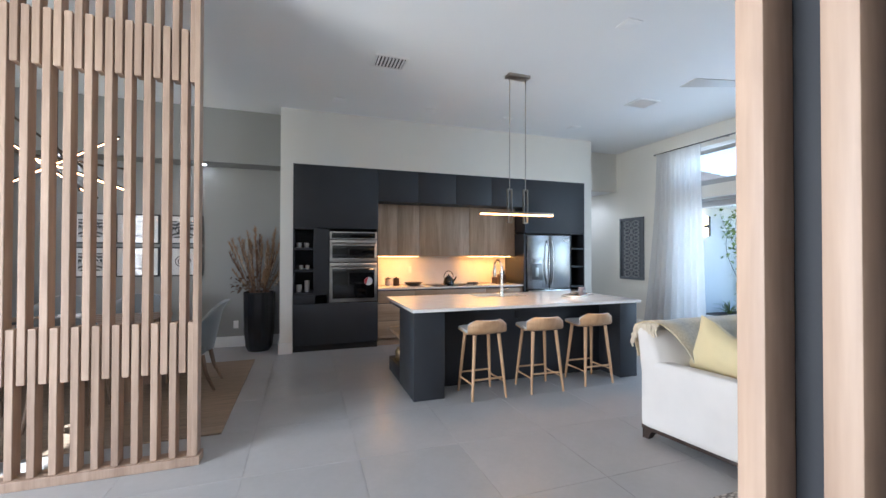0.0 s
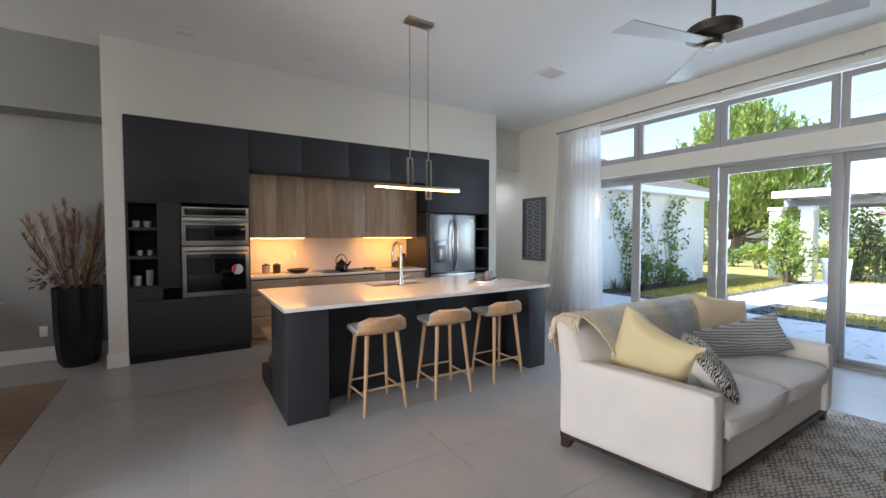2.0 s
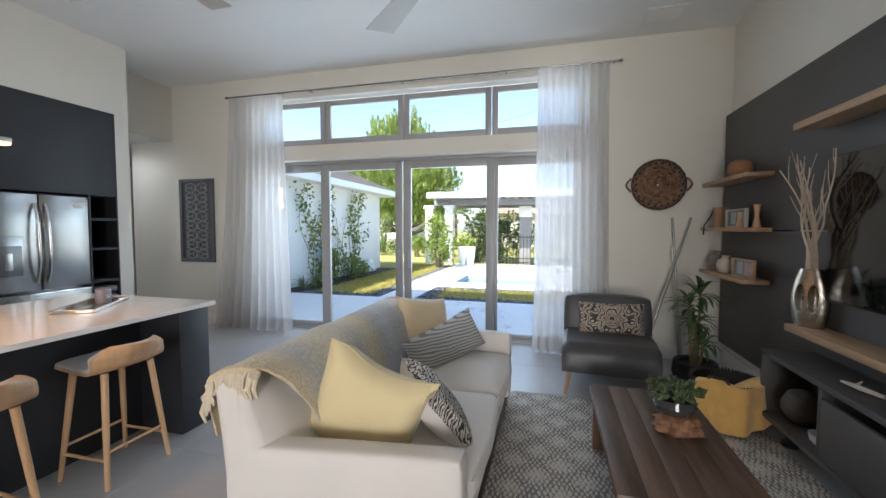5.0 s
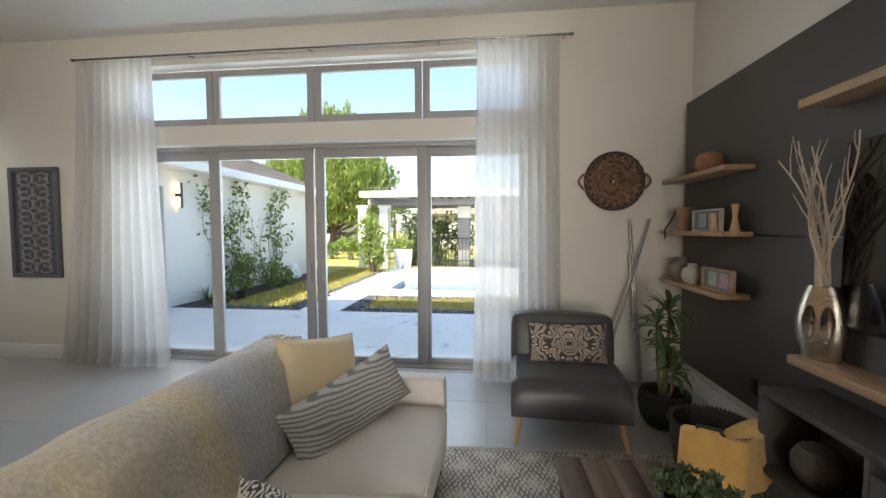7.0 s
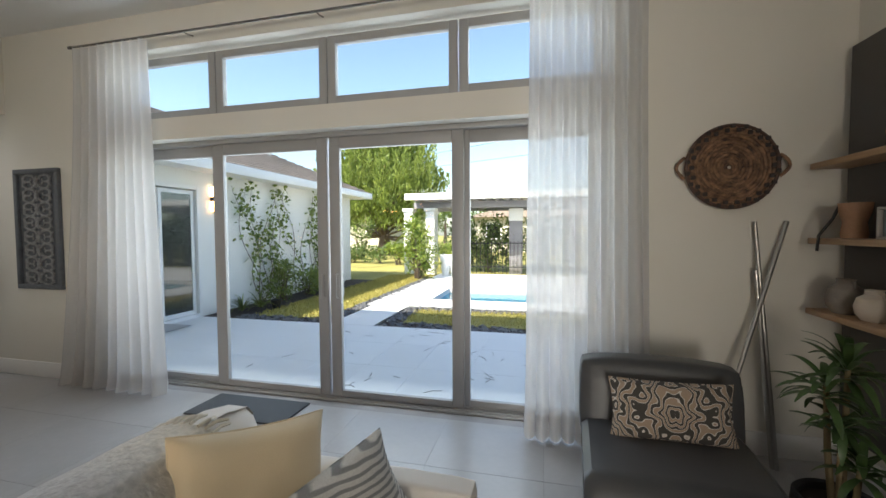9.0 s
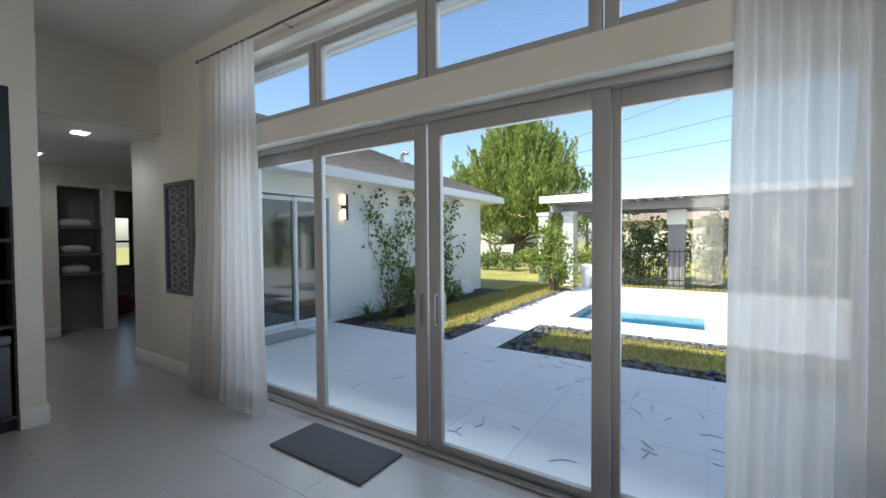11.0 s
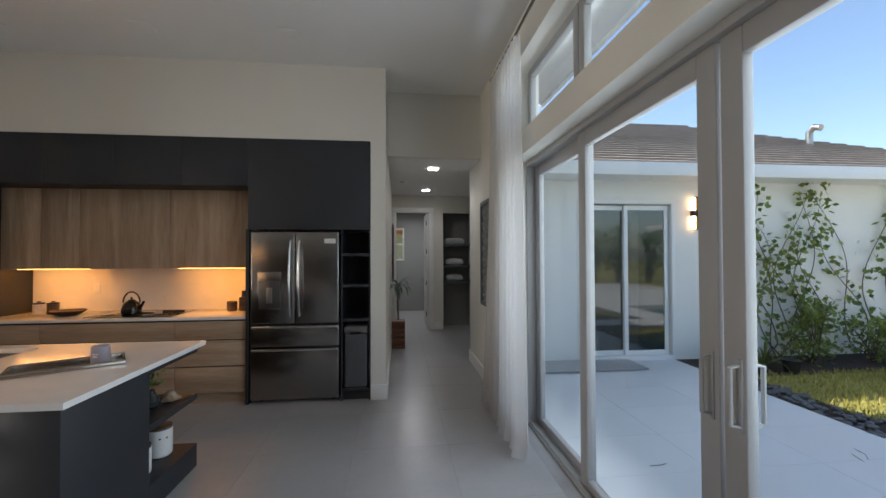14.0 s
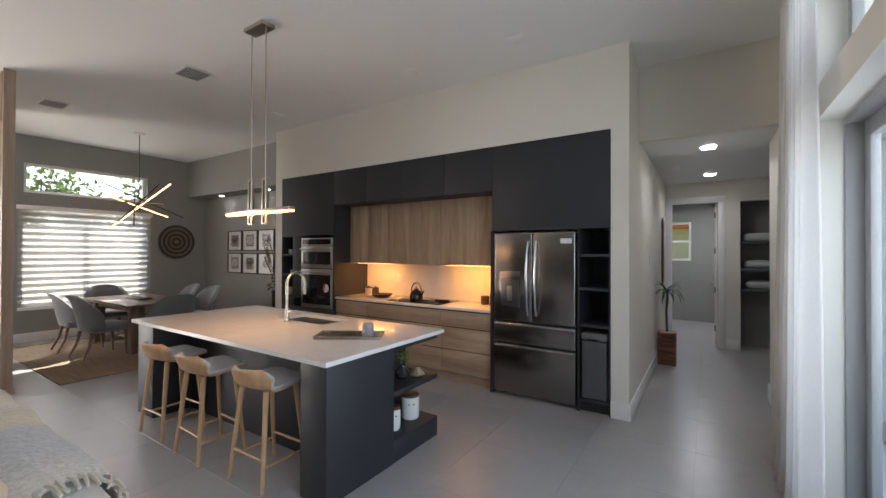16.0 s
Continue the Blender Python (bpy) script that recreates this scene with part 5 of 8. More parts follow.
    def shell(u, w, k):
        z = w * 0.38
        half = (0.066 + 0.04 * math.sin(math.pi * min(1, (w * 0.9 + 0.1))) ** 0.8) * (1 - 0.12 * w ** 3)
        x = (u - 0.5) * 2 * half
        d = 0.055 * max(0.05, 1 - (abs(u - 0.5) * 2) ** 3) ** 0.5 * (0.55 + 0.45 * math.sin(math.pi * (0.15 + 0.75 * w)))
        for cx in (-0.036, 0.036):
            e = ((x - cx) / 0.026) ** 2 + ((z - 0.19) / 0.085) ** 2
            if e < 1 and k:
                d -= 0.05 * (1 - e) ** 0.5
        return Vector((5.30 - x, 0.128 + (d if k else -d * 0.8), 0.8075 + z))
    turn = pose(5.30, 0.128, 0, 0, 0, 38) @ pose(-5.30, -0.128, 0)
    part("body", slab(shell, 44, 50, m=turn), silver, v)
    part("hole", lathe([(0.022, 0), (0.022, 0.002)], 20, m=turn @ pose(5.336, 0.133, 0.977, 90)), BLACK_GLASS, v)
    br = thing("dried_branches", "bare pale curly branches standing in the silver vase", "branches", (5.30, 0.14, 1.177))
    pale = material("peeled_branch", (0.58, 0.48, 0.36), 0.7, var=0.15, scale=20, bump=0.3)
    rnd = random.Random(11)
    for k in range(9):
        a = rnd.uniform(0, 6.28)
        tip = (rnd.uniform(-0.17, 0.2), rnd.uniform(-0.05, 0.10), rnd.uniform(0.55, 0.90))
        w1, w2 = rnd.uniform(0.03, 0.06), rnd.uniform(5, 9)
        pts, rad = [], []
        for j in range(18):
            f = j / 17
            s = f ** 1.7
            pts.append((5.30 + tip[0] * s + w1 * math.sin(a + w2 * f) * (0.25 + f * 0.6), 0.128 + tip[1] * s + w1 * 0.5 * math.cos(a + w2 * f), 1.065 + tip[2] * f))
            rad.append(0.0105 * (1 - 0.68 * f))
        bm = tube(pts, rad, 7)
        for j in (9, 12, 15):
            o = Vector(pts[j])
            q = Vector((rnd.uniform(-0.09, 0.09), rnd.uniform(-0.03, 0.05), rnd.uniform(0.10, 0.2)))
            tube([o, o + q * 0.5 + Vector((0.01, 0, 0)), o + q], [rad[j] * 0.7, rad[j] * 0.5, 0.0015], 6, bm)
        part("branch", bm, pale, br)
    # what stands on the three shelves
    terracotta = material("woven_reed", (0.30, 0.14, 0.07), 0.75, var=0.35, scale=40, fine=120, bump=0.6)
    o = thing("reed_pot", "round woven reed pot on the top shelf", "pot", (6.45, 0.11, 1.911))
    part("pot", lathe([(0.05, 0), (0.09, 0.04), (0.10, 0.08), (0.085, 0.13), (0.045, 0.155), (0.04, 0.155), (0.075, 0.12), (0.002, 0.02)], 30, m=pose(6.45, 0.11, 1.911), wave=lambda a, z: 1 + 0.012 * math.sin(22 * a)), terracotta, o)
    part("twig", tube([(6.45, 0.11, 2.06), (6.51, 0.12, 2.075), (6.56, 0.13, 2.07)], 0.004, 6), terracotta, o)
    clay = material("brown_clay", (0.34, 0.19, 0.11), 0.8, var=0.2, scale=12, bump=0.3)
    o = thing("clay_vase", "brown clay vase with hanging dark twine", "vase", (6.80, 0.12, 1.456))
    part("vase", lathe([(0.055, 0), (0.06, 0.02), (0.052, 0.09), (0.07, 0.15), (0.075, 0.20), (0.066, 0.20), (0.06, 0.15), (0.002, 0.02)], 24, m=pose(6.80, 0.12, 1.456)), clay, o)
    part("twine", tube([(6.82, 0.18, 1.65), (6.84, 0.20, 1.57), (6.88, 0.245, 1.47), (6.89, 0.245, 1.38)], 0.008, 7), BLACK, o)
    silverframe = material("pale_frame", (0.45, 0.42, 0.38), 0.4, var=0.1)
    glassy = material("print_pale", (0.42, 0.46, 0.46), 0.15, var=0.1, scale=20)
    for x, z, mat in ((6.37, 1.4555, silverframe), (6.20, 1.0205, SHELF_OAK)):
        w, h = 0.40, 0.165
        o = thing("picture_frame", "double photo frame with two pale square prints", "picture frame", (x, 0.16, z), group="double photo frames")
        bm = box((x - w / 2, 0.14, z), (x + w / 2, 0.17, z + 0.014), 0.002)
        for q in ((x - w / 2, z + 0.014, x - w / 2 + 0.014, z + h), (x + w / 2 - 0.014, z + 0.014, x + w / 2, z + h), (x - w / 2 + 0.014, z + h - 0.014, x + w / 2 - 0.014, z + h)):
            box((q[0], 0.14, q[1]), (q[2], 0.17, q[3]), 0.002, bm)
        part("frame", bm, mat, o)
        part("mount", box((x - w / 2 + 0.014, 0.142, z + 0.014), (x + w / 2 - 0.014, 0.150, z + h - 0.014)), material("slate_mount", (0.16, 0.19, 0.2), 0.5), o)
        for s, m2 in ((0.075, glassy), (-0.075, material("print_rose", (0.5, 0.33, 0.35), 0.15, var=0.35, scale=30))):
            part("print", box((x + s - 0.055, 0.150, z + 0.03), (x + s + 0.055, 0.152, z + h - 0.03)), m2, o)
    o = thing("wood_candlestick", "small turned wooden candlestick on the shelf", "candlestick", (6.075, 0.12, 1.4555))
    part("candlestick", lathe([(0.034, 0), (0.03, 0.02), (0.014, 0.09), (0.018, 0.14), (0.026, 0.19), (0.024, 0.19), (0.001, 0.185)], 24, m=pose(6.075, 0.12, 1.4555)), ASH, o)
    o = thing("wood_candlestick", "small turned wooden candlestick before the photo frame", "candlestick", (6.17, 0.205, 1.4555))
    part("candlestick", lathe([(0.03, 0), (0.026, 0.02), (0.014, 0.07), (0.02, 0.13), (0.018, 0.13), (0.001, 0.125)], 24, m=pose(6.17, 0.205, 1.4555)), ASH, o)
    grey = material("grey_stoneware", (0.22, 0.19, 0.16), 0.75, var=0.2, scale=14, bump=0.3)
    for x, y, r, h, m2, lab in ((6.83, 0.13, 0.095, 0.20, grey, "dark stoneware jar with two small ears"), (6.62, 0.13, 0.082, 0.165, material("cream_stoneware", (0.52, 0.47, 0.40), 0.7, var=0.1), "cream stoneware jar with a narrow neck")):
        o = thing("stoneware_jar", lab, "jar", (x, y, 1.0205))
        part("jar", lathe([(r * 0.6, 0), (r * 0.9, h * 0.2), (r, h * 0.45), (r * 0.85, h * 0.72), (r * 0.42, h * 0.86), (r * 0.42, h * 0.95), (r * 0.5, h), (r * 0.4, h), (r * 0.3, h * 0.85), (0.002, h * 0.5)], 28, m=pose(x, y, 1.0205)), m2, o)
        for a in (-1, 1):
            part("ear", tube([(x + a * r * 0.4, y, 1.0205 + h * 0.93), (x + a * r * 0.72, y, 1.0205 + h * 0.9), (x + a * r * 0.8, y, 1.0205 + h * 0.72)], 0.008, 8), m2, o)


def corner():
    """What stands and hangs in the corner by the armchair."""
    b = thing("wall_basket", "round coiled brown basket hung on the wall with two handles", "basket", (7.09, 0.64, 1.92))
    coil = wood("coiled_palm", (0.05, 0.03, 0.022), (0.36, 0.20, 0.11), 0.7, "x", 2.0, contrast=1.3)
    rings = 13
    for k in range(rings):
        r = 0.012 + 0.265 * (k + 0.5) / rings
        pts = [(0, r * math.cos(a), r * math.sin(a)) for a in [2 * math.pi * j / 60 for j in range(61)]]
        dep = 7.085 - 0.045 * (k / rings) ** 3
        dark = k >= rings - 1
        part("coil", tube([(dep, 0.64 + p[1], 1.92 + p[2]) for p in pts], 0.0112, 8), material("basket_rim_brown", (0.10, 0.06, 0.045), 0.75, var=0.6, scale=30, fine=60) if dark else coil, b)
    rim = bmesh.new()
    for j in range(44):
        a = 2 * math.pi * j / 44
        rr = 0.262 if j % 2 else 0.235
        box((7.028, 0.64 + rr * math.cos(a) - 0.013, 1.92 + rr * math.sin(a) - 0.013), (7.050, 0.64 + rr * math.cos(a) + 0.013, 1.92 + rr * math.sin(a) + 0.013), 0.005, rim)
    tagged(part("rim_stitching", rim, material("dark_stitch", (0.05, 0.04, 0.038), 0.8), b, "dark zigzag rim stitching"), kind="stuff")
    for s in (-1, 1):
        part("handle", tube([(7.06, 0.64 + s * 0.275, 1.92 + z) for z in (-0.07,)] + [(7.05, 0.64 + s * (0.275 + 0.05 * math.sin(math.pi * k / 8)), 1.92 - 0.07 + 0.14 * k / 8) for k in range(1, 8)] + [(7.06, 0.64 + s * 0.275, 1.99)], 0.011, 8), coil, b)
    st = thing("metal_poles", "three crossed slim metal poles leaning on the wall", "ornament", (6.95, 0.5, 0))
    for a, c in (((6.92, 0.40, 0.0), (7.075, 0.49, 1.56)), ((6.79, 0.84, 0.0), (7.075, 0.31, 1.56)), ((6.93, 0.42, 0.0), (7.02, 0.50, 1.25))):
        part("pole", tube([a, c], 0.0135, 10), STEEL, st)
    # potted dracaena
    PX, PY = 6.22, 0.49
    p = thing("potted_plant", "leafy dracaena in a round dark pot", "potted plant", (PX, PY, 0))
    potm = material("dark_clay_pot", (0.028, 0.029, 0.032), 0.6, var=0.2, bump=0.1)
    part("pot", lathe([(0.12, 0), (0.165, 0.06), (0.185, 0.15), (0.175, 0.25), (0.165, 0.26), (0.15, 0.25), (0.16, 0.20), (0.002, 0.19)], 36, m=pose(PX, PY, 0)), potm, p)
    part("soil", lathe([(0.157, 0.0), (0.15, 0.012), (0.002, 0.016)], 24, m=pose(PX, PY, 0.203)), material("potting_soil", (0.025, 0.018, 0.013), 0.95, bump=0.8), p)
    green = material("dracaena_leaf", (0.06, 0.11, 0.035), 0.35, var=0.35, scale=12, bump=0.1)
    rnd = random.Random(5)
    heads = [(PX - 0.02, PY + 0.02, 0.62, 0.2), (PX + 0.05, PY - 0.04, 0.86, 0.24), (PX - 0.05, PY - 0.04, 0.45, 0.19), (PX + 0.02, PY + 0.06, 0.78, 0.22)]
    for hx, hy, hz, ln in heads:
        part("stem", tube([(PX + (hx - PX) * 0.4, PY + (hy - PY) * 0.4, 0.20), (PX + (hx - PX) * 0.8, PY + (hy - PY) * 0.8, hz * 0.6), (hx, hy, hz)], [0.016, 0.014, 0.011], 8), material("plant_stem", (0.22, 0.17, 0.09), 0.8, var=0.3, bump=PY), p)
        for k in range(24):
            a, el = k * 2.4 + rnd.uniform(-0.3, 0.3), rnd.uniform(-0.35, 1.25)
            L = ln * rnd.uniform(0.75, 1.15)
            bm = leaf_blade(L, 0.034, rnd.uniform(0.5, 1.1))
            part("leaf", bm_move(bm, pose(hx, hy, hz + rnd.uniform(-0.07, 0.02), 0, -math.degrees(el), math.degrees(a))), green, p)
    # basket with blanket
    k = thing("storage_basket", "dark woven basket beside the console", "basket", (5.55, 0.50, 0.012))
    weave = material("dark_seagrass", (0.035, 0.033, 0.032), 0.8, var=0.5, scale=40, fine=90, bump=0.8)
    part("body", lathe([(0.165, 0), (0.19, 0.05), (0.215, 0.2), (0.225, 0.34), (0.21, 0.34), (0.20, 0.2), (0.17, 0.03), (0.002, 0.02)], 48, m=pose(5.55, 0.50, 0.0005), wave=lambda a, z: 1 + 0.012 * math.sin(40 * a + 300 * z)), weave, k)
    rimb = bmesh.new()
    for j in range(60):
        a = 2 * math.pi * j / 60
        tube([(5.55 + 0.232 * math.cos(a), 0.50 + 0.232 * math.sin(a), 0.325), (5.55 + 0.222 * math.cos(a + 0.06), 0.50 + 0.222 * math.sin(a + 0.06), 0.352), (5.55 + 0.206 * math.cos(a + 0.1), 0.50 + 0.206 * math.sin(a + 0.1), 0.33)], 0.006, 5, rimb)
    tagged(part("rim_braid", rimb, weave, k), kind="stuff")
    part("handle", tube([(5.55 + 0.22 * math.cos(2.2), 0.5 + 0.22 * math.sin(2.2), 0.33), (5.55 + 0.24 * math.cos(2.4), 0.5 + 0.24 * math.sin(2.4), 0.40), (5.55 + 0.24 * math.cos(2.8), 0.5 + 0.24 * math.sin(2.8), 0.40), (5.55 + 0.22 * math.cos(3.0), 0.5 + 0.22 * math.sin(3.0), 0.33)], 0.01, 8), weave, k)
    bl = thing("folded_blanket", "mustard yellow blanket draped over the woven basket", "blanket", (5.45, 0.55, 0.1))

    def drape(u, v, s):
        a = radians(118) + u * radians(150)
        fold = 0.014 * math.sin(u * 15 + 2 * v) + 0.007 * math.sin(u * 31)
        if v < 0.34:
            f = v / 0.34
            r, z = 0.06 + 0.175 * f, 0.285 + 0.075 * math.sin(f * 1.5) + 0.02 * math.sin(u * 9)
        else:
            f = (v - 0.34) / 0.66
            r, z = 0.242 + 0.012 * f, 0.362 - 0.33 * f * (0.9 + 0.1 * math.sin(u * 5))
        r += fold * (0.4 + v) + (0.014 if s else 0)
        return Vector((5.55 + r * math.cos(a), 0.50 + r * math.sin(a), max(0.016, z + (0.012 if s and v < 0.34 else 0))))
    part("cloth", slab(drape, 64, 26), MUSTARD, bl)


def leaf_blade(L, w, droop, n=7):
    """A strap-like leaf along +x that arches over."""
    def fn(u, v, s):
        a = droop * u * u
        width = w * (math.sin(math.pi * min(1, u * 0.92 + 0.06)) ** 0.7 + 0.05)
        x = L * (u - 0.18 * a * u)
        return Vector((x, (v - 0.5) * width, L * (-0.45 * a * u) + 0.25 * abs(v - 0.5) * width + (0.0012 if s else 0)))
    return slab(fn, n, 2)


def bm_move(bm, m):
    bm.transform(m)
    return bm


living_room()


# ---- ceiling fixtures ----
def ceiling_vent(x, y, w, d, label):
    v = thing("ceiling_vent", label, "vent", (x, y, CH), group="ceiling vents")
    bm = bmesh.new()
    for a, b in (((x - w / 2, y - d / 2), (x + w / 2, y - d / 2 + 0.03)), ((x - w / 2, y + d / 2 - 0.03), (x + w / 2, y + d / 2)), ((x - w / 2, y - d / 2 + 0.03), (x - w / 2 + 0.03, y + d / 2 - 0.03)), ((x + w / 2 - 0.03, y - d / 2 + 0.03), (x + w / 2, y + d / 2 - 0.03))):
        box((*a, CH - 0.012), (*b, CH - 0.0005), 0.002, bm)
    part("frame", bm, TRIM, v)
    part("backing", box((x - w / 2 + 0.03, y - d / 2 + 0.03, CH - 0.004), (x + w / 2 - 0.03, y + d / 2 - 0.03, CH - 0.001)), BLACK, v)
    n = int((w - 0.06) / 0.034)
    for k in range(n):
        xx = x - w / 2 + 0.03 + (k + 0.5) * (w - 0.06) / n
        part("slat", box((-0.010, y - d / 2 + 0.03, -0.0012), (0.010, y + d / 2 - 0.03, 0.0012), 0, m=pose(xx, 0, CH - 0.013, 0, 40, 0)), TRIM, v)


for x, y, w, d in ((1.75, 4.78, 0.36, 0.30), (5.30, 4.82, 0.36, 0.30), (-0.80, 4.22, 0.36, 0.30), (6.65, 0.72, 0.30, 0.36)):
    ceiling_vent(x, y, w, d, "white slatted air vent in the ceiling")
for x, y in ((5.08, 6.05), (3.84, 6.06), (2.60, 6.08), (1.32, 6.10), (3.66, 3.34), (5.54, 3.43)):
    s = thing("downlight", "flush white square downlight in the ceiling, unlit", "downlight", (x, y, CH - 0.01), group="unlit ceiling downlights")
    part("trim", box((x - 0.085, y - 0.085, CH - 0.010), (x + 0.085, y + 0.085, CH - 0.0005), 0.004), TRIM, s)
    part("lens", box((x - 0.055, y - 0.055, CH - 0.013), (x + 0.055, y + 0.055, CH - 0.0095), 0.002), CEILING, s)


def ceiling_fan():
    f = thing("ceiling_fan", "three-blade ceiling fan with dark bronze motor at rest", "ceiling fan", (3.99, 2.31, 2.56))
    bronze = material("dark_bronze", (0.10, 0.085, 0.075), 0.32, 0.9, var=0.08, bump=0.02)
    x, y = 3.99, 2.31
    part("canopy", lathe([(0.03, 0), (0.065, 0.03), (0.07, 0.06)], 24, m=pose(x, y, CH - 0.061)), bronze, f)
    part("downrod", tube([(x, y, 2.70), (x, y, CH - 0.05)], 0.013, 12), bronze, f)
    part("motor", lathe([(0.05, 0), (0.12, 0.008), (0.148, 0.02), (0.148, 0.066), (0.135, 0.078), (0.03, 0.08), (0.02, 0.10)], 36, m=pose(x, y, 2.635)), bronze, f)
    part("hub", lathe([(0.035, 0), (0.05, 0.008), (0.05, 0.035), (0.04, 0.037)], 24, m=pose(x, y, 2.599)), bronze, f)
    part("light", lathe([(0.008, 0), (0.035, 0.008), (0.043, 0.02), (0.042, 0.024)], 24, m=pose(x, y, 2.576)), material("opal_glass", (0.75, 0.75, 0.73), 0.3), f)
    blade = material("blade_grey", (0.46, 0.45, 0.43), 0.35, var=0.06, scale=3)
    edge = material("blade_dark", (0.05, 0.05, 0.055), 0.4)
    for a in (43, 163, 282):
        def fn(u, v, s):
            w = 0.10 + 0.055 * u
            return Vector((0.06 + 0.60 * u, (v - 0.5) * w + (0.02 * u if v > 0.5 else 0), 2.618 - (v - 0.5) * 0.016 + (0.006 if s else 0)))
        b = part("blade", slab(fn, 8, 3, m=pose(x, y, 0, 0, 0, a)), blade, f)
        part("blade_iron", box((0.035, -0.02, 2.6225), (0.12, 0.02, 2.629), 0.003, m=pose(x, y, 0, 0, 0, a)), edge, b)


ceiling_fan()

# ---- kitchen counter and island things ----
def kitchen_things():
    k = thing("kettle", "black enamel stovetop kettle on the cooktop", "kettle", (3.22, 6.97, 0.911))
    body = material("black_enamel", (0.012, 0.011, 0.011), 0.12, var=0.1, bump=0.0)
    part("body", lathe([(0.075, 0), (0.09, 0.01), (0.092, 0.05), (0.075, 0.11), (0.045, 0.135), (0.035, 0.14)], 30, m=pose(3.22, 6.97, 0.911)), body, k)
    part("lid", lathe([(0.036, 0), (0.03, 0.012), (0.008, 0.016), (0.008, 0.022), (0.014, 0.03), (0.006, 0.04)], 20, m=pose(3.22, 6.97, 1.051)), body, k)
    part("spout", tube([(3.30, 6.96, 0.97), (3.335, 6.955, 1.01), (3.355, 6.952, 1.045)], [0.022, 0.014, 0.011], 12), body, k)
    part("handle", tube([(3.22 + 0.085 * math.cos(a), 6.97, 1.03 + 0.115 * math.sin(a)) for a in [math.pi * j / 12 for j in range(13)]], 0.007, 8), body, k)
    b = thing("fruit_bowl", "wide dark woven bowl on the worktop", "bowl", (2.60, 6.98, 0.9025))
    part("bowl", lathe([(0.06, 0), (0.10, 0.012), (0.155, 0.055), (0.148, 0.058), (0.095, 0.02), (0.002, 0.014)], 34, m=pose(2.60, 6.98, 0.9025), wave=lambda a, z: 1 + 0.02 * math.sin(18 * a)), material("dark_basketry", (0.055, 0.035, 0.025), 0.7, var=0.7, scale=40, bump=0.5), b)
    for x, lab, m2 in ((2.20, "white patterned ceramic canister on the worktop", material("canister_white", (0.6, 0.56, 0.52), 0.4, var=0.25, scale=30)), (2.34, "small dark metal canister on the worktop", material("canister_dark", (0.12, 0.09, 0.07), 0.35, 0.5))):
        c = thing("canister", lab, "canister", (x, 7.12, 0.9025))
        part("body", lathe([(0.05, 0), (0.052, 0.004), (0.052, 0.11), (0.048, 0.112)], 26, m=pose(x, 7.12, 0.9025)), m2, c)
        part("lid", lathe([(0.051, 0), (0.053, 0.012), (0.02, 0.018), (0.012, 0.03)], 24, m=pose(x, 7.12, 1.0145)), BLACK, c)
    g = thing("pepper_mill", "dark grinder lying on the cooktop", "grinder", (3.66, 6.95, 0.93))
    part("body", tube([(3.56, 6.93, 0.930), (3.62, 6.94, 0.930), (3.70, 6.95, 0.930), (3.76, 6.96, 0.930)], [0.019, 0.016, 0.019, 0.014], 14), BLACK, g)
    c = thing("knife_block", "dark wooden utensil block beside the refrigerator", "knife block", (4.33, 7.16, 0.9025))
    part("block", box((4.27, 7.09, 0.903), (4.39, 7.23, 1.06), 0.006), WALNUT, c)
    for j in range(4):
        part("knife_handle", box((4.285 + 0.025 * j, 7.13, 1.06), (4.302 + 0.025 * j, 7.16, 1.13), 0.004), BLACK, c)
    c = thing("wood_canister", "round wooden canister beside the knife block", "canister", (4.18, 7.14, 0.9025))
    part("body", lathe([(0.05, 0), (0.055, 0.01), (0.055, 0.10), (0.05, 0.11), (0.01, 0.115)], 24, m=pose(4.18, 7.14, 0.9025)), WALNUT, c)
    # tray and candle
    t = thing("serving_tray", "rectangular silver tray with raised rim on the island", "tray", (4.21, 4.80, ITOP), 33)
    tray = material("worn_silver_tray", (0.42, 0.38, 0.34), 0.25, 1.0, var=0.25, scale=10)
    part("plate", box((-0.24, -0.105, 0.001), (0.24, 0.105, 0.006), 0.002), tray, t, world=False)
    bm = tube([(-0.25, -0.115, 0.022), (0.25, -0.115, 0.022), (0.25, 0.115, 0.022), (-0.25, 0.115, 0.022), (-0.25, -0.115, 0.022)], 0.006, 8)
    for a, b in (((-0.25, -0.118), (0.25, -0.104)), ((-0.25, 0.104), (0.25, 0.118)), ((-0.25, -0.104), (-0.238, 0.104)), ((0.238, -0.104), (0.25, 0.104))):
        box((*a, 0.001), (*b, 0.022), 0.002, bm)
    part("rim", bm, tray, t, world=False)
    c = thing("candle_jar", "mauve ceramic candle jar on the tray", "candle", (4.33, 4.87, ITOP + 0.006))
    part("jar", lathe([(0.042, 0), (0.046, 0.006), (0.046, 0.095), (0.042, 0.098), (0.040, 0.085), (0.002, 0.08)], 28, m=pose(4.33, 4.87, ITOP + 0.006)), material("mauve_ceramic", (0.34, 0.30, 0.33), 0.45, var=0.08), c)
    bars = bmesh.new()
    for z, w in ((0.055, 0.03), (0.045, 0.022), (0.038, 0.026)):
        box((4.33 - w / 2, 4.87 - 0.0475, ITOP + 0.006 + z), (4.33 + w / 2, 4.87 - 0.0455, ITOP + 0.006 + z + 0.004), 0, bars)
    part("label_bar", bars, TRIM, c)
    # things on the open end shelves of the island
    white = material("white_glazed_ceramic", (0.74, 0.73, 0.70), 0.25, var=0.03)
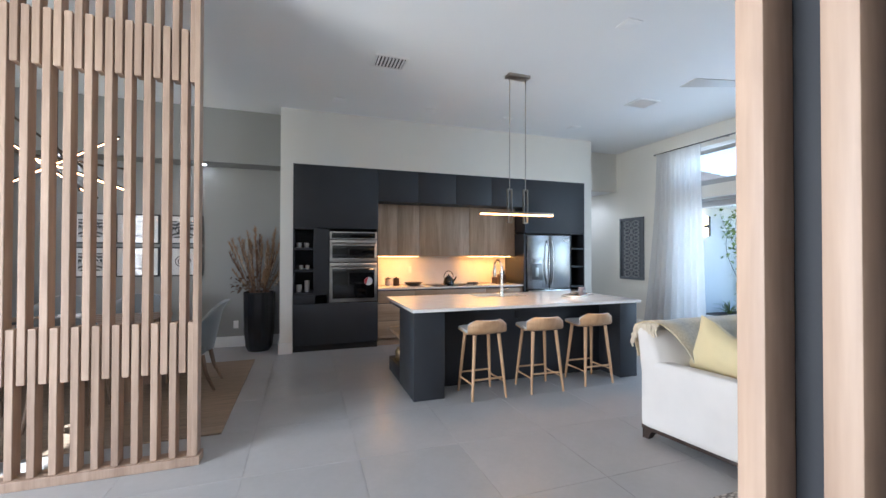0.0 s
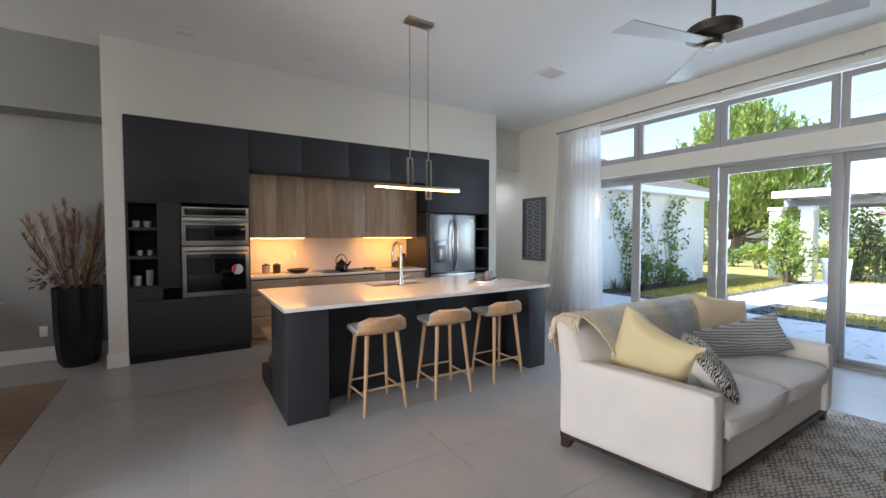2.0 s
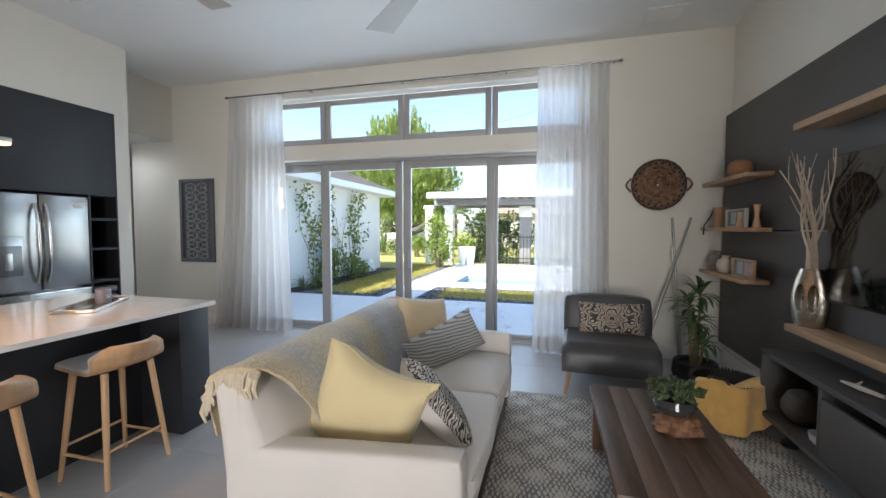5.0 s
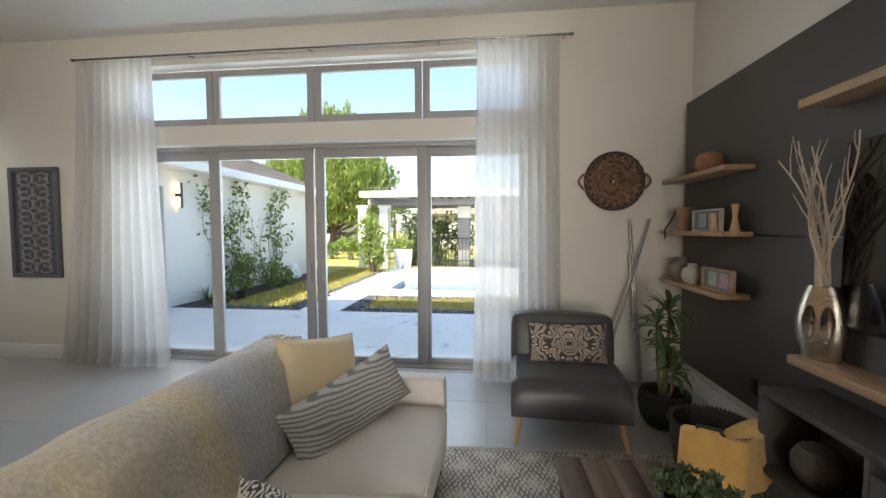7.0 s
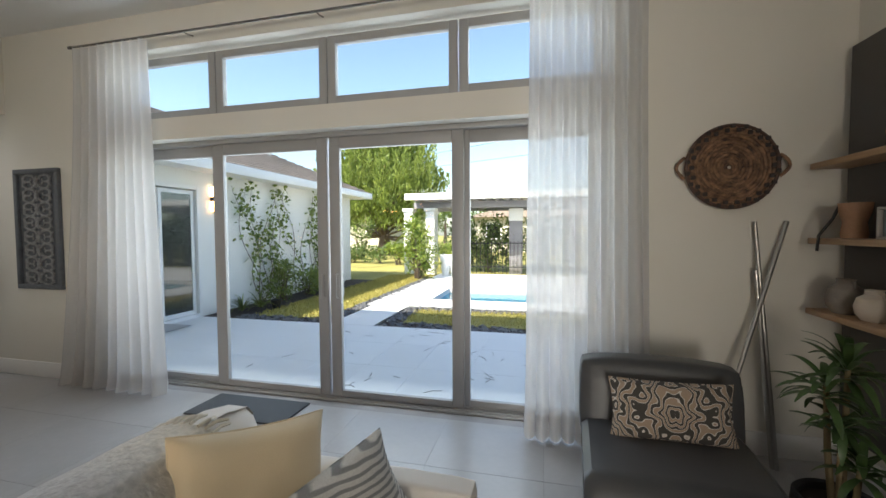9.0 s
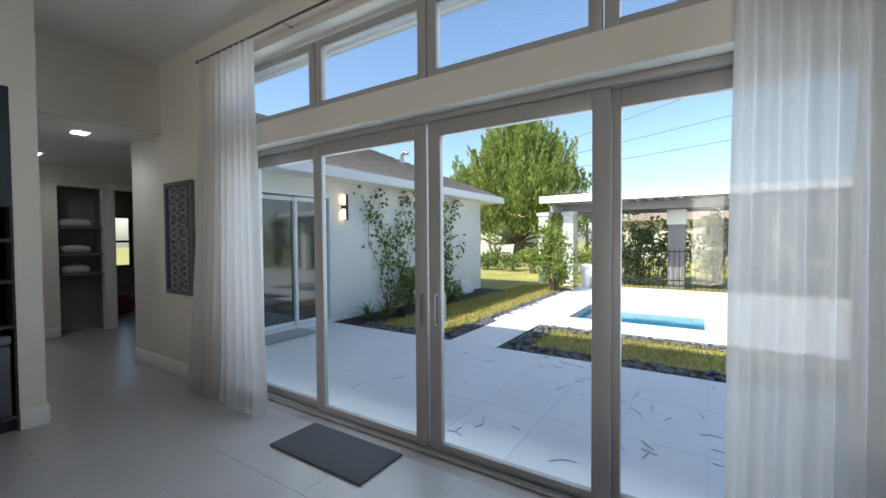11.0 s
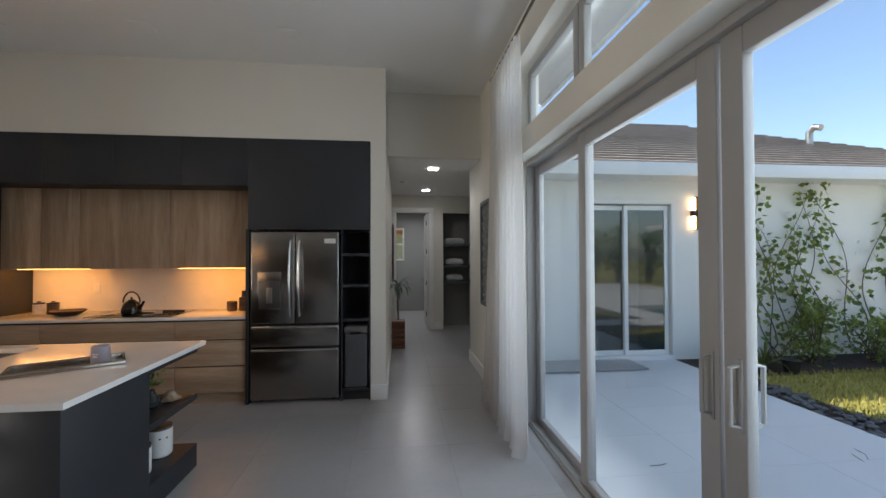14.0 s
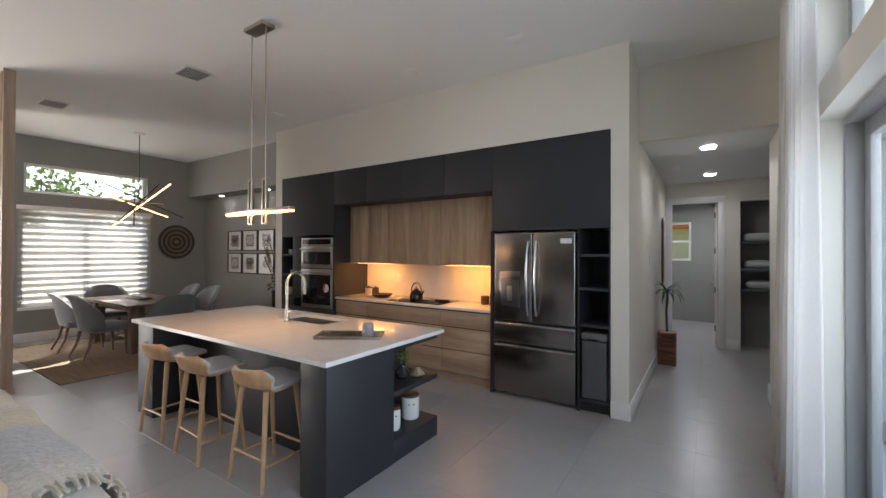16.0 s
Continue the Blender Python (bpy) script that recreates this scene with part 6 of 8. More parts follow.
    for x, y, r, h in ((4.44, 5.27, 0.075, 0.185), (4.47, 5.02, 0.052, 0.165)):
        c = thing("ceramic_canister", "white ceramic canister with wooden lid and dotted face", "canister", (x, y, 0.166), group="dotted canisters")
        part("body", lathe([(r * 0.8, 0), (r * 0.97, 0.012), (r, 0.03), (r, h - 0.01), (r * 0.96, h)], 30, m=pose(x, y, 0.166)), white, c)
        part("lid", lathe([(r * 0.97, 0), (r * 0.97, 0.018), (r * 0.9, 0.02)], 28, m=pose(x, y, 0.166 + h)), WALNUT, c)
        for a in (-62, -30):
            part("dot", lathe([(0.007, 0), (0.005, 0.003)], 10, m=pose(x, y, 0.166 + h * 0.72, 0, 0, a) @ pose(r - 0.001, 0, 0, 0, 90, 0)), BLACK, c)
    v = thing("bud_vase", "small dark glass vase with green sprigs", "vase", (4.44, 5.16, 0.526))
    part("vase", lathe([(0.03, 0), (0.055, 0.02), (0.06, 0.05), (0.03, 0.09), (0.022, 0.11), (0.026, 0.12), (0.02, 0.12), (0.002, 0.06)], 24, m=pose(4.44, 5.16, 0.526)), material("dark_glass_vase", (0.03, 0.035, 0.035), 0.1, bump=0), v)
    rnd = random.Random(9)
    bm = bmesh.new()
    for j in range(46):
        a, e2 = rnd.uniform(0, 6.28), rnd.uniform(0.2, 1.3)
        merge(bm, leaf_blade(rnd.uniform(0.03, 0.055), 0.016, 0.6, 4), pose(4.44 + rnd.uniform(-0.05, 0.05), 5.16 + rnd.uniform(-0.05, 0.05), 0.66 + rnd.uniform(0, 0.10), 0, -math.degrees(e2), math.degrees(a)))
    tagged(part("sprig", bm, material("sprig_green", (0.10, 0.20, 0.04), 0.45, var=0.4), v, "fresh green leaves"), kind="stuff")
    w = thing("driftwood_piece", "small light driftwood piece on the island shelf", "driftwood", (4.50, 5.28, 0.526))
    part("wood", lathe([(0.03, 0), (0.055, 0.015), (0.05, 0.04), (0.02, 0.07), (0.005, 0.075)], 22, m=pose(4.50, 5.28, 0.526), wave=lambda a, z: 1 + 0.4 * noise.noise(Vector((math.cos(a) * 2, math.sin(a) * 2, z * 40)))), wood("pale_driftwood", (0.22, 0.14, 0.09), (0.42, 0.30, 0.2), 0.7, "x", 3), w)
    c = thing("brass_pot", "small brass pot on the island end shelf", "pot", (1.98, 5.2, 0.166))
    part("pot", lathe([(0.05, 0), (0.07, 0.03), (0.07, 0.11), (0.05, 0.14), (0.055, 0.15)], 24, m=pose(1.98, 5.2, 0.166)), material("dull_brass", (0.35, 0.25, 0.14), 0.35, 1.0), c)


kitchen_things()


# ---- carved panel by the hall ----
def carved_panel():
    y0, y1, z0, z1 = 6.56, 7.18, 0.93, 2.165
    p = thing("carved_panel", "carved grey wooden scrollwork panel on the wall", "wall art", (7.09, 6.92, 0.95))
    frame = material("slate_painted_wood", (0.11, 0.12, 0.135), 0.6, var=0.25, scale=20, bump=0.3)
    bm = bmesh.new()
    for a, b in (((y0, z0), (y1, z0 + 0.05)), ((y0, z1 - 0.05), (y1, z1)), ((y0, z0 + 0.05), (y0 + 0.05, z1 - 0.05)), ((y1 - 0.05, z0 + 0.05), (y1, z1 - 0.05))):
        box((7.060, a[0], a[1]), (7.099, b[0], b[1]), 0.006, bm)
    part("frame", bm, frame, p)
    part("backing", box((7.088, y0 + 0.05, z0 + 0.05), (7.098, y1 - 0.05, z1 - 0.05)), frame, p)
    pale = material("limewashed_carving", (0.27, 0.275, 0.28), 0.8, var=0.35, scale=30, bump=0.4)
    ym = (y0 + y1) / 2
    def bit(name, pts, rad, seg=6):
        part(name, tube(pts, rad, seg), pale, p, "pale limewashed carving")
    for row in range(8):
        zc = z0 + 0.12 + row * 0.1405
        for sx in (-1, 1):
            for sz in (-1, 1):
                pts = []
                for k in range(22):
                    a = k / 21 * 2.1 * math.pi
                    r = 0.088 * (1 - 0.62 * k / 21)
                    pts.append((7.078, ym + sx * (0.115 - r * math.cos(a)), zc + sz * (0.026 + r * math.sin(a) * 0.56)))
                bit("scroll", pts, [0.013 * (1 - 0.4 * k / 21) for k in range(22)])
            bit("leaf_carving", [(7.078, ym + sx * 0.20, zc - 0.05), (7.074, ym + sx * 0.175, zc), (7.078, ym + sx * 0.20, zc + 0.05)], [0.006, 0.014, 0.006])
        bit("bud_carving", [(7.078, ym, zc - 0.06), (7.072, ym, zc), (7.078, ym, zc + 0.06)], [0.007, 0.022, 0.007], 8)


carved_panel()

# ---- dining corner ----
DCHAIR = material("duck_egg_velvet", (0.138, 0.154, 0.160), 0.8, var=0.12, scale=6, fine=260, bump=0.15, sheen=0.5)
DARKOAK = wood("brown_oak_dining", (0.10, 0.062, 0.04), (0.27, 0.18, 0.12), 0.5, "z", 1.5, 0.05)


def dining_chair(at, rz):
    """A tub-backed upholstered chair; it faces +y."""
    c = thing("dining_chair", "grey upholstered dining chair with curved back and dark legs", "chair", at, rz, "chairs round the dining table")
    part("seat", soft_block((-0.24, -0.22, 0.36), (0.24, 0.26, 0.48), 0.02, 0.05, 10), DCHAIR, c, world=False)

    def back(u, v, s):
        a = (u - 0.5) * 2.5
        end = abs(u - 0.5) * 2
        r = 0.27 + 0.05 * v + (0.035 if s else -0.02)
        top = 0.52 * (1 - 0.42 * end ** 2.5)
        roll = 0.05 * max(0, v - 0.8) / 0.2
        return Vector((math.sin(a) * r, -math.cos(a) * r * 0.95 - 0.06 * v - roll + 0.02, 0.40 + v * top))
    part("backrest", slab(back, 22, 12), DCHAIR, c, world=False)
    for x, y, fx, fy in ((-0.2, 0.2, -0.21, 0.22), (0.2, 0.2, 0.21, 0.22), (-0.19, -0.2, -0.21, -0.32), (0.19, -0.2, 0.21, -0.32)):
        part("leg", tube([(fx, fy, 0), ((x + fx) / 2, (y + fy) / 2 + (0.02 if y < 0 else 0), 0.18), (x, y, 0.37)], [0.014, 0.02, 0.025], 10), DARKOAK, c, world=False)
    return c


def dining():
    r = thing("dining_rug", "flat woven brown jute rug under the dining table", "rug", (-1.3, 5.3, 0))
    jute = material("brown_jute", (0.27, 0.20, 0.14), 0.95, var=0.35, scale=3, fine=140, bump=0.6, stretch=(1, 12, 1))
    part("weave", slab(lambda u, v, s: Vector((-2.75 + 3.0 * u, 4.06 + 2.38 * v, 0.010 + 0.001 * noise.noise(Vector((u * 40, v * 40, 0))) if s else 0.0005)), 30, 30), jute, r)
    t = thing("dining_table", "brown oak dining table with thick block legs", "table", (-1.5, 5.45, 0.01))
    for k in range(6):
        part("plank", box((-2.42, 4.98 + k * 0.16 + 0.001, 0.715), (-0.58, 4.98 + (k + 1) * 0.16 - 0.001, 0.76), 0.003), wood("table_plank", (0.10, 0.062, 0.04), (0.27, 0.18, 0.12), 0.35, "x", 1.2, 0.08) if k == 0 else bpy.data.materials["table_plank"], t)
    for x in (-2.30, -0.83):
        for y in (5.08, 5.66):
            part("leg", box((x, y, 0.011), (x + 0.14, y + 0.14, 0.714), 0.006), DARKOAK, t)
    part("apron", box((-2.2, 5.12, 0.62), (-0.8, 5.15, 0.714), 0.003), DARKOAK, t)
    part("apron", box((-2.2, 5.73, 0.62), (-0.8, 5.76, 0.714), 0.003), DARKOAK, t)
    for at, rz in (((-0.33, 5.42, 0.011), 90), ((-1.05, 4.85, 0.011), 6), ((-1.85, 4.82, 0.011), -4), ((-1.05, 6.12, 0.011), 180), ((-1.85, 6.15, 0.011), 176), ((-2.62, 5.45, 0.011), -90)):
        dining_chair(at, rz)
    d = thing("table_decor", "low dark tray with pale pieces on the dining table", "tray", (-1.5, 5.46, 0.76))
    part("tray", box((-1.75, 5.36, 0.7605), (-1.2, 5.56, 0.785), 0.008), BLACK, d)
    for k in range(4):
        part("pebble", lathe([(0.02, 0), (0.04, 0.02), (0.03, 0.045), (0.005, 0.05)], 14, m=pose(-1.66 + 0.13 * k, 5.46, 0.785)), TRIM, d)
    # chandelier of crossed bars
    c = thing("chandelier", "sputnik chandelier of crossed dark bars with glowing edges", "chandelier", (-1.45, 5.44, 2.0))
    metal = material("chandelier_bronze", (0.08, 0.065, 0.05), 0.4, 0.8)
    part("canopy", lathe([(0.075, 0), (0.08, 0.02), (0.08, 0.025)], 24, m=pose(-1.45, 5.44, CH - 0.026)), TRIM, c)
    part("stem", tube([(-1.45, 5.44, 2.35), (-1.45, 5.44, CH - 0.02)], 0.006, 8), metal, c)
    mid = Vector((-1.45, 5.44, 2.36))
    for k, (dx, dy, dz, lit) in enumerate(((0.62, -0.22, -0.42, 1), (0.55, 0.25, -0.20, 1), (0.45, 0.3, 0.40, 1), (0.66, 0.2, -0.05, 0), (-0.35, 0.45, 0.42, 0), (-0.2, -0.5, 0.25, 0))):
        w = Vector((dx, dy, dz)).normalized() * 0.62
        o = mid + Vector((0.03 * (k - 2.5), 0.04 * ((k % 3) - 1), 0.02 * k - 0.05))
        bar = part("bar", tube([o - w, o + w], 0.011, 8), metal, c)
        if lit:
            part("diffuser", tube([o - w * 0.97 - Vector((0, 0, 0.011)), o + w * 0.97 - Vector((0, 0, 0.011))], 0.009, 8), bpy.data.materials.get("chandelier_led") or glow("chandelier_led", (1.0, 0.42, 0.16), 6), bar)
    # windows with zebra blind
    for i, (u0, u1, z0, z1) in enumerate((DWIN, DTOP)):
        w = thing("window_%d" % (i + 5), "white framed dining window" if i else "wide white framed dining window behind a blind", "window", (XD, (u0 + u1) / 2, z0), kind="structure")
        x = XD - 0.11
        for a, b in (((u0, z0), (u0 + 0.05, z1)), ((u1 - 0.05, z0), (u1, z1)), ((u0 + 0.05, z0), (u1 - 0.05, z0 + 0.05)), ((u0 + 0.05, z1 - 0.05), (u1 - 0.05, z1))):
            part("frame_bar", box((x - 0.03, a[0], a[1]), (x + 0.03, b[0], b[1]), 0.004), TRIM, w)
        g = part("pane", box((x - 0.004, u0 + 0.04, z0 + 0.04), (x + 0.004, u1 - 0.04, z1 - 0.04)), CLEAR, w)
        g.visible_shadow = False
        if i == 0:
            part("mullion", box((x - 0.03, 5.27, z0 + 0.05), (x + 0.03, 5.33, z1 - 0.05), 0.004), TRIM, w)
    b = thing("roller_blind", "white zebra blind of solid and sheer bands", "blind", (XD + 0.03, 5.30, 0.58))
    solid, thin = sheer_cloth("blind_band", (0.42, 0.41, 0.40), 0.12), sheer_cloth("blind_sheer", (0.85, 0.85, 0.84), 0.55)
    part("head_rail", box((XD + 0.002, 4.31, 2.27), (XD + 0.07, 6.29, 2.34), 0.01), TRIM, b)
    n = 15
    for k in range(n):
        z = 0.60 + (2.27 - 0.60) * k / n
        s = (2.27 - 0.60) / n
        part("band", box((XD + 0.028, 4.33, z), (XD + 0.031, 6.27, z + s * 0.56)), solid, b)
        part("sheer_band", box((XD + 0.029, 4.33, z + s * 0.56), (XD + 0.030, 6.27, z + s)), thin, b)
    part("bottom_rail", box((XD + 0.02, 4.33, 0.545), (XD + 0.04, 6.27, 0.60), 0.005), TRIM, b)
    # round woven plate on the wall
    m = thing("wall_medallion", "round dark woven wall plate with ringed pattern", "wall art", (XD + 0.01, 6.76, 1.77))
    rust, pale = material("woven_dark", (0.055, 0.05, 0.045), 0.8, var=0.4, scale=40), material("woven_tan", (0.22, 0.17, 0.13), 0.8, var=0.3, scale=40)
    for k in range(12):
        rr = 0.03 + 0.029 * k
        part("coil", tube([(XD + 0.02 + 0.002 * k, 6.76 + rr * math.cos(2 * math.pi * j / 48), 1.765 + rr * math.sin(2 * math.pi * j / 48)) for j in range(49)], 0.0155, 8), rust if k % 3 else pale, m)
    st = bmesh.new()
    for rr, cnt in ((0.30, 40), (0.21, 30)):
        for j in range(cnt):
            a = 2 * math.pi * j / cnt
            box((XD + 0.045, 6.76 + rr * math.cos(a) - 0.011, 1.765 + rr * math.sin(a) - 0.011), (XD + 0.062, 6.76 + rr * math.cos(a) + 0.011, 1.765 + rr * math.sin(a) + 0.011), 0.003, st)
    tagged(part("stitching", st, pale, m), kind="stuff")
    # six framed prints
    mount = material("picture_mount", (0.72, 0.71, 0.69), 0.6, var=0.02)
    ink = patterned("ink_print", (0.45, 0.44, 0.43), (0.03, 0.03, 0.03), "ikat", 5.0, cut=0.5, soft=0.2, rough=0.5)
    pg = pane_glass("picture_glass", (1, 1, 1), 1.0)
    for i, x in enumerate((-1.96, -1.40, -0.84)):
        for j, z in enumerate((1.10, 1.575)):
            w, h = 0.535, 0.43
            f = thing("picture_frame", "thin black frame with a black and white print", "picture", (x, YN - 0.02, z), group="six framed prints")
            bm = bmesh.new()
            for a, b2 in (((x - w / 2, z), (x + w / 2, z + 0.02)), ((x - w / 2, z + h - 0.02), (x + w / 2, z + h)), ((x - w / 2, z + 0.02), (x - w / 2 + 0.02, z + h - 0.02)), ((x + w / 2 - 0.02, z + 0.02), (x + w / 2, z + h - 0.02))):
                box((a[0], YN - 0.03, a[1]), (b2[0], YN - 0.001, b2[1]), 0.002, bm)
            part("frame", bm, BLACK, f)
            part("mount", box((x - w / 2 + 0.02, YN - 0.014, z + 0.02), (x + w / 2 - 0.02, YN - 0.006, z + h - 0.02)), mount, f)
            pm = bmesh.new()
            kind = (i + 2 * j) % 3
            part("print", box((x - 0.14, YN - 0.0155, z + 0.09), (x + 0.14, YN - 0.0142, z + h - 0.09)), mount if kind == 2 and j == 0 else ink, f)
            sp = tube([(x + (0.11 - 0.1 * k / 40) * math.cos(k * 0.45), YN - 0.018, z + h / 2 + (0.095 - 0.085 * k / 40) * math.sin(k * 0.45)) for k in range(41)], 0.006, 5)
            part("drawing", sp, BLACK if kind else mount, f)
            g = part("glass", box((x - w / 2 + 0.02, YN - 0.025, z + 0.02), (x + w / 2 - 0.02, YN - 0.023, z + h - 0.02)), pg, f)
            g.visible_shadow = False
    # tall planter with dried grasses
    p = thing("floor_planter", "tall black faceted planter in the corner", "planter", (0.24, 7.05, 0))
    part("pot", lathe([(0.15, 0), (0.185, 0.06), (0.21, 0.30), (0.22, 0.86), (0.215, 0.87), (0.20, 0.86), (0.195, 0.78), (0.002, 0.76)], 14, m=pose(0.24, 7.05, 0)), material("black_glazed_planter", (0.010, 0.011, 0.014), 0.22, var=0.2, bump=0.02), p, smooth=False)
    g = thing("dried_grasses", "tall dried pampas and brown stems in the planter", "dried flowers", (0.24, 7.05, 0.76))
    rnd = random.Random(21)
    plumes = [material("pampas_" + nm, c, 0.95, var=0.3, scale=20, bump=0.4) for nm, c in (("tan", (0.30, 0.19, 0.11)), ("cream", (0.58, 0.46, 0.33)), ("brown", (0.14, 0.08, 0.05)))]
    for k in range(52):
        a = rnd.uniform(0, 6.28)
        lean = rnd.uniform(0.02, 0.36)
        hgt = rnd.uniform(0.45, 1.18) * (1 - 0.5 * lean)
        base = Vector((0.24 + 0.08 * math.cos(a), 7.03 + 0.06 * math.sin(a), 0.78))
        tip = base + Vector((lean * math.cos(a) * 1.1, lean * math.sin(a) * 0.7 - 0.03, hgt))
        stem = tube([base, base.lerp(tip, 0.5) + Vector((0, 0, 0.02)), tip], [0.004, 0.003, 0.002], 5)
        kind = 1 if hgt < 0.7 and k % 3 == 0 else (2 if k % 5 == 0 else 0)
        f = part("stem", stem, plumes[2], g)
        bm = bmesh.new()
        ln = rnd.uniform(0.22, 0.42)
        way = (tip - base).normalized()
        for j in range(70):
            u = rnd.random()
            o = tip - way * ln * u
            r = 0.055 * math.sin(math.pi * min(1, u + 0.1)) + 0.006
            b2 = rnd.uniform(0, 6.28)
            d = Vector((math.cos(b2) * r, math.sin(b2) * r * 0.8, 0.05 + 0.03 * rnd.random()))
            s2 = Vector((-math.sin(b2), math.cos(b2), 0)) * 0.0055
            q = [bm.verts.new(o - s2), bm.verts.new(o + s2), bm.verts.new(o + d)]
            bm.faces.new(q)
        tagged(part("plume", bm, plumes[kind], f), kind="stuff")
    bm = bmesh.new()
    for k in range(70):
        a, q = rnd.uniform(0, 6.28), rnd.uniform(0.06, 0.30)
        merge(bm, leaf_blade(rnd.uniform(0.04, 0.09), 0.035, 0.8, 4), pose(0.20 + q * math.cos(a) * 1.1, 7.02 + q * math.sin(a) * 0.5, 0.88 + rnd.uniform(0, 0.22), rnd.uniform(-40, 40), rnd.uniform(-60, 40), math.degrees(a)))
    tagged(part("dry_leaf", bm, material("dry_dark_leaf", (0.10, 0.06, 0.035), 0.8, var=0.5), g, "curled dark dry leaves"), kind="stuff")
    o = thing("wall_outlet", "white outlet on the grey dining wall", "outlet", (-0.12, YN, 0.30))
    part("plate", box((-0.155, YN - 0.008, 0.28), (-0.085, YN - 0.0005, 0.40), 0.003), TRIM, o)
    for x in (-0.55, -2.2):
        s = thing("spotlight", "small lit downlight in the dining soffit", "downlight", (x, 7.22, 2.75), group="dining soffit spots")
        part("trim", lathe([(0.055, 0), (0.06, 0.008)], 24, m=pose(x, 7.22, 2.7515)), TRIM, s)
        part("lens", lathe([(0.04, 0), (0.042, 0.004)], 24, m=pose(x, 7.22, 2.7475)), COOL_GLOW, s)


dining()


# ---- hall ----
def hall():
    for x, y in ((6.55, 7.93), (6.57, 9.82)):
        s = thing("downlight", "small square lit downlight in the hall ceiling", "downlight", (x, y, HALL - 0.02), group="hall downlights")
        part("trim", box((x - 0.085, y - 0.085, HALL - 0.010), (x + 0.085, y + 0.085, HALL - 0.0005), 0.003), TRIM, s)
        part("lens", box((x - 0.065, y - 0.065, HALL - 0.020), (x + 0.065, y + 0.065, HALL - 0.0095), 0.003), COOL_GLOW, s)
    v = thing("return_vent", "small round smoke detector on the hall ceiling", "smoke detector", (6.15, 9.0, HALL))
    part("body", lathe([(0.05, 0), (0.06, 0.02), (0.06, 0.03)], 24, m=pose(6.15, 9.0, HALL - 0.0305)), TRIM, v)
    # door casings
    for x0, x1, y in ((HDOOR[0], HDOOR[1], 10.6), (HSIDE[0], HSIDE[1], 10.6)):
        bm = box((x0 - 0.10, y - 0.018, 0), (x0, y - 0.0005, 2.40), 0.004)
        box((x1, y - 0.018, 0), (x1 + 0.10, y - 0.0005, 2.40), 0.004, bm)
        box((x0 - 0.10, y - 0.018, 2.40), (x1 + 0.10, y - 0.0005, 2.50), 0.004, bm)
        setting("trim", bm, TRIM, "white painted door casing", "door trim")
    d = thing("door_5", "open white panelled door into the bathroom", "door", (6.67, 10.62, 0), kind="structure")
    part("leaf", box((6.64, 10.74, 0.01), (6.677, 11.48, 2.40), 0.003), TRIM, d)
    for z0, z1 in ((0.2, 1.0), (1.15, 2.25)):
        part("panel", box((6.636, 10.84, z0), (6.641, 11.38, z1), 0.002), TRIM, d)
    for z in (0.3, 0.95, 1.6, 2.2):
        part("hinge", box((6.631, 10.733, z - 0.05), (6.651, 10.742, z + 0.05), 0.002), DARK_STEEL, d)
    part("handle", tube([(6.639, 11.42, 1.0), (6.595, 11.42, 1.0), (6.59, 11.31, 1.0)], 0.009, 8), CHROME, d)
    # shelf niche
    dark = material("slate_niche_paint", (0.10, 0.115, 0.13), 0.6, var=0.06)
    for z in (0.95, 1.28, 1.72):
        s = thing("niche_shelf", "dark shelf in the hall niche", "shelf", (7.27, 10.85, z), group="niche shelves")
        part("board", box((6.972, 10.66, z), (7.568, 11.048, z + 0.035), 0.003), dark, s)
    for z, w in ((1.315, 0.2), (1.755, 0.22), (0.985, 0.18)):
        f = thing("folded_towel", "folded pale towel on a niche shelf", "towel", (7.26, 10.84, z), group="folded towels")
        part("towel", soft_block((7.26 - w, 10.74, z), (7.26 + w * 0.8, 10.98, z + 0.12), 0.02, 0.04, 8, wrinkle=0.008, seed=z), material("pale_towel", (0.5, 0.5, 0.5), 0.95, bump=0.5), f)
    # plant in a slatted wooden box
    p = thing("slatted_planter", "tall square planter of stacked red-brown slats", "planter", (6.06, 9.1, 0))
    part("liner", box((5.97, 8.99, 0.02), (6.15, 9.17, 0.44)), BLACK, p)
    redwood = wood("red_brown_slat", (0.10, 0.035, 0.02), (0.26, 0.11, 0.06), 0.5, "x", 2, 0.2)
    for k in range(7):
        z = 0.0 + 0.066 * k
        part("slat", box((5.95, 8.965, z), (6.17, 9.19, z + 0.056), 0.004), redwood, p)
    t = thing("hall_plant", "small palm-like plant with a bare stem", "plant", (6.06, 9.08, 0.44))
    part("stem", tube([(6.06, 9.08, 0.44), (6.05, 9.07, 0.75), (6.06, 9.08, 1.0)], [0.016, 0.014, 0.012], 8), material("palm_stem", (0.12, 0.09, 0.06), 0.8, bump=0.4), t)
    green = material("palm_green", (0.035, 0.075, 0.03), 0.4, var=0.3)
    rnd = random.Random(31)
    for k in range(22):
        a = k * 2.4
        e2 = rnd.uniform(-0.1, 1.0)
        part("leaf", bm_move(leaf_blade(rnd.uniform(0.24, 0.36), 0.035, rnd.uniform(0.8, 1.5)), pose(6.06, 9.08, 1.0 + rnd.uniform(-0.03, 0.05), 0, -math.degrees(e2), math.degrees(a))), green, t)
    h = thing("wall_hanging", "narrow dark wooden carving on the hall wall", "wall art", (5.935, 9.6, 1.0))
